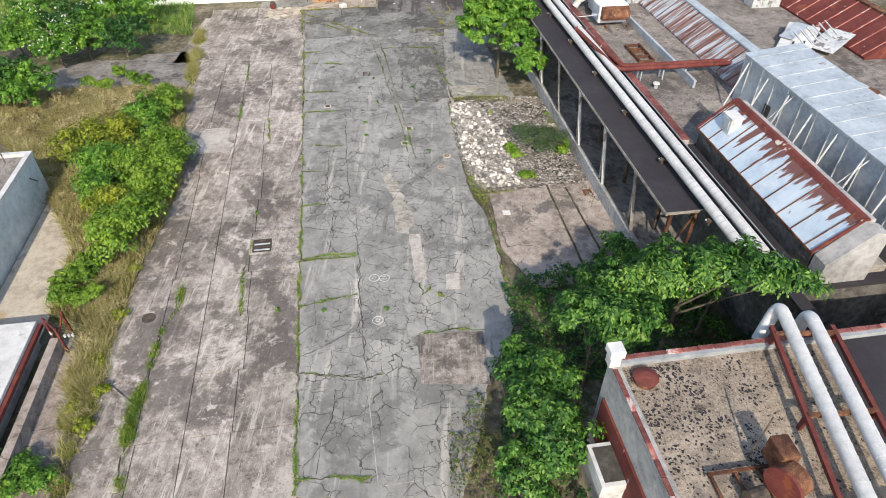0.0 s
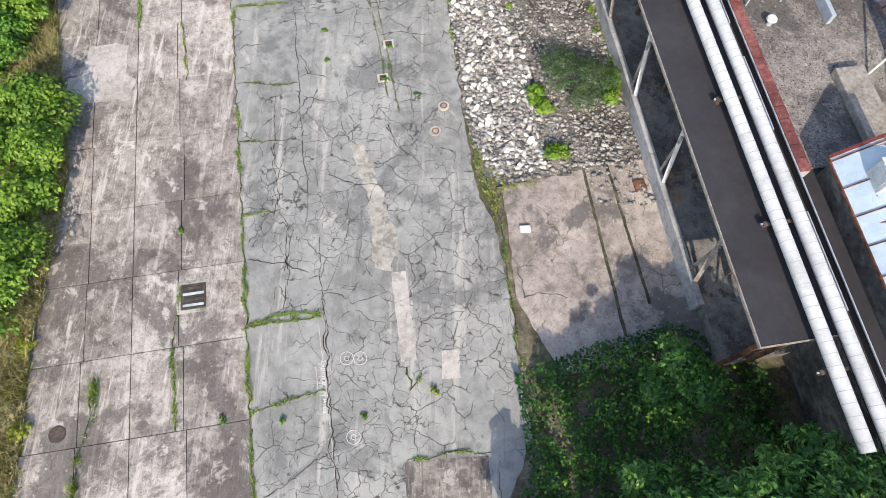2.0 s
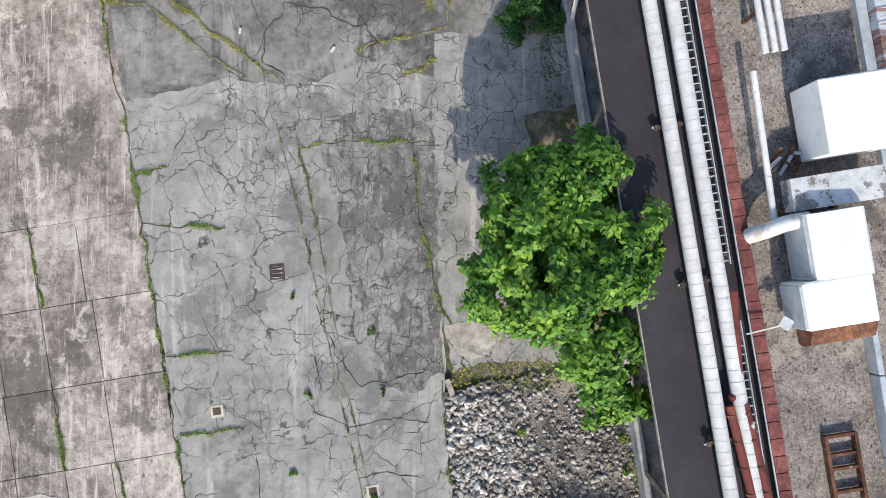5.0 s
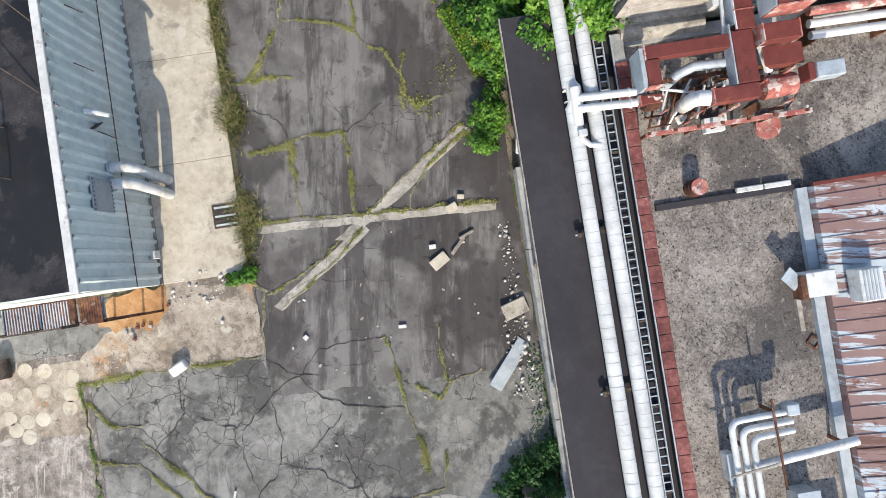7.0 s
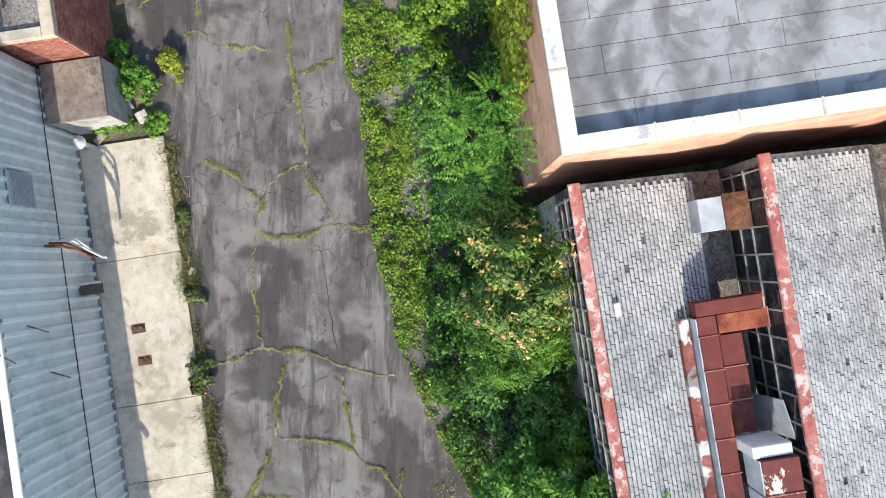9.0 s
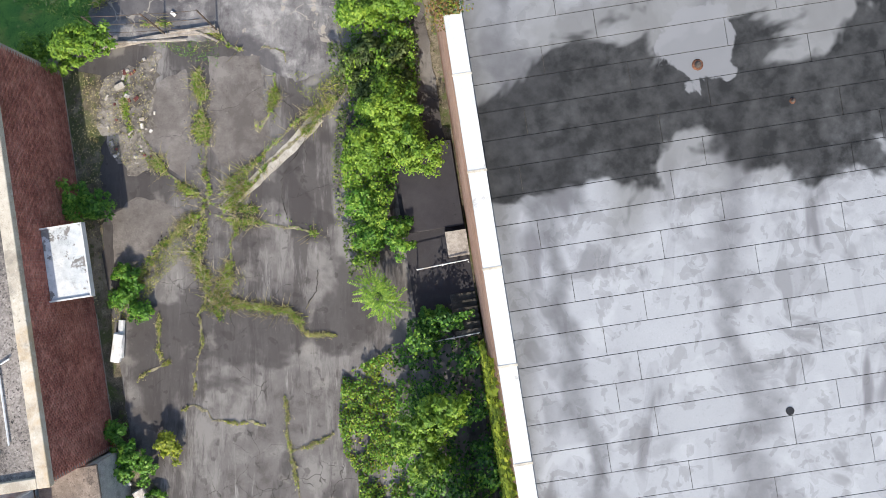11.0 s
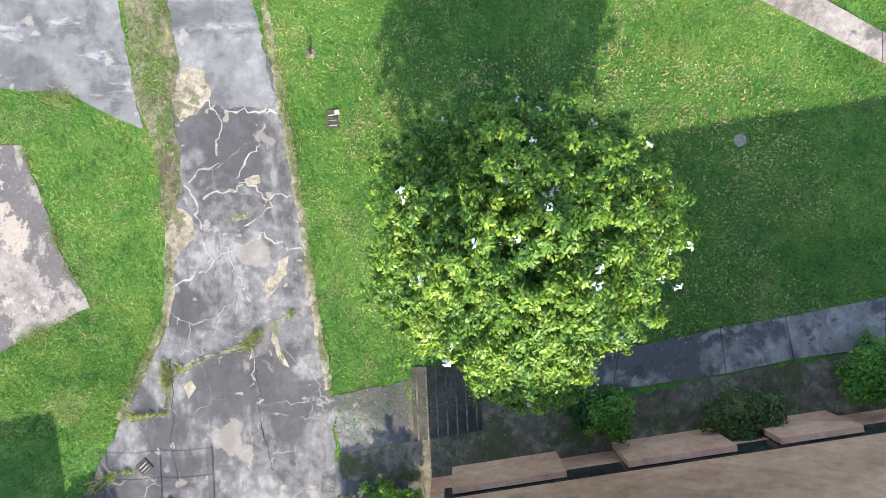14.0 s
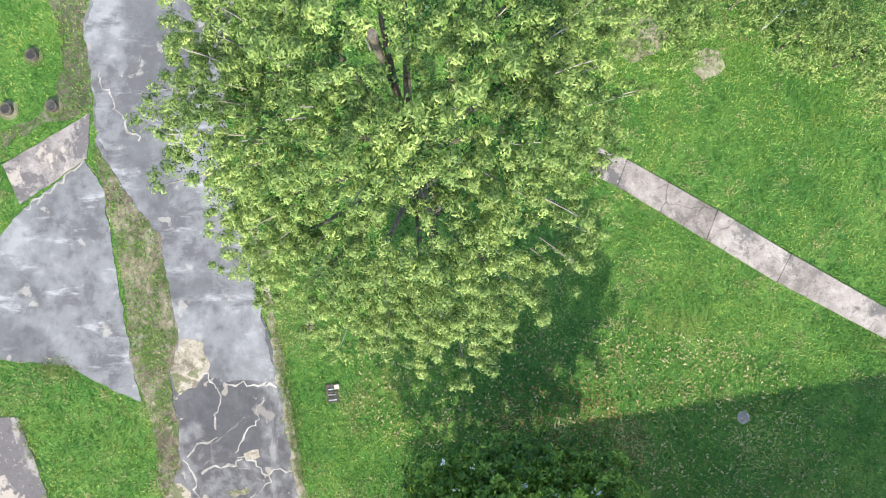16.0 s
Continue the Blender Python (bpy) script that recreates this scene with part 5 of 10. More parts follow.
# ---- south building ----
south = thing("flat_building", "flat-roofed grey building with red-capped parapet and gravel", "building")
part("wall", boxed(8.3, 30, -30, 13.4, -0.95, 6.1), block_wall, south)
part("roof", boxed(8.6, 30, -30, 13.2, 6.101, 6.2), tan_roof, south)
part("parapet", boxed(8.25, 8.56, -30, 13.42, 6.11, 6.42), block_wall, south)
part("parapet", boxed(8.561, 30, 13.12, 13.42, 6.11, 6.42), lead_grey, south)
part("wall_band", boxed(8.2, 8.295, 3.0, 13.0, 2.2, 4.6), red_steel, south, "rust-red painted band")
for i in range(20):
    part("coping_tile", boxed(8.62 + 0.62 * i, 9.222 + 0.62 * i, 13.26 + 0.012 * (i % 3), 13.47, 6.421, 6.47 + 0.012 * (i % 2), 0.015), coping_worn if i % 7 == 3 else coping_mat, south)
for i in range(24):
    part("coping_tile", boxed(8.22, 8.4, 12.9 - 0.6 * i, 13.485 - 0.6 * i, 6.421, 6.47 + 0.012 * (i % 2), 0.015), coping_worn if i % 3 == 0 else coping_mat, south)
part("roof", slab([(16.86, 13.1), (30, 13.1), (30, -30), (6.6, -30)], 6.204, 6.235), roof_black, south, "dark felted part of the roof")
pts = np.array([(8.7 + 8.0 * rng.random(), 13.0 - 13.0 * rng.random() ** 1.3) for _ in range(5200)])
keep = np.array([noise.noise((u * 0.9, v * 0.9, 6.1)) + 0.9 * noise.noise((u * 4.1, v * 4.1, 2.2)) + 0.55 - 0.13 * (u - 8.7) - 0.02 * (13 - v) > 0.22 for u, v in pts])
pts = pts[keep]
v, f = leaf_quads(np.column_stack([pts, 6.207 + 0.012 * rng.random(len(pts))]), unit(np.array([0, 0, 1.0]) + rng.normal(0, 0.12, (len(pts), 3))), 0.1, 0.8, 0.1)
quick("moss", v, f, roof_black, south, "black moss flakes on the gravel")
cap = thing("corner_flue", "white square flue box on the parapet corner", "flue")
part("shaft", boxed(8.1, 8.5, 12.95, 13.35, 6.48, 7.0), steel_white, cap)
part("hood", boxed(8.02, 8.58, 12.87, 13.43, 7.001, 7.35, 0.03), steel_white, cap)
fan = thing("roof_fan", "round red-brown roof fan cap", "vent")
part("curb", tubed([(9.3, 12.45, 6.2), (9.3, 12.45, 6.4)], 0.42, 20), rusty, fan)
part("cap", tubed([(9.3, 12.45, 6.401), (9.3, 12.45, 6.5), (9.3, 12.45, 6.58)], 0.46, 20, 0.12), red_steel, fan)
for a, b, z in (((14.9, 13.75), (10.85, -3.0), 7.62), ((15.75, 13.2), (11.9, -3.0), 7.62)):
    p = thing("roof_pipe", "fat white lagged pipe over the roof turning down at the wall", "pipe", group="roof pipes")
    foot = (a[0] - 0.66, a[1] - 0.2, z - 1.36) if a[0] < 15 else (a[0] + 0.1, a[1] + 0.6, 4.5)
    way = [foot] + bend(foot, (a[0], a[1] + 0.3, z), (b[0], b[1], z), 6, 0.5) + [(b[0], b[1], z)]
    part("pipe_length", tubed(way, 0.235, 16), pipe_wrap, p, smooth=True)
    mouth = Vector(foot) - Vector(way[1])
    part("mouth", tubed([Vector(foot) + mouth * 0.001, Vector(foot) + mouth.normalized() * 0.01], 0.2, 16), dark_void, p, "dark open pipe end")
    d = Vector((b[0] - a[0], b[1] - a[1] - 0.3, 0)).normalized()
    for i in range(32):
        c = Vector((a[0], a[1] + 0.3, z)) + d * (0.6 + 0.41 * i)
        part("lagging_band", tubed([c, c + d * 0.035], 0.243, 16), pipe_wrap, p)
rack = thing("pipe_rack", "red steel rack carrying the roof pipes", "rack")
for (a, b) in (((14.6, 13.6), (12.6, 6.0)), ((16.86, 13.3), (15.1, 6.0))):
    part("rail", barred((*a, 6.9), (*b, 6.9), 0.16), red_steel, rack)
for k in (0.05, 0.5, 0.95):
    a, b = Vector((14.6, 13.6, 6.95)).lerp(Vector((12.6, 6.0, 6.95)), k), Vector((16.86, 13.3, 6.95)).lerp(Vector((15.1, 6.0, 6.95)), k)
    part("cross_bar", barred(a, b, 0.14), rusty, rack)
    for q in (a, b):
        part("leg", boxed(q.x - 0.07, q.x + 0.07, q.y - 0.07, q.y + 0.07, 6.2, 6.9), red_steel, rack)
mach = thing("rusty_blower", "rusted blower drum and motor on an iron frame", "machine")
part("drum", tubed([(11.5, 7.7, 6.95), (12.0, 7.9, 6.95)], 0.55, 18), rusty, mach)
part("drum_rim", tubed([(11.4, 7.66, 6.95), (11.5, 7.7, 6.95)], 0.6, 18), red_steel, mach)
part("outlet", boxed(11.6, 12.2, 8.2, 9.0, 6.6, 7.5, 0.03), rusty, mach)
part("motor", tubed([(10.4, 7.6, 6.6), (11.0, 7.7, 6.6)], 0.25, 12), iron, mach)
for i in range(4):
    part("frame_bar", barred((9.8 + 0.8 * i, 7.0, 6.35), (9.8 + 0.8 * i, 8.6, 6.35), 0.09), rusty, mach)
for y in (7.0, 8.6):
    part("frame_bar", barred((9.7, y, 6.42), (12.6, y, 6.42), 0.09), rusty, mach)
part("ladder_rail", barred((11.3, 9.0, 6.3), (11.7, 9.3, 8.0), 0.05), iron, mach)
ac = thing("wall_hopper", "white metal hopper box hung on the wall", "machine")
bm = bmesh.new()
extrude(bm, [(7.3, 3.0), (8.29, 2.6), (8.29, 3.7), (7.3, 3.7)], 10.0, 11.7)
part("box", bm, steel_white, ac)
part("mouth", boxed(7.45, 8.2, 10.15, 11.55, 3.701, 3.71), dark_void, ac, "dark open top")
for ob in (south, cap, fan, rack, mach, ac):
    ob.matrix_basis = ob.matrix_basis @ Matrix.Translation((0, 0, 0.775)) @ Matrix.Scale(0.968, 4)

# ---- low sheds on the west side ----
lb = thing("low_shed", "low shed with a pale pinkish sheet roof", "shed")
part("wall", boxed(-30, -16.7, 10, 23.3, -0.1, 1.3), block_wall, lb)
part("roof", boxed(-30, -16.4, 9.8, 23.5, 1.301, 1.5, 0.02), parapet_white, lb)
part("kerb_wall", boxed(-15.9, -15.5, 10, 23.0, -0.1, 0.7), pad_concrete, lb, "low concrete kerb wall")
part("gutter", boxed(-16.4, -16.2, 9.8, 23.5, 1.1, 1.3), red_steel, lb)
wb = thing("block_shed", "flat shed with a flaking pale blue wall", "shed")
part("wall", boxed(-34, -20.3, 20, 37.0, -0.1, 2.9), wall_pale, wb)
part("roof", boxed(-34, -20.5, 20.2, 36.8, 2.901, 2.95), roof_gravel, wb)
part("parapet", boxed(-20.55, -20.25, 20, 37.05, 2.902, 3.2), parapet_white, wb)
part("parapet", boxed(-34, -20.56, 36.8, 37.05, 2.902, 3.2), parapet_white, wb)
part("conduit", barred((-20.2, 36.0, 1.6), (-19.9, 34.8, 2.6), 0.05), iron, wb)
for k in range(2):
    part("vent_hoop", tubed([(-21.6 - 0.5 * k, 36.2, 2.95), (-21.6 - 0.5 * k, 36.2, 3.6), (-21.75 - 0.5 * k, 36.2, 3.85), (-21.95 - 0.5 * k, 36.2, 3.6)], 0.035, 8), iron, wb)
tagged(laid("pavement", boxed(-20.2, -16.9, 23.6, 38.0, -0.12, -0.01), pale_concrete), "pale concrete walk beside the blue-walled shed", "pavement", "", "structure")
scaff = thing("switch_stand", "rusty red steel frame with insulators beside the shed", "frame")
for u, v in ((-16.0, 23.4), (-15.2, 22.6), (-15.3, 23.8)):
    part("post", boxed(u - 0.05, u + 0.05, v - 0.05, v + 0.05, -0.1, 1.7), red_steel, scaff)
part("rail", barred((-16.0, 23.4, 1.6), (-15.2, 22.6, 1.6), 0.06), red_steel, scaff)
part("rail", barred((-15.2, 22.6, 1.2), (-15.3, 23.8, 1.5), 0.06), red_steel, scaff)
for i in range(3):
    part("insulator", tubed([(-15.0 + 0.18 * i, 22.7, 1.0), (-15.0 + 0.18 * i, 22.7, 1.14)], 0.06, 10), parapet_white, scaff)

# ---- on the plant's roof, from south to north ----
disc = thing("roof_stack", "white capped vent stack on the gravel roof", "vent")
part("pipe", tubed([(20.3, 36.4, 4.95), (20.3, 36.4, 5.25)], 0.13, 12), galvan, disc)
part("cap", tubed([(20.3, 36.4, 5.251), (20.3, 36.4, 5.33)], 0.24, 16, 0.2), parapet_white, disc)
skid = thing("skid_frame", "empty rusty steel skid frame on the roof", "frame")
for u in (20.72, 21.78):
    part("side_rail", boxed(u - 0.06, u + 0.06, 40.2, 43.1, 5.0, 5.22), rusty, skid)
for v in (40.25, 41.1, 41.9, 42.4, 43.05):
    part("cross_bar", boxed(20.78, 21.72, v - 0.05, v + 0.05, 5.02, 5.18), rusty, skid)
for u in (20.9, 21.6):
    part("foot", boxed(u - 0.1, u + 0.1, 40.3, 40.5, 4.95, 5.019), iron, skid)
for off, (va, vb) in ((0.0, (38.55, 37.55)), (0.52, (38.55, 38.05))):
    duct = thing("red_duct", "flaking red round duct bending over the parapet", "duct", group="red ducts")
    u = 17.72 + off
    way = [(u - 0.45, 44.9, 5.9), (u, 39.4, 5.9)] + bend((u, 40, 5.9), (u + 0.08, vb, 5.9), (22, vb + 0.1, 5.75), 7, 0.7) + [(26.5, vb + 0.25, 5.7)]
    part("duct_length", tubed(way, 0.15, 12), red_steel, duct, smooth=True)
    for k in range(6):
        part("joint_band", tubed([(u - 0.45 + 0.075 * k, 44.6 - 0.9 * k, 5.9), (u - 0.445 + 0.075 * k, 44.54 - 0.9 * k, 5.9)], 0.165, 12), rusty, duct)
    for k in range(3):
        part("support", boxed(19.6 + 1.6 * k, 19.68 + 1.6 * k, vb - 0.05, vb + 0.05, 4.95, 5.62), galvan, duct)
up = thing("red_duct", "short red duct with an elbow onto the pipe", "duct", group="red ducts")
part("duct_length", tubed([(18.05, 48.7, 5.85), (17.72, 45.6, 5.85)] + bend((17.72, 46, 5.85), (17.65, 45.1, 5.85), (17.2, 45.1, 5.6), 5, 0.3), 0.16, 12), red_steel, up, smooth=True)
hv = thing("air_handler", "large white roof air handler with a rusted hood", "roof unit")
bm = bmesh.new()
extrude(bm, [(20.42, 5.3), (22.38, 5.3), (22.38, 6.7), (22.15, 6.95), (20.75, 6.95), (20.42, 6.75)], 48.72, 50.9)
part("housing", bm, steel_bright, hv)
part("housing", boxed(19.95, 22.3, 47.1, 48.68, 5.3, 6.7, 0.05), steel_bright, hv)
part("side_panel", boxed(19.88, 19.945, 47.15, 48.6, 5.4, 6.6), galvan, hv)
part("side_panel", boxed(20.36, 20.415, 48.8, 50.8, 5.4, 6.6), galvan, hv)
part("seam_strip", boxed(19.96, 22.32, 48.66, 48.72, 6.66, 6.78), galvan, hv)
bm = bmesh.new()
extrude(bm, [(20.4, 5.6), (23.5, 5.6), (23.5, 6.4), (22.9, 6.55), (20.7, 6.35), (20.4, 6.2)], 51.05, 52.15)
part("torn_duct", bm, coping_white, hv, "torn and blackened white duct")
part("housing", boxed(21.4, 24.0, 52.7, 55.2, 5.3, 7.0, 0.05), steel_bright, hv)
part("riser", tubed([(19.82, 50.8, 5.9), (19.88, 53.0, 5.9), (19.95, 56.0, 5.9)], 0.11, 10), steel_white, hv, smooth=True)
for k in range(9):
    part("scrap", barred((20.2 + 0.13 * k, 52.4 + 0.25 * (k % 4), 5.1), (20.5 + 0.13 * k, 52.7 + 0.3 * (k % 3), 5.5), 0.07 + 0.05 * (k % 3), 0.05), (iron, galvan, rusty)[k % 3], hv)
bm = bmesh.new()
extrude(bm, [(0, 0), (0.5, -0.25), (0.62, -0.7), (0.5, -0.95), (0, -0.95)], 0, 2.2)
hood = part("hood", bm, rusty, hv)
hood.matrix_basis = Matrix.Translation((20.05, 47.09, 6.65)) @ Matrix.Rotation(radians(-90), 4, "Z")
part("duct_elbow", tubed([(20.8, 50.75, 6.2), (20.0, 50.7, 6.2), (19.4, 50.55, 6.0), (19.05, 50.45, 5.5)], 0.27, 14), steel_white, hv, smooth=True)
for u in (20.6, 22.4):
    for v in (46.9, 49.0, 51.0):
        part("leg", boxed(u - 0.06, u + 0.06, v - 0.06, v + 0.06, 4.95, 5.3), rusty, hv)
part("drain_rod", barred((18.25, 47.2, 5.9), (19.65, 47.32, 5.9), 0.05), steel_white, hv)
part("rod_plate", barred((19.5, 47.2, 5.9), (19.75, 47.5, 5.95), 0.4, 0.03), galvan, hv)
curb = thing("sheet_curb", "grey sheet-metal curb along the roof", "curb")
for v in (36.0, 39.0, 42.0, 45.0):
    part("panel", boxed(22.75, 22.95, v, v + 2.95, 4.95, 5.5, 0.02), galvan, curb)

# pipe bends, cooler and cabinets in the middle of the roof
loops = thing("pipe_loops", "three white pipes bending over the gravel roof", "pipe")
for k in range(3):
    o = 0.32 * k
    way = [(20.35 + o, 56.5, 6.15)] + bend((20.35 + o, 57, 6.15), (20.35 + o, 64.3 - o, 6.15), (23, 64.3 - o, 6.15), 5, 0.35) + [(22.4, 64.35 - o, 6.15)]
    part("pipe_length", tubed(way, 0.11, 10), steel_white, loops, smooth=True)
part("cross_pipe", tubed([(21.0, 62.6, 5.9), (24.6, 62.95, 5.9)], 0.16, 12), steel_white, loops, smooth=True)
part("rod", barred((20.0, 62.55, 6.35), (21.6, 62.75, 6.35), 0.06), wood_old, loops)
part("rod", barred((21.75, 61.9, 6.4), (21.7, 64.9, 6.4), 0.06), rusty, loops)
part("valve", boxed(22.2, 22.6, 64.25, 64.65, 5.9, 6.4, 0.04), galvan, loops)
for u, v in ((20.4, 60.0), (20.7, 63.4), (22.0, 64.3), (24.2, 62.9), (20.4, 58.0)):
    part("stand", boxed(u - 0.05, u + 0.05, v - 0.05, v + 0.05, 4.95, 6.0), rusty, loops)
for u, v, w, d, h, mat in ((22.4, 60.3, 0.7, 1.1, 0.8, galvan), (20.3, 62.0, 0.3, 1.0, 0.6, steel_white), (22.4, 58.6, 1.6, 1.4, 1.0, steel_white)):
    cab = thing("roof_cabinet", "grey sheet-metal cabinet on the gravel roof", "cabinet", group="roof cabinets")
    part("body", boxed(u, u + w, v, v + d, 4.95, 4.95 + h, 0.03), mat, cab)
    part("lid", boxed(u - 0.04, u + w + 0.04, v - 0.04, v + d + 0.04, 4.951 + h, 5.0 + h), galvan, cab)
rs = thing("rust_shed", "rust-banded sheet roof along the gravel roof", "roof")
bm = bmesh.new()
extrude(bm, [(24.75, 4.96), (31, 4.96), (31, 6.9), (24.75, 5.55)], 52.0, 71.7)
part("roof_sheet", bm, band_rust, rs)
for i in range(40):
    part("rib", barred((24.75, 52.2 + 0.49 * i, 5.56), (30.9, 52.2 + 0.49 * i, 6.9), 0.05), band_rust, rs)
part("gutter", boxed(24.35, 24.72, 52, 71.7, 4.96, 5.2), galvan, rs)
bm = bmesh.new()
bar(bm, (24.7, 71.75, 5.6), (31, 71.75, 6.95), 0.12)
part("gable_trim", bm, red_steel, rs)
part("gable_wall", boxed(24.9, 31, 71.4, 71.69, 4.96, 5.5), galvan, rs)
acu = thing("fan_box", "white fan box with a louvred hood on the roof", "roof unit")
part("body", boxed(23.75, 24.75, 67.95, 68.8, 5.3, 6.0, 0.03), steel_white, acu)
part("rust_plate", boxed(23.55, 23.749, 67.9, 68.7, 5.35, 5.95), rusty, acu)
part("flap", barred((23.1, 68.9, 5.9), (23.6, 68.4, 5.7), 0.5, 0.04), galvan, acu)
part("louvre_box", boxed(25.2, 26.0, 67.6, 68.7, 5.8, 6.5, 0.03), steel_white, acu)
for k in range(5):
    part("slat", boxed(25.3 + 0.12 * k, 25.36 + 0.12 * k, 67.65, 68.65, 6.501, 6.53), galvan, acu)
for u in (23.85, 24.5):
    part("sleeper", boxed(u - 0.08, u + 0.08, 66.7, 68.5, 4.95, 5.1), wood_old, acu)
    part("leg", boxed(u - 0.05, u + 0.05, 68.0, 68.1, 5.1, 5.3), iron, acu)
frame_ob = thing("hatch_frame", "small rusty square frame lying on the roof", "frame")
for a, b in (((23.95, 66.25), (24.2, 66.5)), ((24.2, 66.5), (24.45, 66.25)), ((24.45, 66.25), (24.2, 66.0)), ((24.2, 66.0), (23.95, 66.25))):
    part("side", barred((*a, 4.98), (*b, 4.98), 0.06), rusty, frame_ob)
barrel = thing("steel_drum", "rusty orange steel drum on the roof", "drum")
part("body", tubed([(20.8, 72.25, 4.95), (20.8, 72.25, 5.0), (20.8, 72.25, 5.65)], 0.3, 18), rusty, barrel)
part("lid", tubed([(20.8, 72.25, 5.651), (20.8, 72.25, 5.68)], 0.29, 18), coping_worn, barrel)
for z in (5.15, 5.42):
    part("hoop", tubed([(20.8, 72.25, z), (20.8, 72.25, z + 0.03)], 0.315, 18), rusty, barrel)
hump = thing("roof_curb", "broken white flashing curb across the roof", "curb")
part("curb", boxed(19.4, 24.6, 71.65, 71.9, 4.95, 5.08, 0.02), roof_black, hump)
for u in (22.3, 23.3):
    part("flashing", boxed(u, u + 0.95, 71.85, 72.05, 4.96, 5.16, 0.03), parapet_white, hump)

# the tangle of red ducts at the north parapet
def duct_box(parent, name, u0, u1, v0, v1, z0, z1, mat, rims="", label=""):
    """A sheet duct with thin raised rims at its ends: s and n across v, w and e across u."""
    ob = part(name, boxed(u0, u1, v0, v1, z0, z1, 0.015), mat, parent, label)
    for r in rims:
        if r in "sn":
            e = v0 if r == "s" else v1
            part("rim", boxed(u0 - 0.03, u1 + 0.03, e - 0.02, e + 0.02, z0 - 0.03, z1 + 0.03), coping_worn, parent)
        else:
            e = u0 if r == "w" else u1
            part("rim", boxed(e - 0.02, e + 0.02, v0 - 0.03, v1 + 0.03, z0 - 0.03, z1 + 0.03), coping_worn, parent)
    return ob


red = thing("duct_system", "flaking red rectangular duct system with frames", "duct")
duct_box(red, "duct_run", 19.12, 22.14, 76.5, 76.93, 6.65, 7.1, red_steel, "we")
duct_box(red, "duct_run", 19.12, 19.55, 75.6, 76.47, 6.65, 7.1, red_steel, "s")
part("side_skin", boxed(18.98, 19.117, 75.6, 76.9, 6.0, 7.0), galvan, red, "pale grey side skin")
duct_box(red, "duct_run", 22.16, 22.76, 76.97, 85.95, 6.65, 7.2, red_steel)
duct_box(red, "duct_run", 21.95, 22.62, 75.25, 76.95, 6.65, 7.2, red_steel)
duct_box(red, "duct_run", 22.16, 24.35, 85.97, 86.42, 6.65, 7.2, red_steel, "e")
part("side_skin", boxed(21.9, 21.945, 75.25, 77.2, 6.6, 7.15), galvan, red, "pale grey side skin")
part("side_skin", boxed(22.11, 22.155, 77.2, 85.9, 6.6, 7.15), galvan, red, "pale grey side skin")
duct_box(red, "duct_run", 21.1, 22.62, 74.75, 75.23, 6.6, 7.15, red_steel, "w")
duct_box(red, "duct_run", 21.72, 22.06, 78.0, 85.9, 6.3, 6.75, coping_flaked, "", "narrow flaking red and white duct")
for a, b in (((21.98, 79.6, 7.0), (22.2, 78.4, 7.15)), ((22.2, 78.4, 7.15), (22.18, 77.0, 7.15)), ((21.8, 79.7, 6.8), (21.98, 78.3, 6.8)), ((21.98, 78.3, 6.8), (21.9, 76.9, 6.8))):
    part("pale_pipe", barred(a, b, 0.09), steel_white, red, "thin pale pipe beside the duct")
for k in range(8):
    part("flange", boxed(22.12, 22.8, 77.6 + 1.1 * k, 77.63 + 1.1 * k, 6.62, 7.225), coping_worn, red)
part("elbow", tubed([(21.1, 75.0, 6.85), (20.85, 75.05, 6.8), (20.7, 75.1, 6.5), (20.68, 75.1, 5.6)], 0.26, 12), steel_white, red, smooth=True)
part("elbow", tubed([(20.2, 75.9, 5.7), (20.5, 76.1, 6.2), (20.9, 76.2, 6.45), (21.9, 76.15, 6.5)], 0.17, 12), galvan, red, smooth=True)
part("outlet_box", boxed(21.48, 22.18, 74.1, 74.62, 5.0, 5.32, 0.02), steel_white, red, "white sheet-metal box")
part("hopper", tubed([(19.45, 75.25, 6.3), (19.45, 75.25, 5.9), (19.45, 75.25, 5.5)], 0.28, 12, 0.14), rusty, red)
duct_box(red, "stub", 19.0, 19.75, 75.2, 75.5, 6.1, 6.4, red_steel, "w")
big = thing("main_duct", "big sectioned dark-red duct rising to the hall", "duct")
for k in range(4):
    v0 = 77.2 + 1.1 * k
    duct_box(big, "section", 22.95, 24.1, v0, v0 + 1.07, 7.3, 8.3, red_steel, "s")
    part("side_plate", boxed(22.90, 22.946, v0 + 0.02, v0 + 1.05, 7.2, 8.24), galvan, big, "pale grey side plate")
part("transition", boxed(22.78, 24.0, 81.62, 82.0, 6.9, 8.2, 0.03), steel_white, big, "pale tapered transition")
for k in range(3):
    v0 = 82.05 + 1.08 * k
    duct_box(big, "section", 22.86, 23.6, v0, v0 + 1.05, 6.35, 7.0, red_steel, "s")
    part("side_plate", boxed(22.81, 22.856, v0 + 0.02, v0 + 1.03, 6.3, 6.96), galvan, big, "pale grey side plate")
duct_box(big, "section", 22.86, 24.5, 85.32, 85.93, 6.4, 7.05, coping_orange, "e", "orange-red end section")
duct_box(big, "section", 22.8, 23.98, 76.4, 76.95, 6.9, 7.5, red_steel, "we")
bm = bmesh.new()
extrude(bm, [(23.0, 6.9), (24.3, 6.9), (24.2, 6.2), (23.6, 6.2)], 75.75, 76.38)
part("funnel", bm, red_steel, big)
for k in range(2):
    part("funnel_brace", barred((22.85 + 0.1 * k, 76.6, 7.0), (23.45 + 0.1 * k, 75.7, 6.2), 0.12), steel_white, big)
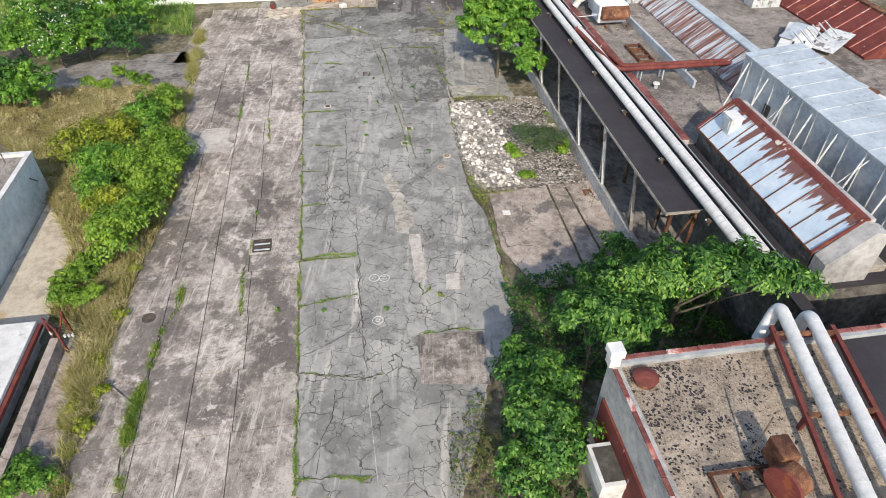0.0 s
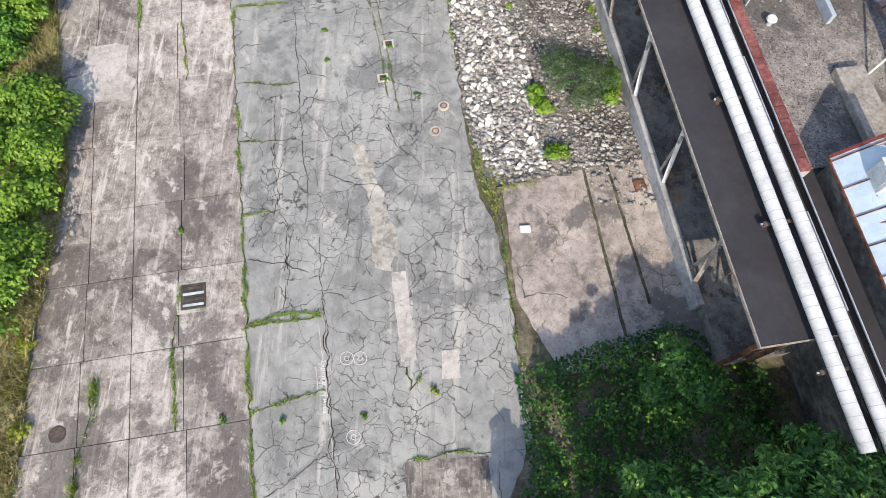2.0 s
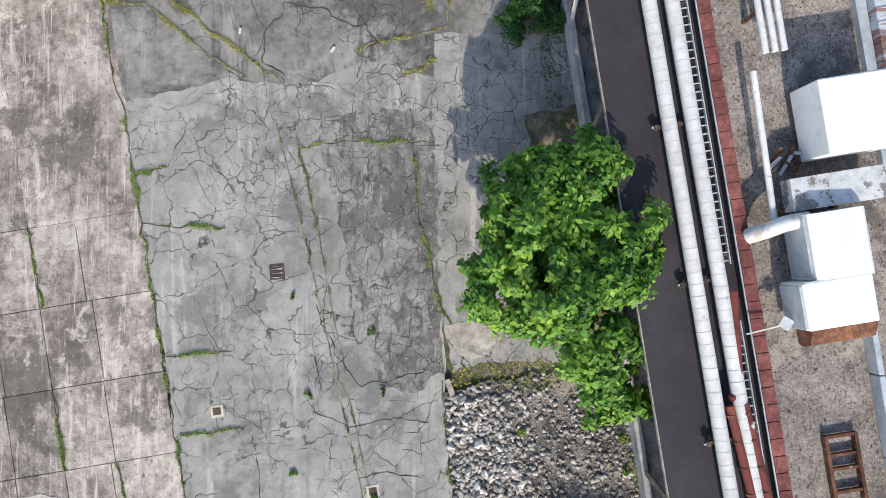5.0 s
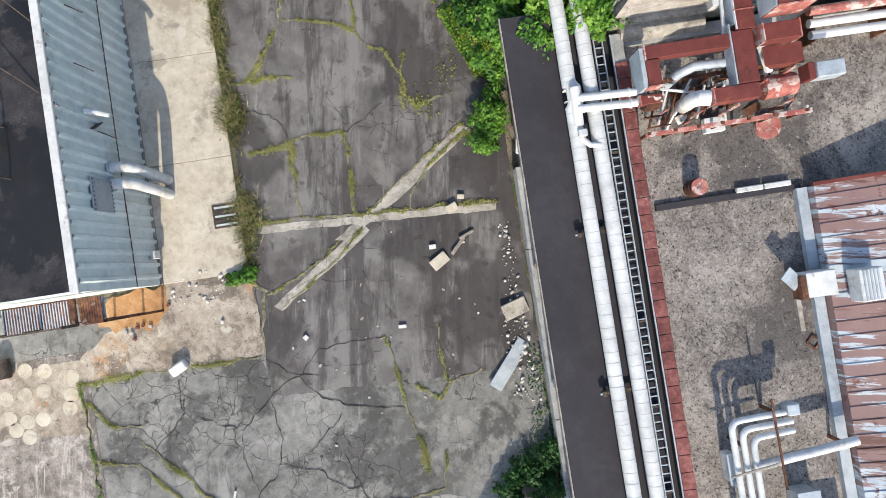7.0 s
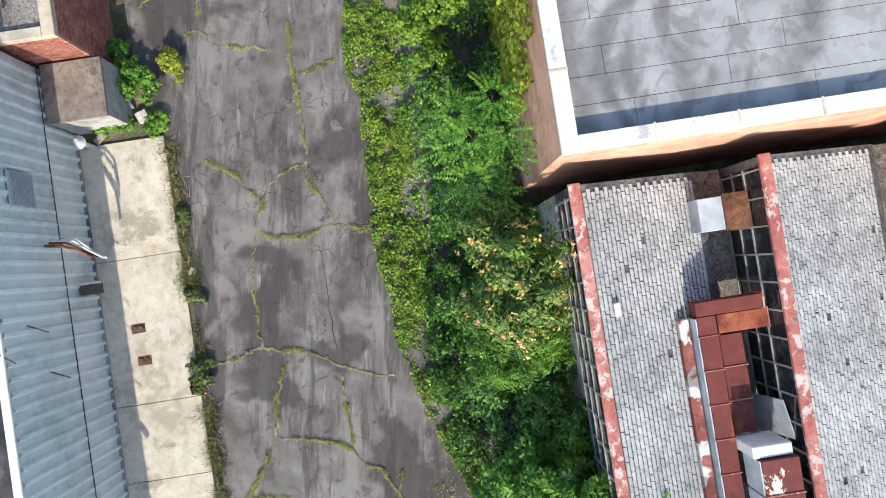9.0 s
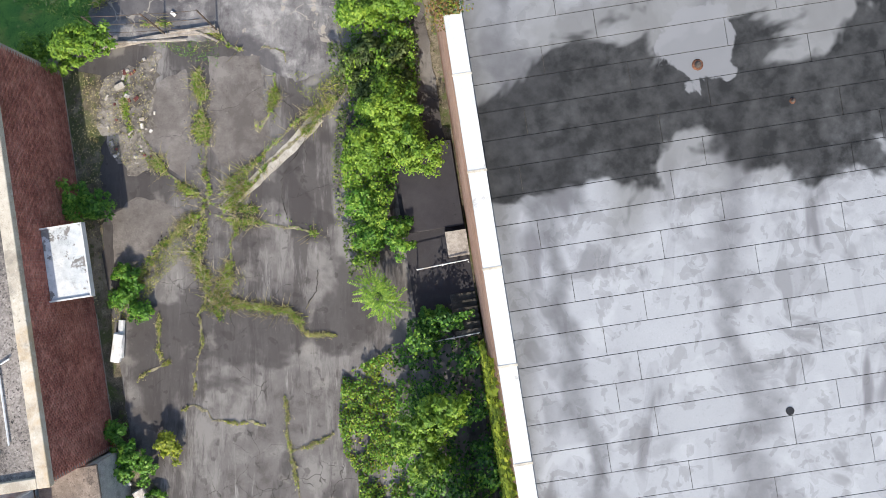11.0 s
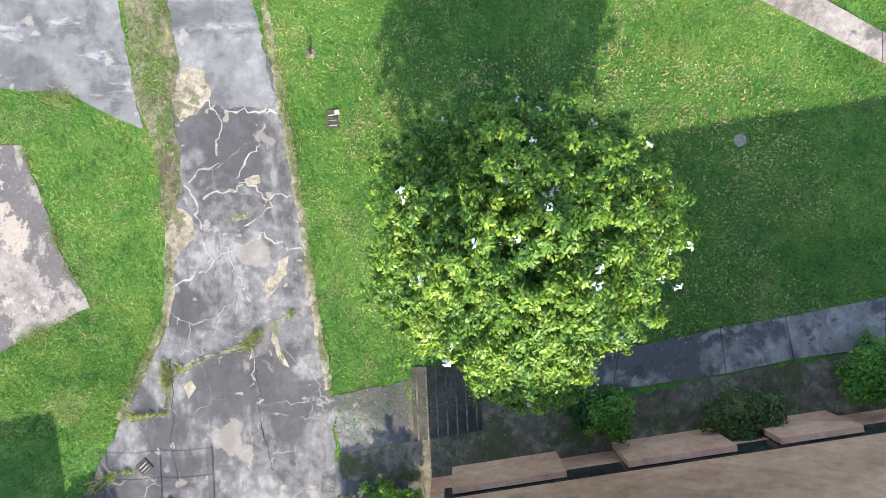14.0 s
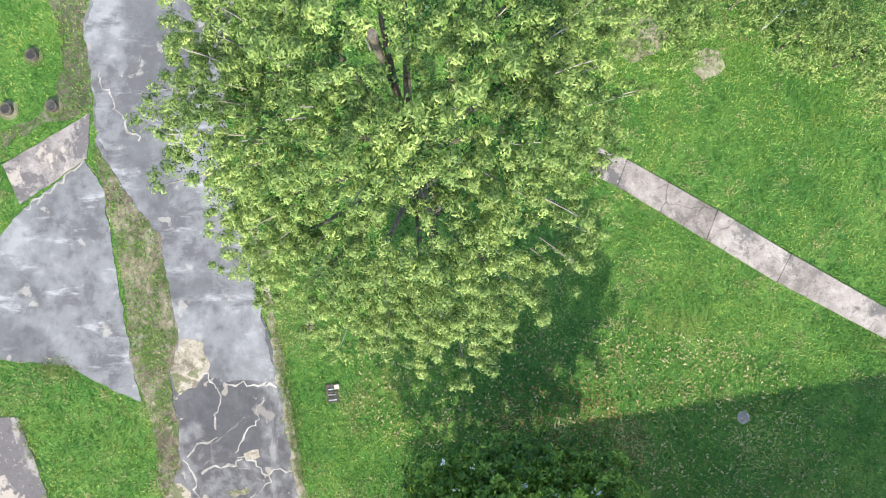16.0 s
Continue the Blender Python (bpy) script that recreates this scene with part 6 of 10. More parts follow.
part("scroll", tubed([(23.3, 75.2, 5.95), (24.4, 75.25, 5.95)], 0.38, 18), coping_worn, big, "pinkish flaking drum")
duct_box(big, "stub", 24.4, 24.62, 75.1, 75.65, 6.3, 6.9, red_steel)
part("outlet_box", boxed(24.63, 25.55, 75.1, 75.62, 6.4, 7.0, 0.03), galvan, big, "pale blue-grey outlet box")
part("post", boxed(24.5, 24.58, 74.3, 74.38, 4.95, 6.3), steel_white, big)
part("lid_disc", tubed([(23.8, 74.05, 4.97), (23.8, 74.05, 5.1)], 0.46, 20), coping_worn, big, "round rust-streaked lid lying on the roof")
rk = thing("pipe_rack", "rusty steel rack below the red ducts", "rack")
for u in (19.2, 20.1, 20.9, 21.7, 22.6, 23.5, 24.6):
    part("post", boxed(u - 0.05, u + 0.05, 74.2, 74.3, 4.95, 6.2), rusty, rk)
    part("post", boxed(u - 0.05, u + 0.05, 75.9, 76.0, 4.95, 6.2), rusty, rk)
part("rail", boxed(19.1, 24.8, 74.15, 74.3, 6.0, 6.12), coping_worn, rk)
part("rail", boxed(19.1, 24.8, 75.88, 76.0, 6.0, 6.12), rusty, rk)
part("rail", barred((19.3, 75.8, 6.2), (22.2, 75.0, 6.3), 0.07), steel_white, rk)
part("brace", barred((20.1, 74.25, 5.0), (20.9, 75.9, 6.1), 0.06), steel_white, rk)
for k in range(9):
    part("small_pipe", tubed([(19.5 + 0.33 * k, 74.5 + 0.13 * (k % 4), 5.3 + 0.1 * (k % 3)), (19.9 + 0.33 * k, 75.7, 5.5 + 0.12 * (k % 4))], 0.045, 6), steel_white if k % 2 else rusty, rk)
for k in range(34):
    a = Vector((19.3 + 5.3 * rng.random(), 74.3 + 1.6 * rng.random(), 5.1 + 0.95 * rng.random()))
    d = Vector(((1, 0, 0.15), (0, 1, 0.1), (0.2, 0.1, 1), (0.7, 0.7, 0))[k % 4]) * (0.35 + 0.7 * rng.random())
    b = a + d
    b.z = min(b.z, 6.6)
    part("small_pipe", tubed([tuple(a), tuple((a + b) / 2 + Vector((0, 0, 0.03))), tuple(b)], 0.025 + 0.035 * rng.random(), 6), (rusty, steel_white, coping_worn, iron)[k % 4], rk)
for k in range(8):
    a = Vector((19.6 + 4.6 * rng.random(), 74.4 + 1.3 * rng.random(), 4.97))
    part("scrap_plate", barred(tuple(a), tuple(a + Vector((0.3 + 0.3 * rng.random(), 0.25 * rng.random(), 0.12))), 0.3, 0.02), (rusty, steel_white, iron)[k % 3], rk)
part("tank", tubed([(20.6, 75.3, 5.35), (21.6, 75.4, 5.35)], 0.3, 14), rusty, rk)
cross = thing("branch_pipes", "two white branch pipes from the run to the roof", "pipe")
for v in (75.35, 75.72):
    part("pipe_length", tubed([(16.95, v + 0.1, 6.1), (19.3, v, 6.1)], 0.14, 12), pipe_wrap, cross, smooth=True)
    part("collar", tubed([(18.7, v + 0.02, 6.1), (18.78, v + 0.02, 6.1)], 0.17, 12), steel_white, cross)
part("riser", tubed([(16.95, 74.9, 5.95), (16.95, 76.2, 6.1)], 0.18, 12), pipe_wrap, cross, smooth=True)
part("valve", boxed(16.85, 17.15, 74.5, 74.75, 5.85, 6.2, 0.03), steel_white, cross)
part("loop", tubed([(16.95, 74.5, 6.0), (17.2, 74.2, 6.05), (17.6, 74.15, 5.95)], 0.1, 10), pipe_wrap, cross, smooth=True)
east = thing("wall_pipes", "white and pink pipes along the north parapet", "pipe")
for v, z, mat, r in ((77.15, 6.0, pipe_wrap, 0.15), (76.75, 6.0, pipe_wrap, 0.15), (77.55, 6.1, coping_worn, 0.16)):
    part("pipe_length", tubed([(25.2, v, z), (34, v - 0.1, z)], r, 10), mat, east, smooth=True)
for u in (25.4, 28.0, 31.0):
    part("stand", boxed(u, u + 0.1, 76.6, 77.7, 4.95, 5.84), rusty, east)
tank = thing("parapet_tank", "long weathered white tank behind the parapet", "tank")
part("shell", tubed([(19.0, 78.05, 5.2), (19.2, 78.05, 5.2), (22.0, 78.05, 5.2)], 0.34, 16), lime, tank, smooth=True)
box_hood = thing("hood_box", "rust and grey hood box at the hall's valley", "vent")
part("body", boxed(22.9, 24.5, 88.6, 89.7, 6.0, 6.9, 0.02), galvan, box_hood)
part("lid", boxed(23.7, 24.55, 88.55, 89.75, 6.901, 6.96), rusty, box_hood)
valve = thing("roof_bracket", "small white bracket on the tiled slope", "bracket")
part("plate", boxed(19.52, 19.72, 86.42, 86.86, 7.40, 7.56, 0.02), parapet_white, valve)

# red coping tiles along the plant's parapet
bm = boxed(-0.22, 0.22, -0.29, 0.29, -0.05, 0.05, 0.015)
bmesh.ops.translate(bm, verts=[v for v in bm.verts if v.co.x < 0 and v.co.z > 0], vec=(0, 0, -0.04))
cop = bpy.data.meshes.new("coping_tile")
bm.to_mesh(cop)
bm.free()
for i in range(80):
    v = 29.3 + 0.6 * i
    meshed("coping_tile", cop, coping_mat, plant).matrix_basis = pose(18.89 + 0.01 * math.sin(i * 2.1), v, 5.435 + 0.006 * math.sin(i * 5.3), 0, 0, 1.2 * math.sin(i * 3.7))

# ---- fittings of the metal shed ----
for k, v in enumerate((76.35, 75.72)):
    p = thing("wall_pipe", "fat white duct curving out of the shed wall", "duct", group="wall ducts")
    part("duct_length", tubed([(-0.45, v + 0.2, 3.1), (-0.2, v + 0.2, 3.1), (0.05, v + 0.19, 3.0), (0.27, v + 0.16, 2.75), (0.38, v + 0.1, 2.3), (0.42, v + 0.05, 0.9), (0.44, v, 0.04)], 0.22, 14), steel_white, p, smooth=True)
    part("collar", tubed([(-0.46, v + 0.2, 3.1), (-0.36, v + 0.2, 3.1)], 0.29, 14), galvan, p)
lv = thing("wall_louvre", "grey bolted cover panel on the shed wall", "vent")
part("plate", boxed(-0.42, -0.34, 74.75, 76.0, 3.35, 4.75, 0.02), lead_grey, lv)
part("panel", boxed(-0.338, -0.32, 74.87, 75.88, 3.47, 4.63), lead_grey, lv, "flat bolted cover panel")
for z in (3.40, 4.70):
    for k in range(8):
        part("bolt", boxed(-0.339, -0.31, 74.8 + 0.157 * k, 74.84 + 0.157 * k, z - 0.02, z + 0.02), iron, lv)
lv2 = thing("wall_louvre", "grey louvred panel near the shed's end", "vent")
part("plate", boxed(-0.42, -0.36, 93.3, 94.6, 3.6, 5.0), galvan, lv2)
for k in range(9):
    part("slat", boxed(-0.358, -0.33, 93.35, 94.55, 3.7 + 0.135 * k, 3.76 + 0.135 * k), lead_grey, lv2)
for v, z in ((77.9, 3.6), (80.2, 4.6), (82.3, 4.8), (87.2, 4.0), (89.0, 4.9)):
    rod = thing("wall_rod", "thin dark rod sticking out of the shed wall", "rod", group="wall rods")
    part("rod", barred((-0.45, v, z), (0.15, v - 0.35, z - 0.2), 0.04), iron, rod)
spout = thing("wall_spout", "broken white duct stub beside a torn hole in the wall", "duct")
part("stub", tubed([(-0.45, 78.45, 4.4), (-0.05, 78.4, 4.2), (0.2, 78.35, 3.9)], 0.12, 10, 0.1), steel_white, spout)
part("hole", barred((-0.40, 77.9, 4.0), (-0.40, 78.25, 3.4), 0.22, 0.03), dark_void, spout, "torn dark hole")
jb = thing("junction_box", "white box low on the shed wall", "box")
part("body", boxed(-0.42, -0.2, 73.0, 73.35, 0.4, 0.9, 0.02), parapet_white, jb)
wp = thing("outlet_pipes", "bent rusty and white pipes leaving the shed wall", "pipe")
for k, (z, mat) in enumerate(((3.3, rusty), (3.0, rusty), (2.5, steel_white), (2.3, steel_white))):
    part("pipe", tubed([(-0.45, 91.9 + 0.12 * k, z), (0.2, 91.8 + 0.12 * k, z), (0.6, 91.6, z - 0.3), (0.75, 91.3, z - 1.0)], 0.05, 8), mat, wp)
hood_b = thing("wall_hood", "black and white exhaust hood on the shed wall", "vent")
part("hood", boxed(-0.42, 0.25, 89.9, 90.3, 0.9, 1.5, 0.02), iron, hood_b)
part("rim", boxed(-0.42, 0.28, 90.301, 90.4, 1.1, 1.55), parapet_white, hood_b)
fe = thing("fire_escape", "rusty steel stair landing on the shed's end wall", "stair")
part("landing", boxed(-4.0, -1.4, 70.75, 71.75, 4.9, 4.96), rusty, fe)
for k in range(24):
    part("grating_bar", boxed(-4.0 + 0.1 * k, -3.96 + 0.1 * k, 70.8, 71.7, 4.961, 4.99), galvan, fe)
for u in (-4.0, -2.7, -1.45):
    part("post", boxed(u - 0.05, u + 0.05, 70.75, 70.85, -0.1, 5.9), iron, fe)
part("rail", boxed(-4.0, -1.4, 70.76, 70.82, 5.85, 5.91), iron, fe)
for k in range(16):
    part("tread", boxed(-1.3 + 0.0 * k, -0.55, 70.9 - 0.0, 71.7, 4.6 - 0.28 * k, 4.64 - 0.28 * k) if k < 1 else boxed(-2.6, -1.5, 71.75 + 0.27 * k, 71.98 + 0.27 * k, 4.95 + 0.2 * k, 4.99 + 0.2 * k) if k < 7 else boxed(-1.3 + 0.09 * (k - 7), -1.22 + 0.09 * (k - 7), 70.8, 71.7, 4.9, 4.95), galvan if k < 7 else rusty, fe)
part("brace", barred((-1.45, 70.8, 4.8), (-0.6, 70.8, 2.6), 0.08), rusty, fe)
part("brace", barred((-0.6, 70.8, 4.8), (-1.45, 70.8, 2.6), 0.08), rusty, fe)
part("frame_bar", boxed(-0.65, -0.55, 70.75, 70.85, -0.1, 4.9), rusty, fe)
part("frame_bar", boxed(-1.4, -0.55, 70.75, 70.85, 4.78, 4.88), rusty, fe)
for a, b in (((-3.4, 74.5), (-3.4, 92)), ((-2.2, 76), (-2.2, 83))):
    rail = thing("roof_rail", "thin white pipe rail on the wet roof", "rail", group="roof rails")
    part("bar", barred((*a, 6.75), (*b, 6.75), 0.05), steel_white, rail)
    for k in range(5):
        v = a[1] + (b[1] - a[1]) * k / 4
        part("post", boxed(a[0] - 0.03, a[0] + 0.03, v - 0.03, v + 0.03, 6.2, 6.74), iron, rail)
for a, b in (((-2.0, 82.5), (-0.3, 80.6)), ((-2.2, 80.0), (-0.3, 78.2)), ((-1.2, 89), (-0.2, 87.8))):
    rod = thing("stay_rod", "thin steel stay from the roof over its edge", "rod", group="stay rods")
    part("rod", barred((*a, 6.9), (*b, 6.1), 0.035), iron, rod)
vent = thing("roof_vent", "small white vent on the wet roof", "vent")
part("stack", tubed([(-2.6, 77.2, 6.2), (-2.6, 77.2, 6.6)], 0.12, 10), parapet_white, vent)
part("cap", tubed([(-2.6, 77.2, 6.601), (-2.6, 77.2, 6.72)], 0.22, 12, 0.1), parapet_white, vent)

# annex between shed and brick building
annex = thing("annex", "small flat-roofed annex beside the brick wall", "building")
part("wall", boxed(-0.36, 2.05, 96.9, 99.3, -0.1, 2.1), block_wall, annex)
part("roof", boxed(-0.36, 2.1, 96.85, 99.28, 2.101, 2.22, 0.02), rust_roof, annex)
fanb = thing("roof_fan", "white spun roof fan beside the annex", "vent")
part("cap", tubed([(0.3, 96.2, 1.3), (0.3, 96.2, 1.4), (0.3, 96.2, 1.55)], 0.3, 14, 0.12), parapet_white, fanb)
part("stack", tubed([(0.3, 96.2, -0.1), (0.3, 96.2, 1.299)], 0.12, 10), galvan, fanb)
# awning and roof clutter of the brick building
aw = thing("awning", "flaking white sheet awning on the brick wall", "awning")
part("sheet", boxed(1.7, 3.3, 106.0, 108.8, 2.85, 2.95, 0.01), coping_white, aw)
for a in ((1.7, 3.32, 105.94, 105.999), (1.7, 3.32, 108.801, 108.86), (3.301, 3.36, 105.94, 108.86)):
    part("rim", boxed(*a, 2.75, 3.02), steel_white, aw)
for v in (106.1, 108.7):
    part("bracket", barred((1.69, v, 2.0), (3.2, v, 2.82), 0.05), iron, aw)
for k in range(6):
    rl = thing("conduit_run", "white conduit on the brick building's roof", "conduit", group="roof conduits")
    part("pipe", tubed([(-1.8 + 0.45 * k, 100.2 + 0.4 * (k % 3), 4.5), (-1.8 + 0.45 * k, 103.4 + 0.5 * (k % 2), 4.5), (-1.1 + 0.4 * k, 103.6 + 0.5 * (k % 2), 4.5)], 0.035, 6), steel_white if k % 2 else iron, rl)
drip = thing("gutter_pipe", "white downpipe along the brick wall's base", "pipe")
part("pipe", tubed([(2.55, 103.2, 0.12), (2.85, 104.8, 0.12)], 0.14, 8), steel_white, drip)

# bricks of the two walls that are seen
bw, bh, bl = 0.012, 0.066, 0.205
V, F = [], []
for axis, base, start, length, rows in (("e", 1.68, 99.42, 16.5, 56), ("s", 99.4, -4.0, 5.66, 56)):
    for r in range(rows):
        z = 0.02 + r * 0.0765
        for c in range(int(length / 0.2155)):
            a = start + c * 0.2155 + (0.108 if r % 2 else 0)
            d = bw * (0.6 + 0.6 * rng.random())
            k = len(V)
            if axis == "e":
                q = [(base + 0.002, a, z), (base + 0.002, a + bl, z), (base + 0.002, a + bl, z + bh), (base + 0.002, a, z + bh)]
                o = [(x + d, y, zz) for x, y, zz in q]
            else:
                q = [(a, base - 0.002, z), (a + bl, base - 0.002, z), (a + bl, base - 0.002, z + bh), (a, base - 0.002, z + bh)]
                o = [(x, y - d, zz) for x, y, zz in q]
            V += q + o
            F += [(k + 4, k + 5, k + 6, k + 7), (k, k + 1, k + 5, k + 4), (k + 1, k + 2, k + 6, k + 5), (k + 2, k + 3, k + 7, k + 6), (k + 3, k, k + 4, k + 7)]
tagged(quick("bricks", V, F, brick_mat, brick_house), kind="stuff")

# ---- saw-tooth hall: tiles, end walls ----
tw, tl = 0.168, 0.236
bm = bmesh.new()
ring = [(-0.07, 0.0), (-0.046, 0.036), (0.0, 0.046), (0.046, 0.032), (0.07, 0.0)]
a = [bm.verts.new((x, -0.113, z + 0.02)) for x, z in ring]
b = [bm.verts.new((x, 0.108, z)) for x, z in ring]
for k in range(4):
    bm.faces.new((a[k], a[k + 1], b[k + 1], b[k]))
bm.faces.new(a)
tile_me = bpy.data.meshes.new("roof_tile")
bm.to_mesh(tile_me)
bm.free()
tv = np.array([v.co[:] for v in tile_me.vertices])
quads = np.array([list(p.vertices) for p in tile_me.polygons if len(p.vertices) == 4])
V, F, made = [], [], 0
for u0, u1, z0, z1 in ((19.02, 23.6, 7.72, 5.75), (24.92, 29.6, 7.95, 5.9)):
    full0 = u0 - 0.27
    s = (z1 - z0) / (u1 - full0)
    ang = math.atan(-s)
    for i in range(int((u1 - u0) / (tw * math.cos(ang))) - 2):
        for j in range(50):
            u, v = u0 + 0.12 + i * tw * math.cos(ang), 78.75 + j * tl + (0.5 * tl if i % 2 else 0.0) + rng.normal(0, 0.008)
            z = z0 + s * (u - full0) + 0.006
            m = Matrix.Translation((u, v, z)) @ Matrix.Rotation(ang + rng.normal(0, 0.02), 4, "Y") @ Matrix.Rotation(rng.normal(0, 0.03), 4, "Z")
            if made < 300 and u0 < 20 and i < 6:
                meshed("roof_tile", tile_me, tile_mat, saw).matrix_basis = m
                made += 1
            elif rng.random() > 0.004:
                k = len(V) * len(tv)
                V.append(np.array([(m @ Vector(q))[:] for q in tv]))
                F.append(quads + k)
tagged(quick("roof_tiles", np.concatenate(V), np.concatenate(F), tile_mat, saw), kind="stuff")
part("end_wall", boxed(18.73, 24.0, 78.2, 78.39, 5.0, 5.75), lime, saw, "whitewashed end wall")
bm = bmesh.new()
for u0, u1, z0, z1 in ((18.75, 23.6, 7.70, 5.75), (24.65, 29.6, 7.93, 5.9)):
    pro = [bm.verts.new((u, 78.37, z)) for u, z in ((u0, 5.6), (u1, 5.6), (u1, z1), (u0, z0))]
    bm.faces.new(pro)
part("gable_face", bm, plaster, saw, "pale plastered gable")
part("end_trim", barred((18.7, 78.33, 7.74), (23.6, 78.33, 5.78), 0.14), lime, saw)
part("end_trim", barred((24.6, 78.33, 7.97), (29.6, 78.33, 5.93), 0.14), lime, saw)
part("blue_panel", barred((24.2, 82.3, 5.5), (24.5, 82.35, 7.3), 1.3, 0.05), galvan, saw, "pale blue panel leaning on the glazing")

# ---- white block: roof sheets, parapet joints, north side ----
i = 0
v = 91.98
while v < 116.5:
    u = 18.76
    cut = [23.1, 28.3, 33.6, 39.0, 46.0] if i % 2 else [20.6, 25.9, 31.0, 36.2, 41.5, 46.0]
    for c in cut:
        c = c + (0.9 * math.sin(i * 2.7) if c < 46 else 0)
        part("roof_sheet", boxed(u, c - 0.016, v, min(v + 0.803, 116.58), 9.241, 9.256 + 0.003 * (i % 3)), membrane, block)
        u = c
    v += 0.822
    i += 1
bm = boxed(-0.035, 0.035, -0.28, 0.28, 0, 0.012)
joint = bpy.data.meshes.new("parapet_joint")
bm.to_mesh(joint)
bm.free()
for k in range(9):
    meshed("parapet_joint", joint, pale_concrete, block).matrix_basis = pose(18.46, 93.8 + 2.75 * k, 9.701, 0, 0, 90)
    meshed("parapet_joint", joint, pale_concrete, block).matrix_basis = pose(20.9 + 2.4 * k, 91.65, 9.701, 0, 0, 0)
    meshed("parapet_joint", joint, pale_concrete, block).matrix_basis = pose(20.4 + 2.9 * k, 116.88, 9.701, 0, 0, 4)
for u in (23.6, 30.4):
    part("scupper", boxed(u, u + 0.12, 116.6, 116.72, 9.7, 9.712), dark_void, block, "small dark scupper in the parapet")
for u, v, r in ((25.2, 109.65, 0.17), (27.7, 108.2, 0.09), (29.2, 112.4, 0.07)):
    dr = thing("roof_drain", "rusty roof drain with a litter of leaves", "drain", group="roof drains")
    part("bowl", tubed([(u, v, 9.255), (u, v, 9.285)], r, 14, r * 0.8), rusty, dr)
    part("dome", tubed([(u, v, 9.286), (u, v, 9.34)], r * 0.6, 10, r * 0.3), iron, dr)
for u, v in ((23.17, 115.6), (26.2, 99.5)):
    pt = thing("roof_patch", "oval dark patch stuck on the white roof", "patch", group="roof patches")
    part("patch", tubed([(u, v, 9.258), (u, v, 9.27)], 0.12, 12), roof_wet, pt)
for u0, u1 in ((19.25, 23.75), (26.15, 30.4), (32.1, 35.3)):
    led = thing("wall_ledge", "tan stucco ledge projecting from the block's wall", "wall", group="planter walls")
    part("face", boxed(u0, u1, 117.1, 117.34, -0.1, 2.5), stucco, led)
    # no earth here: a near-black fill draws the shadow line behind the ledge
    part("soil", boxed(u0, u1, 117.052, 117.098, -0.1, 2.2), dark_void, led)
part("window_band", boxed(18.9, 45, 117.003, 117.05, 1.6, 2.6), glass_dark, block, "dark low window band")
well = thing("stairwell", "dock stair beside the stucco wall, its depth put into dark colour", "stair")
# floor lies at yard level; black floor and steps paint a pit's shade
part("dark_well_floor", boxed(15.5, 18.2, 101.8, 110.4, -0.1, 0.02), roof_black, well)
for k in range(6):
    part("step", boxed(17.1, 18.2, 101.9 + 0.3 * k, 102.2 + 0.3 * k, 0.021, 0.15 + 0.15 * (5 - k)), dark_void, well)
for v in (101.9, 105.0):
    part("rail", tubed([(15.9, v, 0.9), (18.1, v + 0.1, 0.95)], 0.025, 6), steel_white, well)
    for u in (15.9, 17.0, 18.1):
        part("post", boxed(u - 0.02, u + 0.02, v - 0.02, v + 0.02, 0.02, 0.9), steel_white, well)
part("ramp_side", boxed(17.3, 18.2, 105.3, 106.4, 0.021, 0.7), wood_old, well)
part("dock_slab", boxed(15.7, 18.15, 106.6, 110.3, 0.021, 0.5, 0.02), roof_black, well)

# ---- joints, cracks and what grows in them ----
def crack_mesh(lines, width, z, wander=0.07):
    """Thin uneven strips along polylines."""
    v, f = [], []
    for line in lines:
        pts = rough_line(line, 0.16, wander)
        for i, (x, y) in enumerate(pts):
            (xa, ya), (xb, yb) = pts[max(i - 1, 0)], pts[min(i + 1, len(pts) - 1)]
            d = math.hypot(xb - xa, yb - ya) or 1.0
            nx, ny = -(yb - ya) / d, (xb - xa) / d
            w = width * (0.35 + 0.9 * abs(noise.noise((x * 2.3, y * 2.3, 5.5))) * 2)
            k = len(v)
            v += [(x - nx * w, y - ny * w, z), (x + nx * w, y + ny * w, z)]
            if i:
                f.append((k - 2, k - 1, k + 1, k))
    return v, f


def blades(pts, h, w, lean=0.5):
    """Grass blades, one triangle each, at the points given as x, y, z."""
    n = len(pts)
    a = rng.random(n) * math.tau
    hh = h * (0.5 + rng.random(n))
    dx, dy = np.cos(a) * w / 2, np.sin(a) * w / 2
    b = rng.random(n) * math.tau
    l = hh * lean * rng.random(n) * 1.6
    v = np.empty((n, 3, 3))
    v[:, 0] = pts - np.stack([dx, dy, 0 * dx], 1)
    v[:, 1] = pts + np.stack([dx, dy, 0 * dx], 1)
    v[:, 2] = pts + np.stack([np.cos(b) * l, np.sin(b) * l, hh], 1)
    return v.reshape(-1, 3), np.arange(3 * n).reshape(-1, 3)


def along(lines, per_m, spread, clump=True):
    """Points scattered along polylines, in clumps."""
    out = []
    for line in lines:
        pts = rough_line(line, 0.1, 0.07)
        for x, y in pts:
            thick = 1.0 if not clump else max(0.02, 0.32 + 1.9 * noise.noise((x * 0.8, y * 0.8, 1.5)) + 1.0 * noise.noise((x * 3.1, y * 3.1, 2.5)))
            m = rng.poisson(per_m * 0.1 * thick)
            if m:
                r = rng.normal(0, spread, (m, 2)) * (0.6 + thick)
                out.append(np.column_stack([x + r[:, 0], y + r[:, 1], np.zeros(m)]))
    return np.concatenate(out)


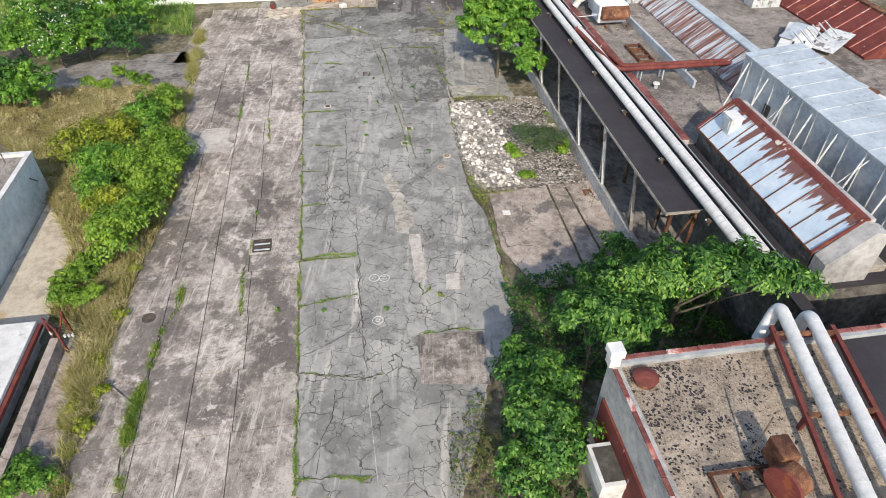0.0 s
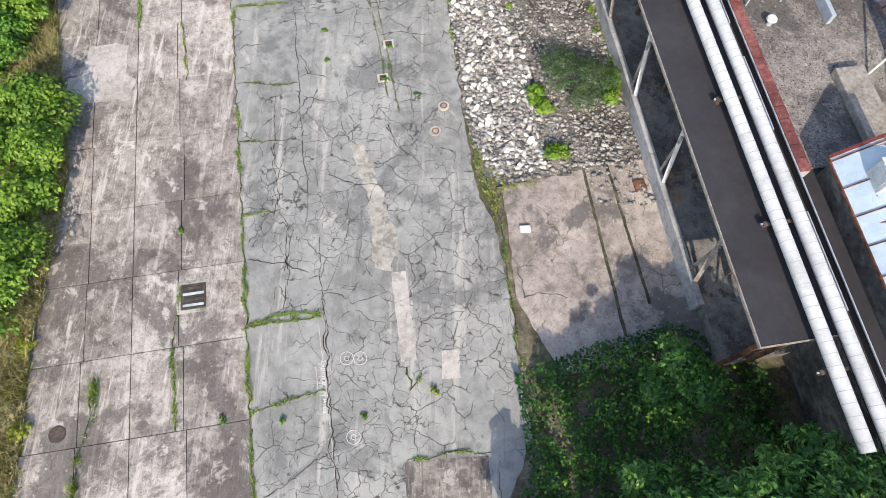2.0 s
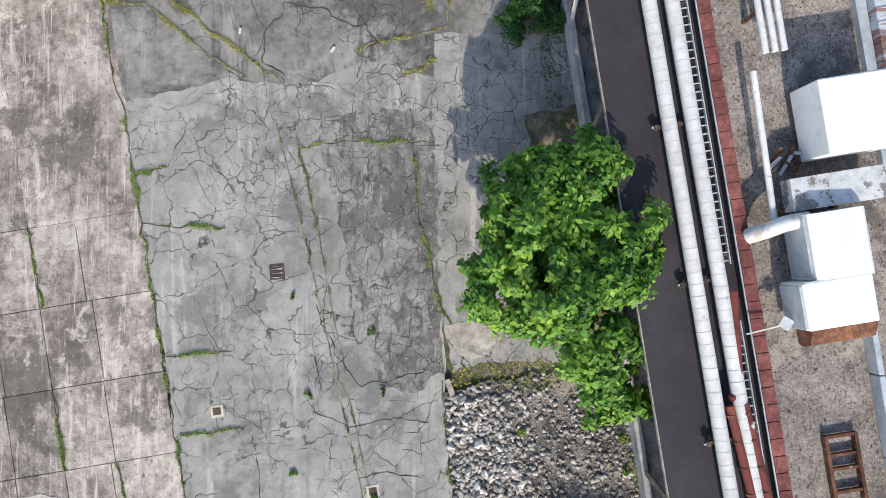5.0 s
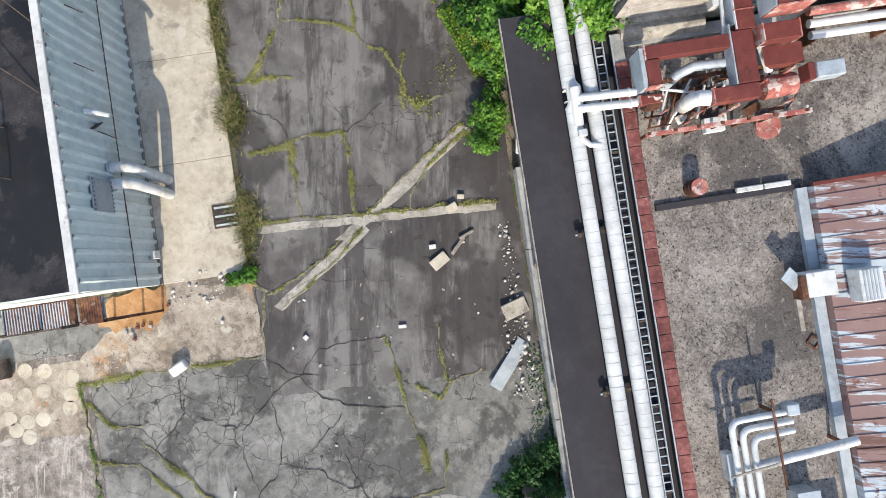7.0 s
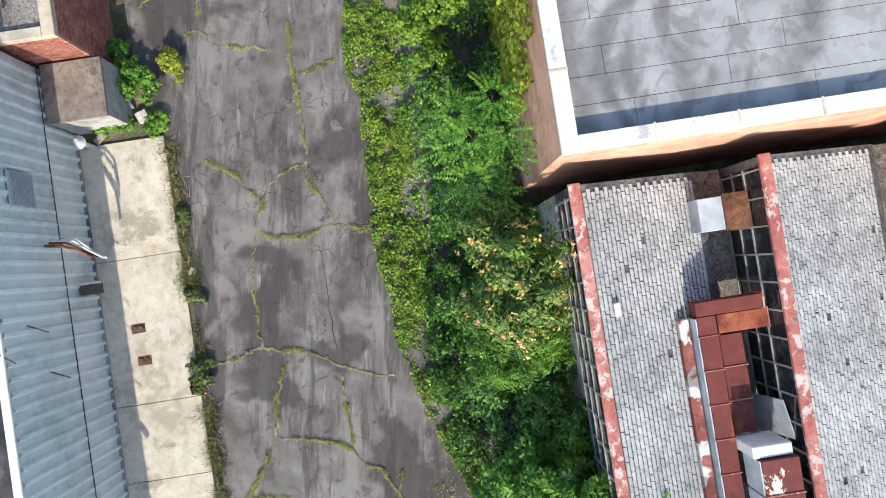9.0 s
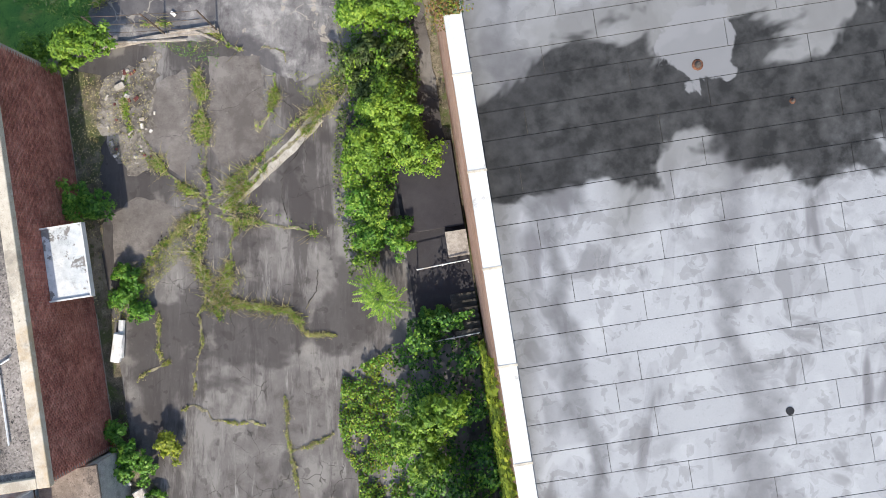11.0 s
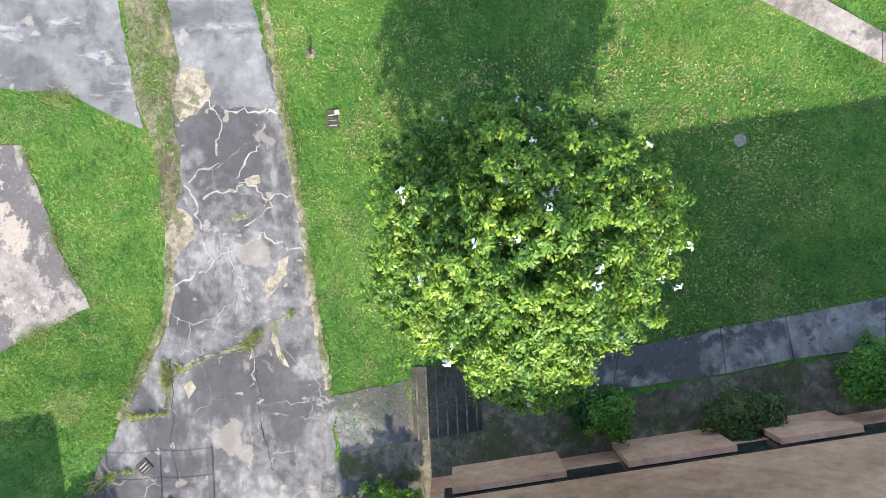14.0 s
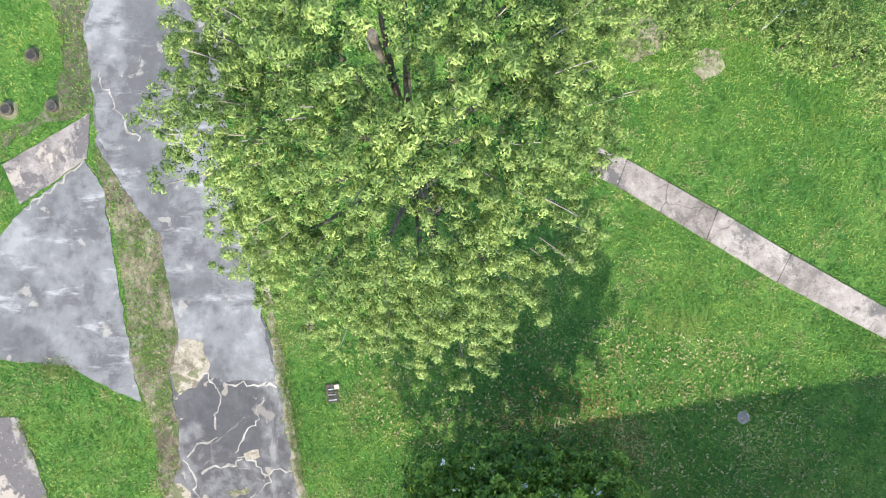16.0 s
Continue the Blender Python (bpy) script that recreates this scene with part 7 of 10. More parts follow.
yard_joints = [
    [(-6.67, 58.19), (-5.44, 53.23), (-4.71, 50.02), (-3.98, 46.58), (-3.01, 42.42), (-2.41, 38.78)], [(-5.93, 58.19), (-4.95, 53.97), (-4.22, 50.01), (-3.49, 46.33), (-2.64, 42.18), (-1.80, 37.81)],
    [(-5.87, 12.49), (-7.22, 20.95), (-9.12, 33.08), (-11.73, 49.37)] + [(-11.18, 45.39), (-12.06, 51.03), (-13.19, 58.21)] + [(-13.69, 59.99), (-14.34, 63.86), (-14.91, 66.66)],
    [(-10.83, 44.50), (-9.48, 44.57), (-8.00, 44.74)], [(-10.08, 39.55), (-9.46, 39.63), (-8.24, 39.43), (-7.01, 39.62)], [(-9.57, 36.12), (-8.23, 36.11), (-6.76, 36.28)], [(-8.95, 32.13), (-7.49, 32.32), (-7.12, 32.51)],
    [(-8.20, 26.74), (-7.23, 27.03), (-6.01, 27.09), (-4.99, 27.33)], [(-12.69, 55.72), (-11.34, 56.09)], [(-12.43, 53.62), (-10.60, 53.49), (-8.88, 53.44)], [(-11.43, 47.84), (-10.09, 48.03), (-8.50, 48.12)],
    [(-7.38, 23.22), (-6.03, 23.72), (-4.60, 24.11)], [(-6.76, 18.85), (-5.23, 18.64), (-3.67, 18.53), (-2.79, 18.74)], [(-8.08, 26.95), (-6.46, 27.38), (-5.04, 27.53)], [(-6.79, 18.81), (-5.11, 18.55), (-3.78, 18.76)], [(-5.82, 13.27), (-4.19, 13.40), (-2.90, 13.41)],
    [(-14.36, 24.36), (-14.12, 22.96), (-14.37, 21.29), (-14.00, 18.23)], [(-14.10, 16.24), (-13.33, 13.00)], [(-16.19, 46.62), (-15.92, 44.63), (-15.67, 43.02)], [(-13.46, 43.39), (-13.03, 41.66), (-12.70, 39.74)], [(-17.33, 53.51), (-17.00, 51.54), (-16.69, 50.07)],
    [(-16.00, 44.79), (-15.69, 43.05)], [(-11.29, 28.85), (-11.21, 25.83), (-10.54, 22.48)], [(1.78, 36.69), (2.11, 34.72), (2.91, 32.76), (3.26, 29.84), (3.61, 26.44)], [(3.29, 29.35), (3.51, 25.85), (4.07, 24.77)], [(-1.08, 21.29), (0.80, 21.64), (2.33, 21.65)],
    [(0.56, 46.80), (0.67, 44.84), (0.90, 42.40)], [(-4.95, 47.81), (-4.66, 46.34)], [(-0.63, 56.68), (-0.47, 54.20), (0.45, 50.00), (0.94, 49.25)], [(-5.56, 56.94), (-3.96, 57.14), (-2.73, 57.18), (0.24, 57.18)], [(-1.18, 25.03), (-0.91, 24.11), (-0.55, 24.77)],
]
north_joints = [
    [(-9.47, 94.52), (-8.81, 94.30), (-8.14, 93.78), (-7.84, 93.25), (-7.17, 92.95), (-7.10, 92.43), (-7.24, 91.69), (-7.46, 90.65), (-7.53, 89.61), (-7.37, 88.28), (-7.22, 87.09), (-7.07, 86.50)], [(-7.10, 92.88), (-6.80, 93.48), (-6.21, 94.07), (-5.18, 94.52)],
    [(-5.18, 94.52), (-5.18, 93.85), (-4.43, 92.88), (-3.92, 91.76)], [(-7.09, 91.32), (-5.76, 91.17), (-5.02, 91.31), (-4.58, 91.69), (-3.69, 91.76), (-2.51, 91.61)], [(-8.90, 85.77), (-7.95, 86.06), (-7.36, 86.39), (-6.77, 86.43), (-5.89, 86.35)],
    [(-5.89, 86.35), (-5.01, 86.20), (-3.83, 85.76), (-2.51, 85.32), (-1.33, 85.24)], [(-5.96, 85.76), (-6.25, 85.03), (-6.40, 83.63)], [(-3.61, 85.32), (-3.56, 84.43), (-3.41, 83.63)],
    [(-6.40, 83.61), (-6.46, 82.58), (-6.83, 81.56), (-7.34, 80.53), (-7.63, 80.10)], [(-6.39, 82.58), (-5.29, 82.51), (-3.97, 82.43), (-3.24, 81.99), (-2.50, 81.48), (-1.77, 81.18), (-1.48, 80.60)], [(-3.39, 83.60), (-3.24, 82.72), (-3.16, 82.14)],
    [(-8.36, 79.73), (-7.19, 79.95), (-5.72, 80.05)], [(-7.68, 76.67), (-6.59, 76.82), (-5.71, 77.25), (-4.69, 77.54), (-3.60, 77.64)], [(-5.93, 77.03), (-5.71, 75.72), (-5.41, 73.84)],
    [(-3.60, 77.61), (-3.37, 76.30), (-3.08, 74.13)], [(-7.30, 73.63), (-5.70, 73.84), (-2.06, 74.12), (0.13, 74.38), (3.05, 74.62)], [(-2.50, 74.12), (-1.33, 75.28), (-0.16, 76.44), (0.86, 77.60), (1.60, 77.96)],
    [(-0.75, 74.27), (-0.67, 74.84), (-0.02, 76.00), (1.01, 77.16), (1.96, 77.74)], [(-1.04, 80.96), (-1.04, 79.50), (-0.45, 78.77), (0.72, 79.20)], [(-1.48, 80.60), (-1.04, 80.23), (-1.01, 78.62)],
    [(-14.96, 66.60), (-11.85, 67.25), (-9.56, 67.50), (-7.02, 67.91)], [(-1.85, 68.73), (-1.35, 67.91), (-1.02, 66.44), (-0.86, 65.62), (-0.20, 64.31), (0.13, 63.01)], [(-0.36, 66.60), (0.70, 66.11), (0.95, 66.77), (2.43, 67.34)],
    [(0.45, 69.23), (0.70, 67.91), (0.95, 66.93)], [(-2.97, 61.22), (-2.24, 61.54), (-1.18, 61.70), (0.79, 62.19), (0.95, 63.82)], [(-14.62, 65.78), (-13.47, 64.96), (-12.32, 64.80), (-12.08, 65.05)],
    [(-13.94, 63.33), (-12.31, 63.25), (-10.99, 62.19), (-9.67, 61.06), (-7.87, 59.94)], [(-12.32, 64.31), (-11.16, 63.33), (-9.52, 62.03), (-7.88, 60.89), (-6.56, 59.94)], [(-1.17, 60.08), (-0.35, 60.32), (0.30, 60.73)],
    [(-6.94, 68.00), (-7.07, 69.22), (-6.96, 70.69), (-7.57, 71.18)], [(-6.96, 70.45), (-4.76, 71.80), (-3.78, 72.91)], [(-6.22, 69.96), (-4.27, 71.68), (-2.80, 73.40)],
]
weed_lines = [
    [(-9.98, 114.69), (-9.81, 113.36), (-9.47, 112.53), (-9.55, 111.37), (-9.63, 110.05), (-9.46, 109.22)], [(-12.40, 112.20), (-11.89, 111.37), (-11.22, 110.37), (-10.38, 109.71), (-9.54, 109.22)], [(-9.46, 109.05), (-10.37, 108.22), (-11.20, 107.39), (-11.87, 106.56), (-12.70, 105.40)],
    [(-9.46, 108.97), (-8.54, 109.72), (-7.21, 111.05), (-5.88, 112.37), (-4.72, 113.28)], [(-8.87, 108.56), (-7.87, 109.72), (-6.55, 111.05), (-5.22, 112.21), (-3.89, 113.70)], [(-9.20, 108.56), (-8.20, 108.23), (-6.87, 108.24), (-5.87, 108.00), (-4.71, 107.75)],
    [(-6.56, 114.69), (-6.47, 113.70), (-6.88, 112.87), (-7.22, 112.21), (-7.38, 112.70)], [(-8.20, 108.15), (-8.45, 106.91), (-8.53, 105.76), (-9.19, 104.93)], [(-9.19, 104.93), (-8.19, 104.60), (-6.86, 104.53), (-5.86, 104.29), (-5.36, 103.96)],
    [(-10.20, 106.90), (-9.70, 106.41), (-9.36, 105.26)], [(-10.78, 123.04), (-9.77, 123.45), (-8.76, 123.86), (-7.59, 124.07)], [(-7.59, 124.36), (-6.92, 124.86), (-5.75, 125.52)], [(-9.32, 116.60), (-8.57, 116.02), (-7.90, 115.77)],
    [(-7.06, 116.02), (-6.23, 115.77), (-6.06, 115.27)], [(-14.79, 117.62), (-13.61, 118.45), (-12.61, 118.78)], [(-13.12, 120.96), (-11.94, 121.12), (-11.10, 121.20)], [(-12.43, 116.94), (-11.08, 117.02)], [(-11.28, 123.46), (-11.19, 121.28)],
    [(-9.99, 100.57), (-9.88, 102.06), (-9.59, 102.81), (-9.89, 104.31), (-9.52, 104.93)], [(-10.48, 100.08), (-9.99, 100.33), (-9.12, 99.70), (-6.90, 99.45)], [(-6.04, 100.56), (-5.92, 98.83), (-5.42, 96.60), (-5.17, 94.88)], [(-5.79, 98.33), (-4.68, 98.70), (-3.95, 99.07)], [(-12.58, 101.33), (-11.11, 102.19)],
    [(-11.62, 104.31), (-11.48, 102.32)], [(-8.66, 105.05), (-7.66, 104.55), (-6.05, 104.42), (-5.43, 103.92), (-5.06, 103.42), (-3.82, 103.29)],
]
thin_lines = [
    [(-4.58, 90.64), (-4.28, 88.57), (-3.83, 86.20)], [(-7.62, 78.56), (-6.74, 78.34), (-6.23, 77.83), (-5.93, 77.32)], [(-3.60, 77.64), (-2.79, 78.19), (-1.92, 78.92)],
    [(-10.70, 66.76), (-10.53, 65.62), (-10.36, 65.37), (-11.34, 64.31), (-11.66, 63.82)], [(-9.95, 65.37), (-8.89, 64.96), (-7.90, 64.72)], [(-7.90, 64.72), (-7.09, 65.62), (-6.27, 66.60), (-5.29, 67.17), (-4.64, 68.24)],
    [(-7.90, 64.64), (-7.81, 63.50), (-7.40, 62.52), (-7.07, 62.03), (-7.55, 60.73)], [(-7.07, 62.03), (-6.25, 63.01), (-6.18, 64.31), (-6.68, 65.95)], [(-6.25, 63.25), (-4.62, 63.01), (-3.63, 62.36), (-2.65, 62.27)],
    [(-4.64, 68.24), (-3.16, 68.57), (-1.85, 68.73)], [(-5.46, 67.01), (-4.63, 66.27), (-3.65, 65.86), (-2.33, 65.70), (-0.86, 65.70)], [(-6.94, 67.83), (-5.95, 67.17), (-4.64, 67.09)],
    [(-3.47, 63.66), (-2.98, 62.68), (-2.24, 61.54)], [(-2.24, 61.54), (-2.81, 61.05), (-3.13, 59.93)], [(-4.95, 63.82), (-4.30, 64.48), (-3.64, 65.46)], [(-7.07, 62.03), (-7.22, 60.73), (-6.24, 60.08)],
    [(-5.22, 111.88), (-5.88, 110.88), (-6.21, 110.06), (-6.21, 109.07), (-5.96, 108.41)], [(-4.62, 106.27), (-4.70, 105.28), (-5.20, 104.46)], [(-7.51, 124.11), (-7.25, 122.43), (-7.08, 120.60), (-6.57, 118.76)], [(-11.03, 123.46), (-10.94, 121.45), (-11.01, 120.11), (-10.67, 118.27)],
    [(-8.09, 38.85), (-7.96, 36.93), (-7.82, 36.18)], [(-7.81, 35.99), (-7.81, 34.88), (-7.37, 33.44), (-7.46, 32.21)], [(-7.66, 44.60), (-7.32, 42.28), (-6.83, 38.66), (-6.52, 36.37), (-5.99, 33.08)], [(-6.99, 41.25), (-6.39, 40.24), (-6.91, 39.94)],
    [(-2.34, 37.13), (-1.79, 36.00), (-0.91, 35.07)], [(-8.45, 29.90), (-6.79, 29.74), (-5.62, 29.32)], [(-6.84, 31.77), (-6.74, 30.24), (-6.52, 29.24), (-6.64, 27.29)], [(-5.30, 31.09), (-5.10, 28.74), (-4.67, 26.66), (-4.36, 23.15)],
    [(-4.89, 17.83), (-4.81, 16.28), (-5.24, 14.85), (-5.16, 13.53)], [(-4.91, 27.50), (-4.15, 22.53), (-3.57, 18.82)], [(-6.78, 19.93), (-5.67, 20.60), (-4.82, 21.29), (-3.92, 21.76)], [(-4.22, 22.48), (-4.28, 21.76), (-3.73, 20.83), (-3.78, 19.93)], [(-11.34, 56.09), (-10.61, 57.70), (-10.24, 58.20)],
    [(-2.50, 50.99), (-1.76, 50.74), (-0.52, 52.47)], [(-4.95, 50.02), (-3.97, 47.80), (-3.00, 46.57), (-1.53, 46.81), (-0.05, 47.29)], [(-3.08, 42.62), (-1.60, 42.86), (-0.37, 42.61)], [(-2.35, 36.95), (-1.86, 35.96), (-0.76, 34.98)], [(-7.01, 41.40), (-6.52, 40.16), (-5.54, 39.91)],
    [(-7.98, 35.74), (-7.49, 34.52), (-7.61, 33.30), (-7.24, 32.32), (-6.51, 31.34), (-6.75, 29.40)], [(-5.04, 34.26), (-3.58, 33.77), (-2.11, 33.76)], [(-5.00, 45.52), (-3.53, 44.77), (-1.56, 45.26), (-0.09, 45.00)], [(3.72, 29.66), (4.03, 28.14), (4.58, 28.44), (6.15, 28.14)],
]
lime_lines = [
    [(-9.83, 134.97), (-8.99, 134.38), (-8.90, 133.54), (-9.06, 132.37)], [(-6.98, 133.86), (-7.22, 132.86), (-7.89, 131.87), (-8.22, 131.37)], [(-8.22, 131.29), (-7.22, 130.87), (-6.72, 130.45), (-7.05, 129.70), (-7.88, 129.29)], [(-10.23, 131.38), (-9.56, 131.71), (-8.98, 132.04)],
    [(-9.73, 130.55), (-8.56, 131.04), (-7.89, 131.12)], [(-6.72, 130.53), (-5.72, 130.61)], [(-10.57, 131.05), (-9.89, 130.38), (-9.72, 129.55), (-9.38, 128.39)], [(-8.73, 134.37), (-7.73, 134.37), (-6.39, 134.19)],
    [(-11.34, 126.52), (-9.85, 127.26), (-8.62, 127.99), (-7.63, 128.60), (-6.89, 128.97), (-5.17, 127.98)], [(-10.83, 123.22), (-9.96, 123.47), (-8.61, 123.96), (-7.62, 124.03), (-7.37, 122.62)], [(-10.11, 129.59), (-9.49, 128.97), (-9.41, 127.74)], [(-14.44, 148.24), (-13.93, 147.23), (-13.29, 145.84), (-12.53, 144.96)],
    [(-17.65, 142.02), (-16.15, 143.00), (-14.91, 144.11)], [(-8.62, 128.48), (-8.12, 127.25), (-7.88, 126.52)],
]
north_joints, weed_lines = north_joints + weed_lines[-7:], weed_lines[:-7]
for name, label, lines, width, mat in (("crack_line", "weedy joints of the cement yard", yard_joints[2:], 0.032, crack_dirt), ("crack_line", "weedy joints of the asphalt yard", north_joints, 0.05, crack_dusty),
                                       ("crack_line", "wide overgrown joints of the asphalt", weed_lines, 0.07, crack_dusty), ("crack_line", "fine dark cracks in the yard", thin_lines, 0.02, crack_dark),
                                       ("crack_line", "pale limy cracks of the drive", lime_lines, 0.045, lime)):
    v, f = crack_mesh(lines, width, 0.0135 if mat is not lime else 0.0105, 0.07 if mat is not lime else 0.16)
    tagged(quick(name, v, f, mat), label, "crack", "", "stuff")
for label, lines, per, spread, h, w, mat in (
        ("green grass growing in the yard's joints", yard_joints[2:], 130, 0.03, 0.10, 0.03, grass_blade), ("straw-coloured grass in the yard's joints", yard_joints[2:], 70, 0.045, 0.10, 0.02, straw), ("olive weeds in the yard's joints", yard_joints, 70, 0.03, 0.08, 0.03, leaf_olive),
        ("yellow-green grass in the asphalt's joints", north_joints, 130, 0.035, 0.08, 0.03, leaf_yellow), ("olive weeds in the asphalt's joints", north_joints, 80, 0.035, 0.08, 0.03, leaf_olive), ("straw in the asphalt's joints", north_joints, 170, 0.045, 0.10, 0.024, straw),
        ("weeds in the wide joints", weed_lines, 170, 0.06, 0.12, 0.034, leaf_yellow), ("dry stalks in the wide joints", weed_lines, 120, 0.1, 0.2, 0.026, straw), ("green weeds in the wide joints", weed_lines, 230, 0.05, 0.14, 0.04, leaf_lime)):
    p = along(lines, per, spread)
    p[:, 2] = h * (0.2 + 0.7 * rng.random(len(p)))
    v, f = leaf_quads(p, unit(np.array([0, -0.3, 1.0]) + rng.normal(0, 0.4, (len(p), 3))), w * (4.2 if mat is straw else 2.6), 0.14 if mat is straw else 0.4)
    tagged(quick("joint_grass", v, f, mat), label, "grass", "", "stuff")

for mat, per, h in ((straw, 90, 0.42), (wood_old, 30, 0.5), (leaf_yellow, 50, 0.25)):
    v, f = blades(along(weed_lines, per, 0.12), h, 0.022, 1.0)
    tagged(quick("weed_stalks", v, f, mat), "dry stalks standing in the wide joints", "grass", "", "stuff")

# weedy margin along the apron, and tufts here and there
edge = [[at(3.3, 72.2), at(3.45, 78), at(3.5, 84), at(3.5, 90), at(3.5, 96)], [(-9.24, 83.43), (-8.72, 80.20), (-8.21, 76.99), (-7.70, 73.54), (-7.44, 71.58)]]
for mat, per, sp, h in ((straw, 260, 0.17, 0.24), (leaf_olive, 190, 0.2, 0.2), (leaf_yellow, 70, 0.17, 0.16), (leaf_rust, 150, 0.2, 0.16), (leaf_deep, 200, 0.2, 0.16), (crack_dusty, 300, 0.22, 0.06)):
    p = along(edge, per * 0.85, sp * 0.85)
    v, f = blades(p, h, 0.03, 1.0)
    tagged(quick("margin_weeds", v, f, mat), "dry weeds along the apron's edge", "grass", "", "stuff")
# sloping strips of pale cement across the asphalt
for k, pts in enumerate(([(-7.30, 73.53), (-2.06, 74.05), (0.86, 74.38), (3.05, 74.52), (3.07, 74.23), (0.86, 74.04), (-2.06, 73.72), (-7.30, 73.19)], [(-3.95, 72.90), (-2.50, 74.20), (-1.04, 75.64), (0.13, 76.73), (1.45, 77.92), (1.96, 77.82), (0.57, 76.44), (-0.75, 75.13), (-1.91, 74.12), (-3.37, 72.90)],
            [(-6.59, 70.08), (-4.27, 72.22), (-2.80, 73.60), (-2.43, 73.35), (-3.90, 71.92), (-6.22, 69.84)], [(-9.04, 108.89), (-7.71, 110.14), (-6.21, 111.55), (-4.89, 113.04), (-4.39, 112.71), (-5.71, 111.30), (-7.21, 109.89), (-8.54, 108.73)])):
    sheet("pavement_stripe", "pale cement trench cover across the asphalt", pts, lime, 0.004 + 0.004 * (k % 2), 0.02, 0.03, "patch")


def wandering(outline, count, longest, turn):
    """Crack lines that wander at random over an outline, some with a branch."""
    lines = []
    for x, y in scatter(outline, 0.6)[:count]:
        a = rng.choice([0.15, math.pi / 2 + 0.15]) + rng.normal(0, 0.5)
        way = [(x, y)]
        for k in range(int(3 + longest * rng.random())):
            a += rng.normal(0, turn)
            way.append((way[-1][0] + 0.45 * math.cos(a), way[-1][1] + 0.45 * math.sin(a)))
            if rng.random() < 0.16:
                b = a + rng.choice([-1.1, 1.1])
                q = way[-1]
                lines.append([q, (q[0] + 0.5 * math.cos(b), q[1] + 0.5 * math.sin(b)), (q[0] + 1.1 * math.cos(b + 0.3), q[1] + 1.1 * math.sin(b + 0.3))])
        lines.append(way)
    return [w for w in lines if all(inside(outline, np.array([q[0]]), np.array([q[1]]))[0] for q in w)]


strip_pts = [at(-3.6, 22), at(6.5, 23), at(9.6, 36), at(10.6, 48), at(14.5, 57), at(14.5, 65), at(-3, 66), at(-3.6, 50)]
for outline, count, longest, turn, width in ((strip_pts, 75, 12, 0.28, 0.007), ([at(4.2, 67), at(13, 67), at(12, 100), at(16, 117), at(4, 117), at(4.2, 97)], 45, 10, 0.3, 0.007)):
    lines = wandering(outline, count, longest, turn)
    v, f = crack_mesh(lines, width, 0.0095)
    tagged(quick("crack_line", v, f, crack_dark), "fine branching cracks in the old yard", "crack", "", "stuff")

# ---- plants ----
def crown_points(blobs, clumps, per, clump_r, low=-0.25):
    """Leaf places in small clumps on and in rounded masses: places and the ways they face."""
    vol = np.array([b[3] * b[4] * b[5] for b in blobs]) ** 0.67
    pick = rng.choice(len(blobs), clumps, p=vol / vol.sum())
    bl = np.array(blobs)[pick]
    d = unit(rng.normal(size=(clumps * 3, 3)))
    d = d[d[:, 2] > low][:clumps]
    bl = bl[:len(d)]
    r = 1.0 - np.abs(rng.normal(0, 0.2, len(d)))
    r *= 0.84 + 0.7 * np.array([noise.noise(Vector(q) * 2.6 + Vector((b[0], b[1], b[2]))) for q, b in zip(d, bl)])
    c = bl[:, :3] + d * bl[:, 3:6] * r[:, None]
    cr = clump_r * (0.6 + 0.8 * rng.random(len(d)))
    dd = unit(rng.normal(size=(len(d) * per, 3)))
    own = np.repeat(np.arange(len(d)), per)
    rad = cr[own] * rng.random(len(own)) ** 0.45
    p = c[own] + dd * rad[:, None] * np.array([1, 1, 0.55])
    nrm = unit(d[own] * 0.45 + dd * np.array([0.5, 0.5, 0.3]) + np.array([0, 0, 0.75]) + rng.normal(0, 0.36, (len(own), 3)))
    return p, nrm


def sprays(p, per):
    """The way from the middle of its clump to each leaf."""
    q = p.reshape(-1, per, 3)
    return unit((q - q.mean(1, keepdims=True)).reshape(-1, 3) + 1e-4)


def limbs(ob, blobs, base_r, top):
    """Branches from the trunk out to the masses of the crown."""
    for b in blobs[:7]:
        k = 0.45 + 0.3 * rng.random()
        a = (0, 0, top * k)
        m = (b[0] * 0.5, b[1] * 0.5, (a[2] + b[2]) / 2 + 0.15)
        part("limb", tubed([a, m, (b[0], b[1], b[2])], base_r * 0.42, 6, base_r * 0.12), bark, ob)


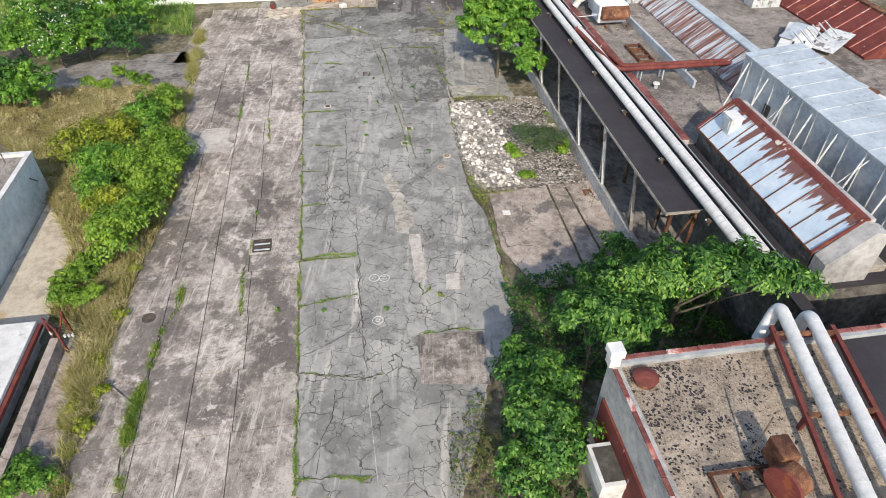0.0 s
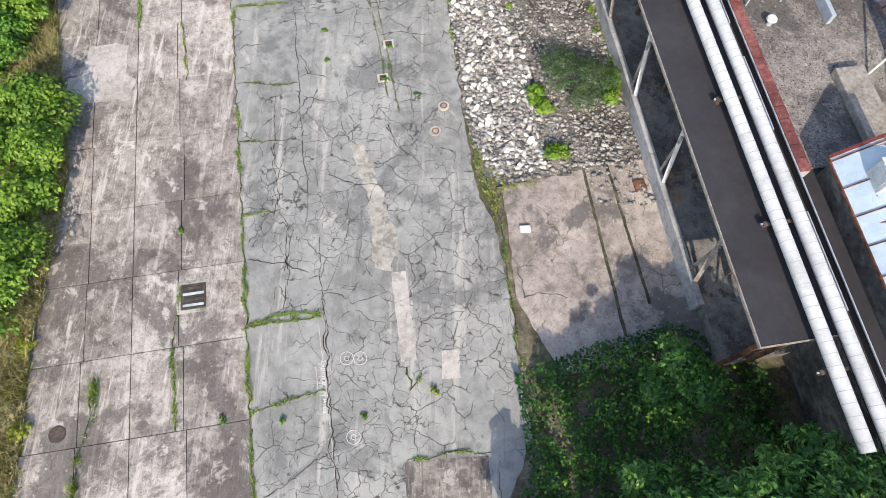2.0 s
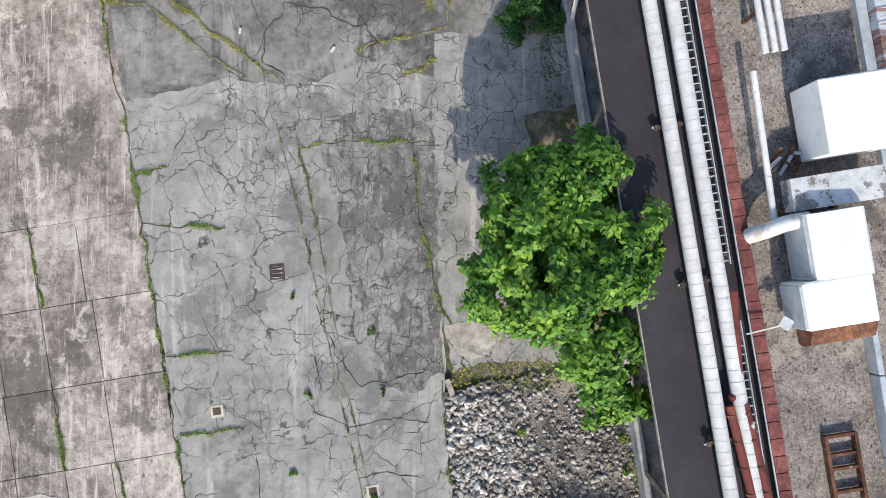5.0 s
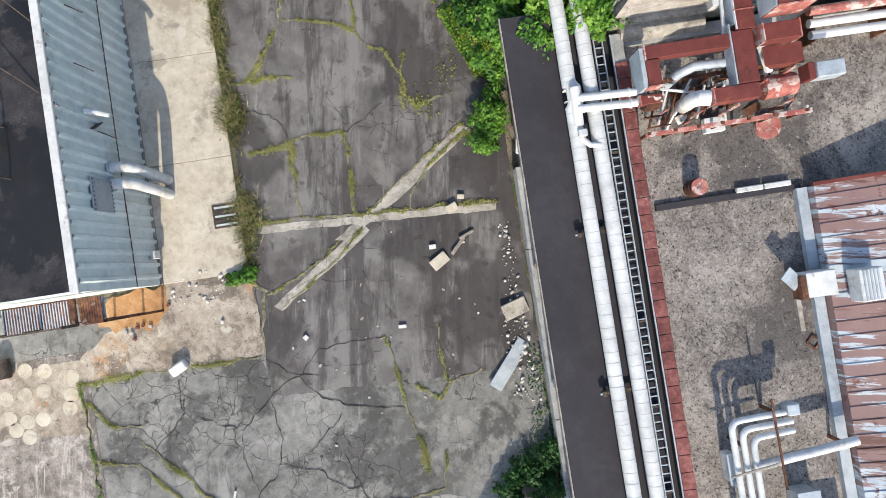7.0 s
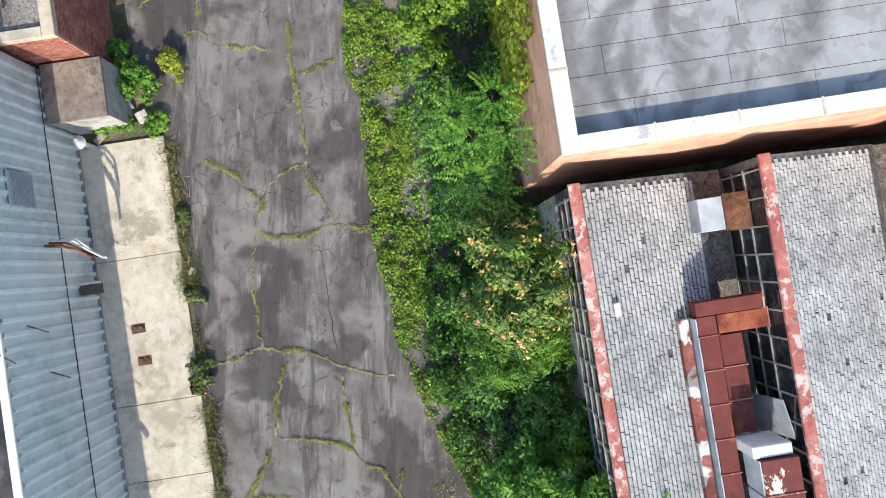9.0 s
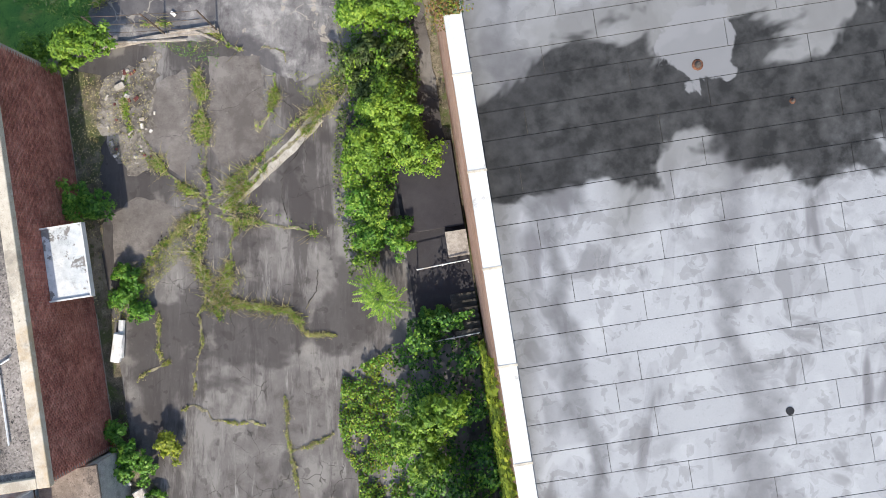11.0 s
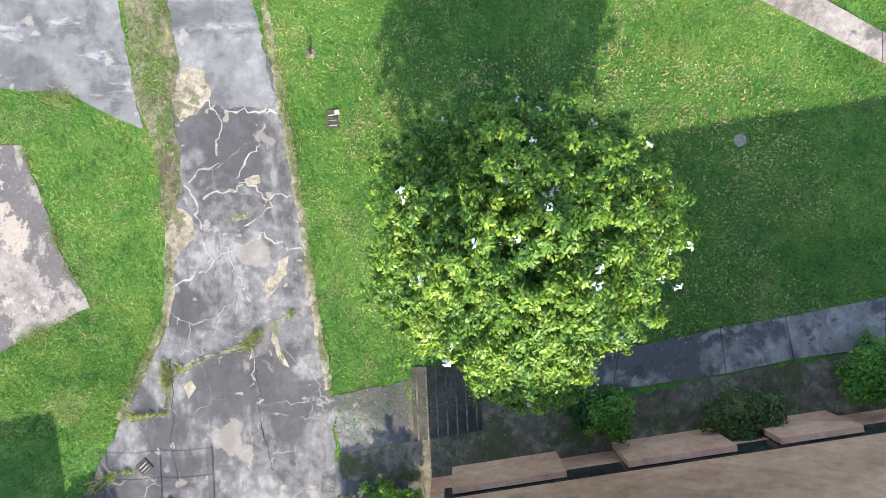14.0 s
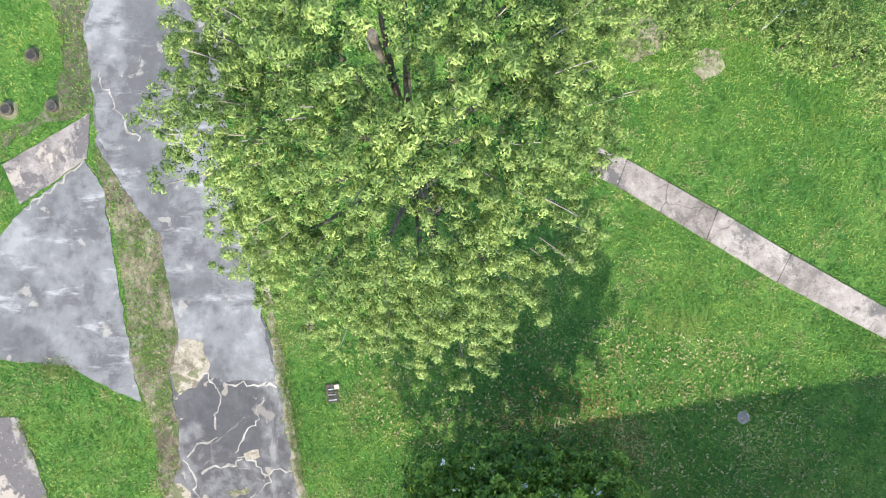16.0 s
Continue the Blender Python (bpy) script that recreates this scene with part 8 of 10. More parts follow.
def tree(name, label, x, y, blobs, trunk_r, mat, clumps, per, clump_r, leaf, aspect=0.5, category="tree", extra=None, group=""):
    """blobs: (dx, dy, z, rx, ry, rz) masses of the crown over the foot at x, y."""
    ob = spot(name, label, category, x, y, 0, 0, group)
    top = max(b[2] for b in blobs)
    lean = (0.12 * top * (rng.random() - 0.5), 0.12 * top * (rng.random() - 0.5))
    trunk = part("trunk", tubed([(0, 0, -0.12), (lean[0] * 0.3, lean[1] * 0.3, top * 0.35), (lean[0], lean[1], top * 0.9)], trunk_r, 9, trunk_r * 0.3), bark, ob)
    limbs(trunk, blobs, trunk_r, top)
    p, nrm = crown_points(blobs, clumps, per, clump_r)
    v, f = leaf_quads(p, nrm, leaf, aspect, 0.3, sprays(p, per))
    crown = quick("crown", v, f, mat, ob)
    if extra:
        em, share, es = extra
        k = rng.choice(len(p), int(len(p) * share), replace=False)
        k = np.repeat(k, 6)
        up = p[k] + nrm[k] * clump_r * 0.8 + rng.normal(0, es * 0.22, (len(k), 3))
        v, f = leaf_quads(up, unit(nrm[k] + rng.normal(0, 0.6, (len(k), 3))), es * 0.6, 0.6, 0.6)
        quick("blossom", v, f, em, crown)
    return ob


def shrub(label, x, y, r, h, mat, n=26, per=55, leaf=0.13, group="", name="shrub", stretch=1.0):
    blobs = [(rng.normal(0, r * 0.28), rng.normal(0, r * 0.28) * stretch, h * (0.35 + 0.25 * rng.random()), r * 0.75, r * 0.75 * stretch, h * 0.45) for _ in range(3)]
    return tree(name, label, x, y, blobs, 0.05, mat, n, per, r * 0.3, leaf, 0.55, "shrub", None, group)


def frond_tree(label, x, y, heads, trunk_r, mat, size=1.0, fronds=11, name="tree"):
    """A slender tree with feathered leaves: heads (dx, dy, z)."""
    ob = spot(name, label, "tree", x, y)
    zt = max(h[2] for h in heads)
    part("trunk", tubed([(0, 0, -0.12), (0.1, 0.05, zt * 0.5), (0, 0, zt * 0.85)], trunk_r, 8, trunk_r * 0.4), bark, ob)
    V, F, k0 = [], [], 0
    for hx, hy, hz in heads:
        part("limb", tubed([(0, 0, zt * 0.45), (hx * 0.6, hy * 0.6, hz * 0.8), (hx, hy, hz)], trunk_r * 0.4, 6, trunk_r * 0.15), bark, ob)
        for i in range(fronds):
            a = i * math.tau / fronds + rng.random() * 0.4
            ln = size * (0.75 + 0.5 * rng.random())
            d = np.array([math.cos(a), math.sin(a), 0])
            side = np.array([-d[1], d[0], 0])
            for j in range(3, 13):
                k = j / 12
                c = np.array([hx, hy, hz]) + d * ln * k + np.array([0, 0, 0.35 * size * (k - 1.5 * k * k)])
                for sg in (-1, 1):
                    w = 0.26 * size * (1 - 0.6 * k) * (0.8 + 0.4 * rng.random())
                    tip = c + side * sg * w + d * 0.06 - np.array([0, 0, 0.25 * w])
                    V += [c, c + (tip - c) * 0.5 + d * 0.045 * size, tip, c + (tip - c) * 0.5 - d * 0.045 * size]
                    F.append((k0, k0 + 1, k0 + 2, k0 + 3))
                    k0 += 4
    quick("crown", V, F, mat, ob)
    return ob


def cover(label, pts, per_m2, h, mat, leaf=0.11, name="undergrowth", low=0.02):
    """Low growth over an outline, its height rolling with the place."""
    p = scatter(pts, per_m2)
    roll = np.array([noise.noise((x * 0.9, y * 0.9, 4.2)) + 0.5 * noise.noise((x * 2.7, y * 2.7, 8.1)) for x, y in p])
    keep = rng.random(len(p)) < np.clip(0.75 + roll * 1.6, 0.05, 1)
    p, roll = p[keep], roll[keep]
    z = low + h * np.clip(0.45 + roll, 0.02, 1.3) * (0.55 + 0.45 * rng.random(len(p)))
    q = np.column_stack([p, z])
    nrm = unit(np.array([0, 0, 1.0]) + rng.normal(0, 0.5, (len(p), 3)))
    v, f = leaf_quads(q, nrm, leaf, 0.65)
    return tagged(quick(name, v, f, mat), label, "undergrowth", "", "stuff")


# trees and thickets by the first yard
(tx, ty), = [(4.85, 51.07)]
tree("tree", "broad green tree beside the black canopy", tx, ty, [(-1.2, 2.6, 4.6, 2.4, 2.2, 2.0), (1.6, 1.2, 5.0, 2.3, 2.2, 2.1), (-2.0, 0.2, 4.2, 1.9, 2.0, 1.8), (1.2, -2.2, 4.0, 1.9, 1.7, 1.6), (0.2, 3.8, 4.8, 2.3, 1.7, 1.9), (2.2, -4.2, 3.2, 1.2, 1.3, 1.2), (-0.3, 0.2, 5.4, 2.0, 2.0, 1.8)],
     0.17, leaf_mid, 470, 74, 0.42, 0.28, 0.5)
def absolute(x, y, blobs):
    """Masses given by their place on the plan, for the foot at x, y."""
    return [(a - x, b - y, *rest) for a, b, *rest in blobs]


tree("tree", "spreading green tree between the two buildings", 10.6, 19.6, absolute(10.6, 19.6, [(11.3, 18.9, 7.0, 1.6, 1.4, 1.2), (13.0, 18.6, 7.0, 1.4, 1.2, 1.0), (9.8, 19.3, 6.3, 1.6, 1.3, 1.3), (14.3, 18.3, 6.7, 1.1, 1.0, 0.8), (11.5, 20.0, 6.0, 1.4, 1.2, 1.2), (12.6, 20.2, 5.4, 1.1, 1.0, 0.9)]),
     0.15, leaf_blue, 175, 80, 0.4, 0.22, 0.42)
tree("tree", "tall green tree with drooping leaves in the thicket", 8.0, 19.4, absolute(8.0, 19.4, [(8.2, 19.4, 5.5, 1.5, 1.2, 1.2), (7.2, 18.0, 5.4, 1.3, 1.1, 1.1), (7.0, 20.0, 4.2, 1.3, 1.1, 1.1), (9.2, 18.9, 5.6, 1.2, 0.9, 1.0)]), 0.11, leaf_blue, 120, 80, 0.4, 0.22, 0.42)
tree("tree", "bright green tree before the grey parapet", 6.4, 17.0, absolute(6.4, 17.0, [(5.7, 17.3, 5.8, 1.2, 1.0, 1.0), (7.2, 16.4, 6.0, 1.3, 1.0, 1.0), (6.2, 18.4, 5.0, 1.1, 1.0, 1.0), (8.2, 17.2, 5.6, 1.0, 0.8, 0.8)]), 0.1, leaf_blue, 115, 80, 0.38, 0.22, 0.42)
tree("tree", "young green tree at the edge of the thicket", 9.3, 24.7, [(0, 0, 3.0, 1.0, 0.9, 0.9), (-0.9, -0.9, 2.4, 0.8, 0.8, 0.8), (0.6, -1.0, 2.8, 0.9, 0.8, 0.8)], 0.07, leaf_blue, 75, 66, 0.34, 0.21, 0.42)
tree("tree", "green tree leaning towards the pipe run", 13.0, 21.2, [(0, 0, 4.6, 1.2, 1.0, 1.0), (-1.2, -0.5, 4.0, 1.0, 0.9, 0.9), (1.2, -0.6, 5.2, 1.0, 0.8, 0.8)], 0.09, leaf_blue, 75, 76, 0.36, 0.21, 0.42)
tree("tree", "bushy green tree against the grey wall", 4.1, 14.8, absolute(4.1, 14.8, [(3.4, 16.6, 3.3, 1.3, 1.2, 1.2), (4.4, 15.8, 3.7, 1.3, 1.2, 1.3), (3.6, 14.2, 3.8, 1.3, 1.3, 1.3), (4.5, 12.8, 3.9, 1.3, 1.3, 1.3), (3.2, 12.4, 2.6, 1.1, 1.2, 1.1)]), 0.11, leaf_blue, 270, 70, 0.33, 0.19, 0.5)
cover("dark tangled undergrowth below the trees", [(3.32, 24.77), (4.87, 25.31), (9.94, 26.98), (13.09, 25.87), (15.17, 22.25), (16.27, 18.17), (2.53, 18.18), (3.81, 20.83)], 190, 1.0, leaf_deep, 0.15)
cover("fresh green leaves among the undergrowth", [(4.06, 24.51), (9.85, 26.42), (12.97, 25.32), (14.69, 22.25), (14.05, 18.17), (3.42, 18.18), (4.05, 20.83)], 70, 1.2, leaf_mid, 0.16)
cover("dark leafy growth at the foot of the grey wall", [(2.2, 8.0), (2.3, 12.5), (3.0, 18.0), (6.0, 18.2), (5.6, 14.0), (6.3, 10.0), (6.6, 8.0)], 170, 1.5, leaf_deep, 0.16)
cover("fresh leaves at the foot of the grey wall", [(2.4, 8.0), (2.5, 12.5), (3.2, 17.6), (5.6, 17.6), (5.4, 14.0), (6.0, 8.0)], 80, 1.9, leaf_blue, 0.15)
cover("brown-green weeds beside the trees", [(0.30, 16.30), (1.89, 17.54), (2.98, 14.60), (2.32, 12.08), (0.51, 12.08)], 130, 0.8, leaf_olive, 0.12)
cover("dry weeds beside the trees", [(0.30, 16.30), (2.12, 16.91), (2.98, 14.60), (2.32, 12.08), (0.51, 12.08)], 70, 0.7, leaf_rust, 0.08)
# bush and fresh shoots on the rubble
(tx, ty), = [(6.89, 39.44)]
p, nrm = crown_points([(0, 0, 0.9, 1.6, 1.4, 0.9), (1.2, -0.2, 1.0, 1.1, 1.2, 0.8), (-0.6, 0.9, 0.8, 1.3, 0.9, 0.6), (0.4, -1.3, 0.8, 1.0, 0.8, 0.6)], 210, 70, 0.3, 0.0)
bush = spot("shrub", "feathery grey-green shrub spreading over the rubble", "shrub", tx, ty)
v, f = leaf_quads(p, nrm, 0.085, 0.35)
quick("crown", v, f, leaf_grey, bush)
for i in range(5):
    a = i * 1.26
    part("stem", tubed([(0, 0, -0.1), (math.cos(a) * 0.6, math.sin(a) * 0.5, 0.4), (math.cos(a) * 1.2, math.sin(a) * 1.0, 0.55)], 0.025, 5, 0.01), bark, bush)
for xy in [(5.01, 38.73), (5.32, 37.93), (5.74, 35.46), (8.73, 38.84), (9.11, 40.05)]:
    shrub("bright green shoots on the rubble heap", *xy, 0.62, 0.7, leaf_lime, 22, 40, 0.16, "fresh shoots")
for xy in [(8.33, 44.33), (8.43, 42.87), (9.02, 40.93), (3.95, 44.60), (9.25, 39.24)]:
    shrub("small yellow-green weed on the rubble", *xy, 0.25, 0.25, leaf_lime, 8, 30, 0.09, "small weeds")
cover("yellow-green weeds at the rubble's edge", [(1.82, 35.95), (2.55, 35.21), (3.28, 34.11), (5.13, 34.22), (5.00, 33.73), (3.28, 33.37), (2.78, 31.79), (2.42, 33.01), (1.94, 34.23)], 170, 0.22, leaf_yellow, 0.09)
cover("weeds at the top of the rubble", [(0.93, 47.53), (4.86, 47.76), (5.83, 47.02), (4.85, 46.29), (2.15, 46.43), (0.92, 45.82)], 120, 0.18, leaf_yellow, 0.09)
cover("weeds between rubble and low wall", [(7.91, 45.29), (8.77, 45.29), (9.69, 40.40), (9.43, 38.46), (8.73, 42.36)], 120, 0.25, leaf_yellow, 0.1)

# west hedge of shrubs and the grassland behind
for k, xy in enumerate([(-20.92, 43.38), (-22.08, 41.19), (-19.29, 37.28), (-22.96, 39.15), (-20.14, 34.80), (-22.47, 35.46), (-18.66, 32.24), (-19.92, 30.45), (-18.09, 28.81), (-21.69, 32.22), (-18.81, 27.25), (-24.92, 37.60), (-18.46, 34.82)]):
    shrub("tall light-green shrub in the overgrown strip", *xy, 1.35 + 0.25 * (k % 3), 2.9, (leaf_lime, leaf_mid, leaf_lime, leaf_yellow)[k % 4], 120, 45, 0.19, "hedge shrubs")
for xy in [(-20.25, 24.39), (-19.72, 25.29), (-19.96, 23.10), (-18.48, 23.11)]:
    shrub("light-green shrub beside the low shed", *xy, 0.9, 1.5, leaf_lime, 40, 60, 0.13, "hedge shrubs")
for xy in [(-17.32, 13.57), (-16.14, 13.07), (-17.27, 12.58), (-18.86, 13.82)]:
    shrub("dark green weeds in front of the shed", *xy, 0.8, 0.9, leaf_mid, 40, 55, 0.12, "shed weeds")
meadow = [(-37.01, 46.52), (-33.83, 47.55), (-27.90, 47.93), (-22.30, 48.40), (-20.56, 45.27), (-17.43, 34.29), (-17.20, 26.43), (-16.61, 20.90), (-16.54, 17.46), (-17.74, 17.77), (-18.03, 20.90), (-20.49, 22.44), (-21.74, 27.89), (-28.22, 36.24), (-32.55, 39.94)]
cover("green weeds in the rough strip", meadow, 110, 0.4, leaf_yellow, 0.1)
cover("matted pale straw in the rough strip", meadow, 90, 0.45, straw, 0.2)
cover("olive weeds in the rough strip", meadow, 18, 0.4, leaf_olive, 0.14)
pts = scatter(meadow, 240)
v, f = blades(np.column_stack([pts, np.full(len(pts), -0.08)]), 0.6, 0.05, 0.8)
tagged(quick("tall_grass", v, f, straw), "tall straw-coloured grass in the rough strip", "grass", "", "stuff")
pts = scatter([(-42.56, 58.59), (-24.58, 60.24), (-28.25, 73.37), (-50.29, 72.97)], 40)
v, f = blades(np.column_stack([pts, np.full(len(pts), -0.08)]), 0.5, 0.08, 0.8)
tagged(quick("tall_grass", v, f, grass_blade), "rough green grass beyond the track", "grass", "", "stuff")
for k, xy in enumerate([(-39.44, 60.39), (-35.21, 58.29), (-33.17, 59.75), (-33.54, 52.47), (-28.89, 55.02), (-30.24, 62.05), (-37.90, 54.25), (-34.22, 45.42), (-32.41, 44.47), (-31.90, 54.34)]):
    tree("tree", "dense dark-green tree at the field's edge", *xy, [(-0.8, 0, 1.9, 1.8, 1.7, 1.6), (0.9, 0.5, 2.3, 1.8, 1.7, 1.8), (0, -0.8, 1.7, 1.6, 1.4, 1.3)], 0.12, leaf_deep if k % 3 == 1 else leaf_mid, 110, 40, 0.42, 0.24, 0.6, group="field trees", extra=(petal, 0.02, 0.16) if k in (0, 1, 3) else None)
for xy in [(-27.96, 50.29), (-26.10, 49.22), (-29.22, 48.13), (-24.96, 48.71), (-27.81, 48.15)]:
    shrub("light-green sapling beside the old track", *xy, 0.7, 1.3, leaf_lime, 30, 50, 0.14, "saplings")
for xy in [(-15.69, 17.71), (-15.69, 15.59), (-16.59, 16.76), (-16.78, 19.37), (-16.72, 22.37), (-17.27, 25.85)]:
    shrub("pale dry weed clump on the broken edge", *xy, 0.5, 0.5, leaf_yellow, 24, 50, 0.1, "edge weeds")
cover("dry weeds on the broken slab edge", [(-17.61, 20.90), (-16.78, 22.46), (-16.03, 19.46), (-15.50, 16.84), (-15.27, 14.54), (-16.12, 14.81), (-16.80, 17.46)], 130, 0.4, straw, 0.1)

# thicket by the saw-tooth hall
vine_pts = [(-3.49, 101.66), (-3.66, 99.91), (-3.48, 98.41), (-2.79, 97.17), (-2.78, 95.18), (-2.41, 93.45), (-2.41, 91.73), (-2.04, 90.00), (-1.55, 88.78), (-1.30, 86.82), (0.40, 82.92), (2.10, 79.97), (3.57, 79.96), (1.14, 84.38), (0.66, 87.79), (0.17, 91.23), (-0.57, 94.19), (-0.81, 97.91), (-1.31, 101.66)] + [(-1.47, 102.78)]
cover("yellow-green creeper spreading over the asphalt", vine_pts, 230, 0.4, leaf_yellow, 0.12)
cover("olive creeper leaves over the asphalt", vine_pts, 60, 0.45, leaf_olive, 0.11)
cover("fresh lime creeper leaves over the asphalt", vine_pts, 200, 0.55, leaf_lime, 0.12)
cover("russet creeper stems at the asphalt's edge", vine_pts, 25, 0.35, leaf_rust, 0.08)
cover("deep green creeper leaves over the asphalt", vine_pts, 130, 0.45, leaf_mid, 0.13)
thick_pts = [at(13.9, 80.5), at(18.5, 79.5), at(18.5, 91), at(18.0, 92), at(18.0, 103), at(15.2, 103), at(14.6, 97), at(14.2, 90), at(13.0, 85)]
cover("dense dark-green thicket", thick_pts, 190, 1.9, leaf_deep, 0.17, low=0.3)
cover("deep shaded leaves between the thicket trees", [at(14.6, 80.6), at(18.2, 80.2), at(18.2, 88.5), at(15.0, 88.5)], 120, 3.2, leaf_blue, 0.16, low=0.5)
cover("fresh green thicket leaves", thick_pts, 120, 2.1, leaf_mid, 0.15, low=0.4)
cover("green weeds at the thicket's foot", [at(13.2, 84), at(14.8, 84), at(15.4, 92), at(15.8, 102), at(14.3, 102), at(13.6, 92)], 260, 0.9, leaf_mid, 0.13)
tree("tree", "tree with orange flower clusters in the thicket", 2.9, 89.7, [(-0.7, 1.5, 6.0, 1.1, 1.0, 0.9), (0.4, 0.6, 6.7, 1.3, 1.2, 0.9), (-0.5, -0.9, 6.2, 1.2, 1.1, 0.9), (1.0, -0.9, 6.4, 1.1, 1.1, 0.9), (0.3, -1.8, 5.8, 1.1, 0.8, 0.8)], 0.12, leaf_olive_bright, 150, 74, 0.36, 0.2, 0.34, extra=(orange_leaf, 0.009, 0.24))
(tx, ty), = [(0.41, 100.09)]
tree("tree", "lime-green young tree in the thicket", tx, ty, [(0, 0.3, 2.6, 1.1, 0.9, 0.9), (0.8, 0.8, 2.8, 0.7, 0.7, 0.7), (-0.7, -0.4, 2.2, 0.9, 0.8, 0.8), (-0.3, -1.6, 1.9, 0.9, 0.9, 0.8)], 0.06, leaf_lime, 80, 70, 0.27, 0.16, 0.5)
tree("tree", "deep green tree in the heart of the thicket", 4.0, 84.9, [(0, 0, 4.0, 1.5, 1.3, 1.2), (1.4, -0.6, 4.2, 1.2, 1.2, 1.0), (-1.4, 0.3, 3.4, 1.2, 1.2, 1.0), (0.3, 1.3, 3.8, 1.2, 1.0, 1.0), (0.2, -1.3, 3.8, 1.3, 1.0, 1.0)], 0.09, leaf_blue, 190, 70, 0.36, 0.18, 0.42)
(tx, ty), = [(1.95, 94.9)]
frond_tree("slender tree with long feathered leaves", tx, ty, [(-0.8, 0.4, 5.4), (0.5, 0.9, 6.0), (0.8, -0.2, 5.8), (-0.3, -0.5, 6.2), (0.3, -1.2, 5.3), (1.1, -1.0, 5.4), (-1.0, -0.6, 4.8), (-0.2, -1.9, 5.6), (0.6, -2.3, 5.0)], 0.08, leaf_mid, 1.05)
(tx, ty), = [(1.51, 92.43)]
frond_tree("young feather-leaved tree in the thicket", tx, ty, [(-0.4, 0.4, 2.0), (0.5, -0.3, 2.2), (0.1, 0.8, 1.9)], 0.05, leaf_deep, 0.75)
tree("tree", "fine-leaved light green tree beside the hall", 3.4, 86.9, [(0, 0, 4.6, 1.4, 1.2, 1.0), (-0.8, -0.8, 3.9, 1.0, 0.9, 0.8), (0.7, 0.6, 4.8, 1.1, 1.0, 0.8), (-1.0, 0.7, 3.6, 1.0, 0.9, 0.8)], 0.08, leaf_mid, 170, 90, 0.32, 0.1, 0.4)
(tx, ty), = [(5.0, 82.0)]
tree("tree", "green tree overhanging the end of the canopy", tx, ty, [(-1.8, -0.6, 3.8, 1.4, 1.3, 1.2), (0, -0.3, 5.0, 1.6, 1.4, 1.3), (1.5, 0.3, 6.0, 1.3, 1.2, 0.9), (-0.9, -2.0, 4.6, 1.3, 1.2, 1.1), (0.4, 1.2, 4.6, 1.3, 1.1, 1.0), (-2.4, -1.6, 2.6, 1.0, 1.2, 1.0), (0.9, -1.3, 5.6, 1.1, 1.0, 0.8), (0.7, -0.4, 6.7, 1.2, 1.0, 0.6), (1.5, 0.5, 6.6, 0.9, 1.0, 0.5), (-0.8, 0.3, 6.0, 1.2, 1.1, 0.8), (2.3, 0.4, 6.8, 0.8, 0.9, 0.5), (-1.6, 0.6, 5.0, 1.2, 1.2, 1.0)], 0.12, leaf_mid, 480, 70, 0.34, 0.18, 0.5)
(tx, ty), = [(2.76, 77.80)]
shrub("green creeper hanging at the canopy's corner", tx, ty, 0.9, 1.6, leaf_mid, 80, 60, 0.14, "thicket shrubs", stretch=2.0)
cover("yellow-green creeper runners on the asphalt", [(-0.59, 79.71), (0.89, 81.70), (1.38, 80.71), (1.14, 79.22), (0.40, 78.11), (-0.47, 78.48)], 110, 0.15, leaf_yellow, 0.08)
for xy in [(4.98, 62.44), (4.02, 62.20), (5.59, 63.87)]:
    shrub("dark green weeds by the dock", *xy, 0.9, 0.8, leaf_deep, 40, 55, 0.14, "dock weeds")
cover("dark weeds in the shade of the dock", [at(14.0, 57), at(15.3, 57), at(15.3, 67), at(14.6, 67)], 90, 0.25, leaf_deep, 0.11)
# ivy on the stucco block
p = rng.random((5200, 2)) * np.array([7.4, 8.3]) + np.array([94.3, 0.3])
keep = np.array([noise.noise((a * 0.5, b * 0.6, 2.0)) + 0.35 - 0.10 * abs(a - 97.4) + (0.12 if b < 5 else 0) > 0 for a, b in p])
p = p[keep]
xy = np.array([at(18.22 - 0.25 * rng.random(), a) for a, _ in p])
v, f = leaf_quads(np.column_stack([xy, p[:, 1]]), unit(np.column_stack([np.full(len(p), -1.0), rng.normal(0, 0.4, len(p)), 0.5 + rng.normal(0, 0.4, len(p))])), 0.2, 0.7)
tagged(quick("ivy", v, f, leaf_yellow), "yellow-green ivy climbing the stucco wall", "ivy", "", "stuff")
p = rng.random((9000, 2)) * np.array([5.4, 1.0])
xy = np.array([at(18.1 + 0.42 * b + 0.22 * rng.normal(), 112.0 + a) for a, b in p])
z = 9.72 + 0.10 * rng.random(len(p)) - np.where(p[:, 1] < 0.25, 1.5 * rng.random(len(p)), 0)
for mat, sl in ((leaf_olive, slice(0, 2700)), (leaf_rust, slice(2700, 7000)), (leaf_yellow, slice(7000, 9000))):
    v, f = leaf_quads(np.column_stack([xy, z])[sl], unit(np.array([-0.3, 0, 1.0]) + rng.normal(0, 0.4, (len(xy[sl]), 3))), 0.075, 0.7)
    tagged(quick("ivy", v, f, mat), "russet and olive creeper over the roof's corner", "ivy", "", "stuff")

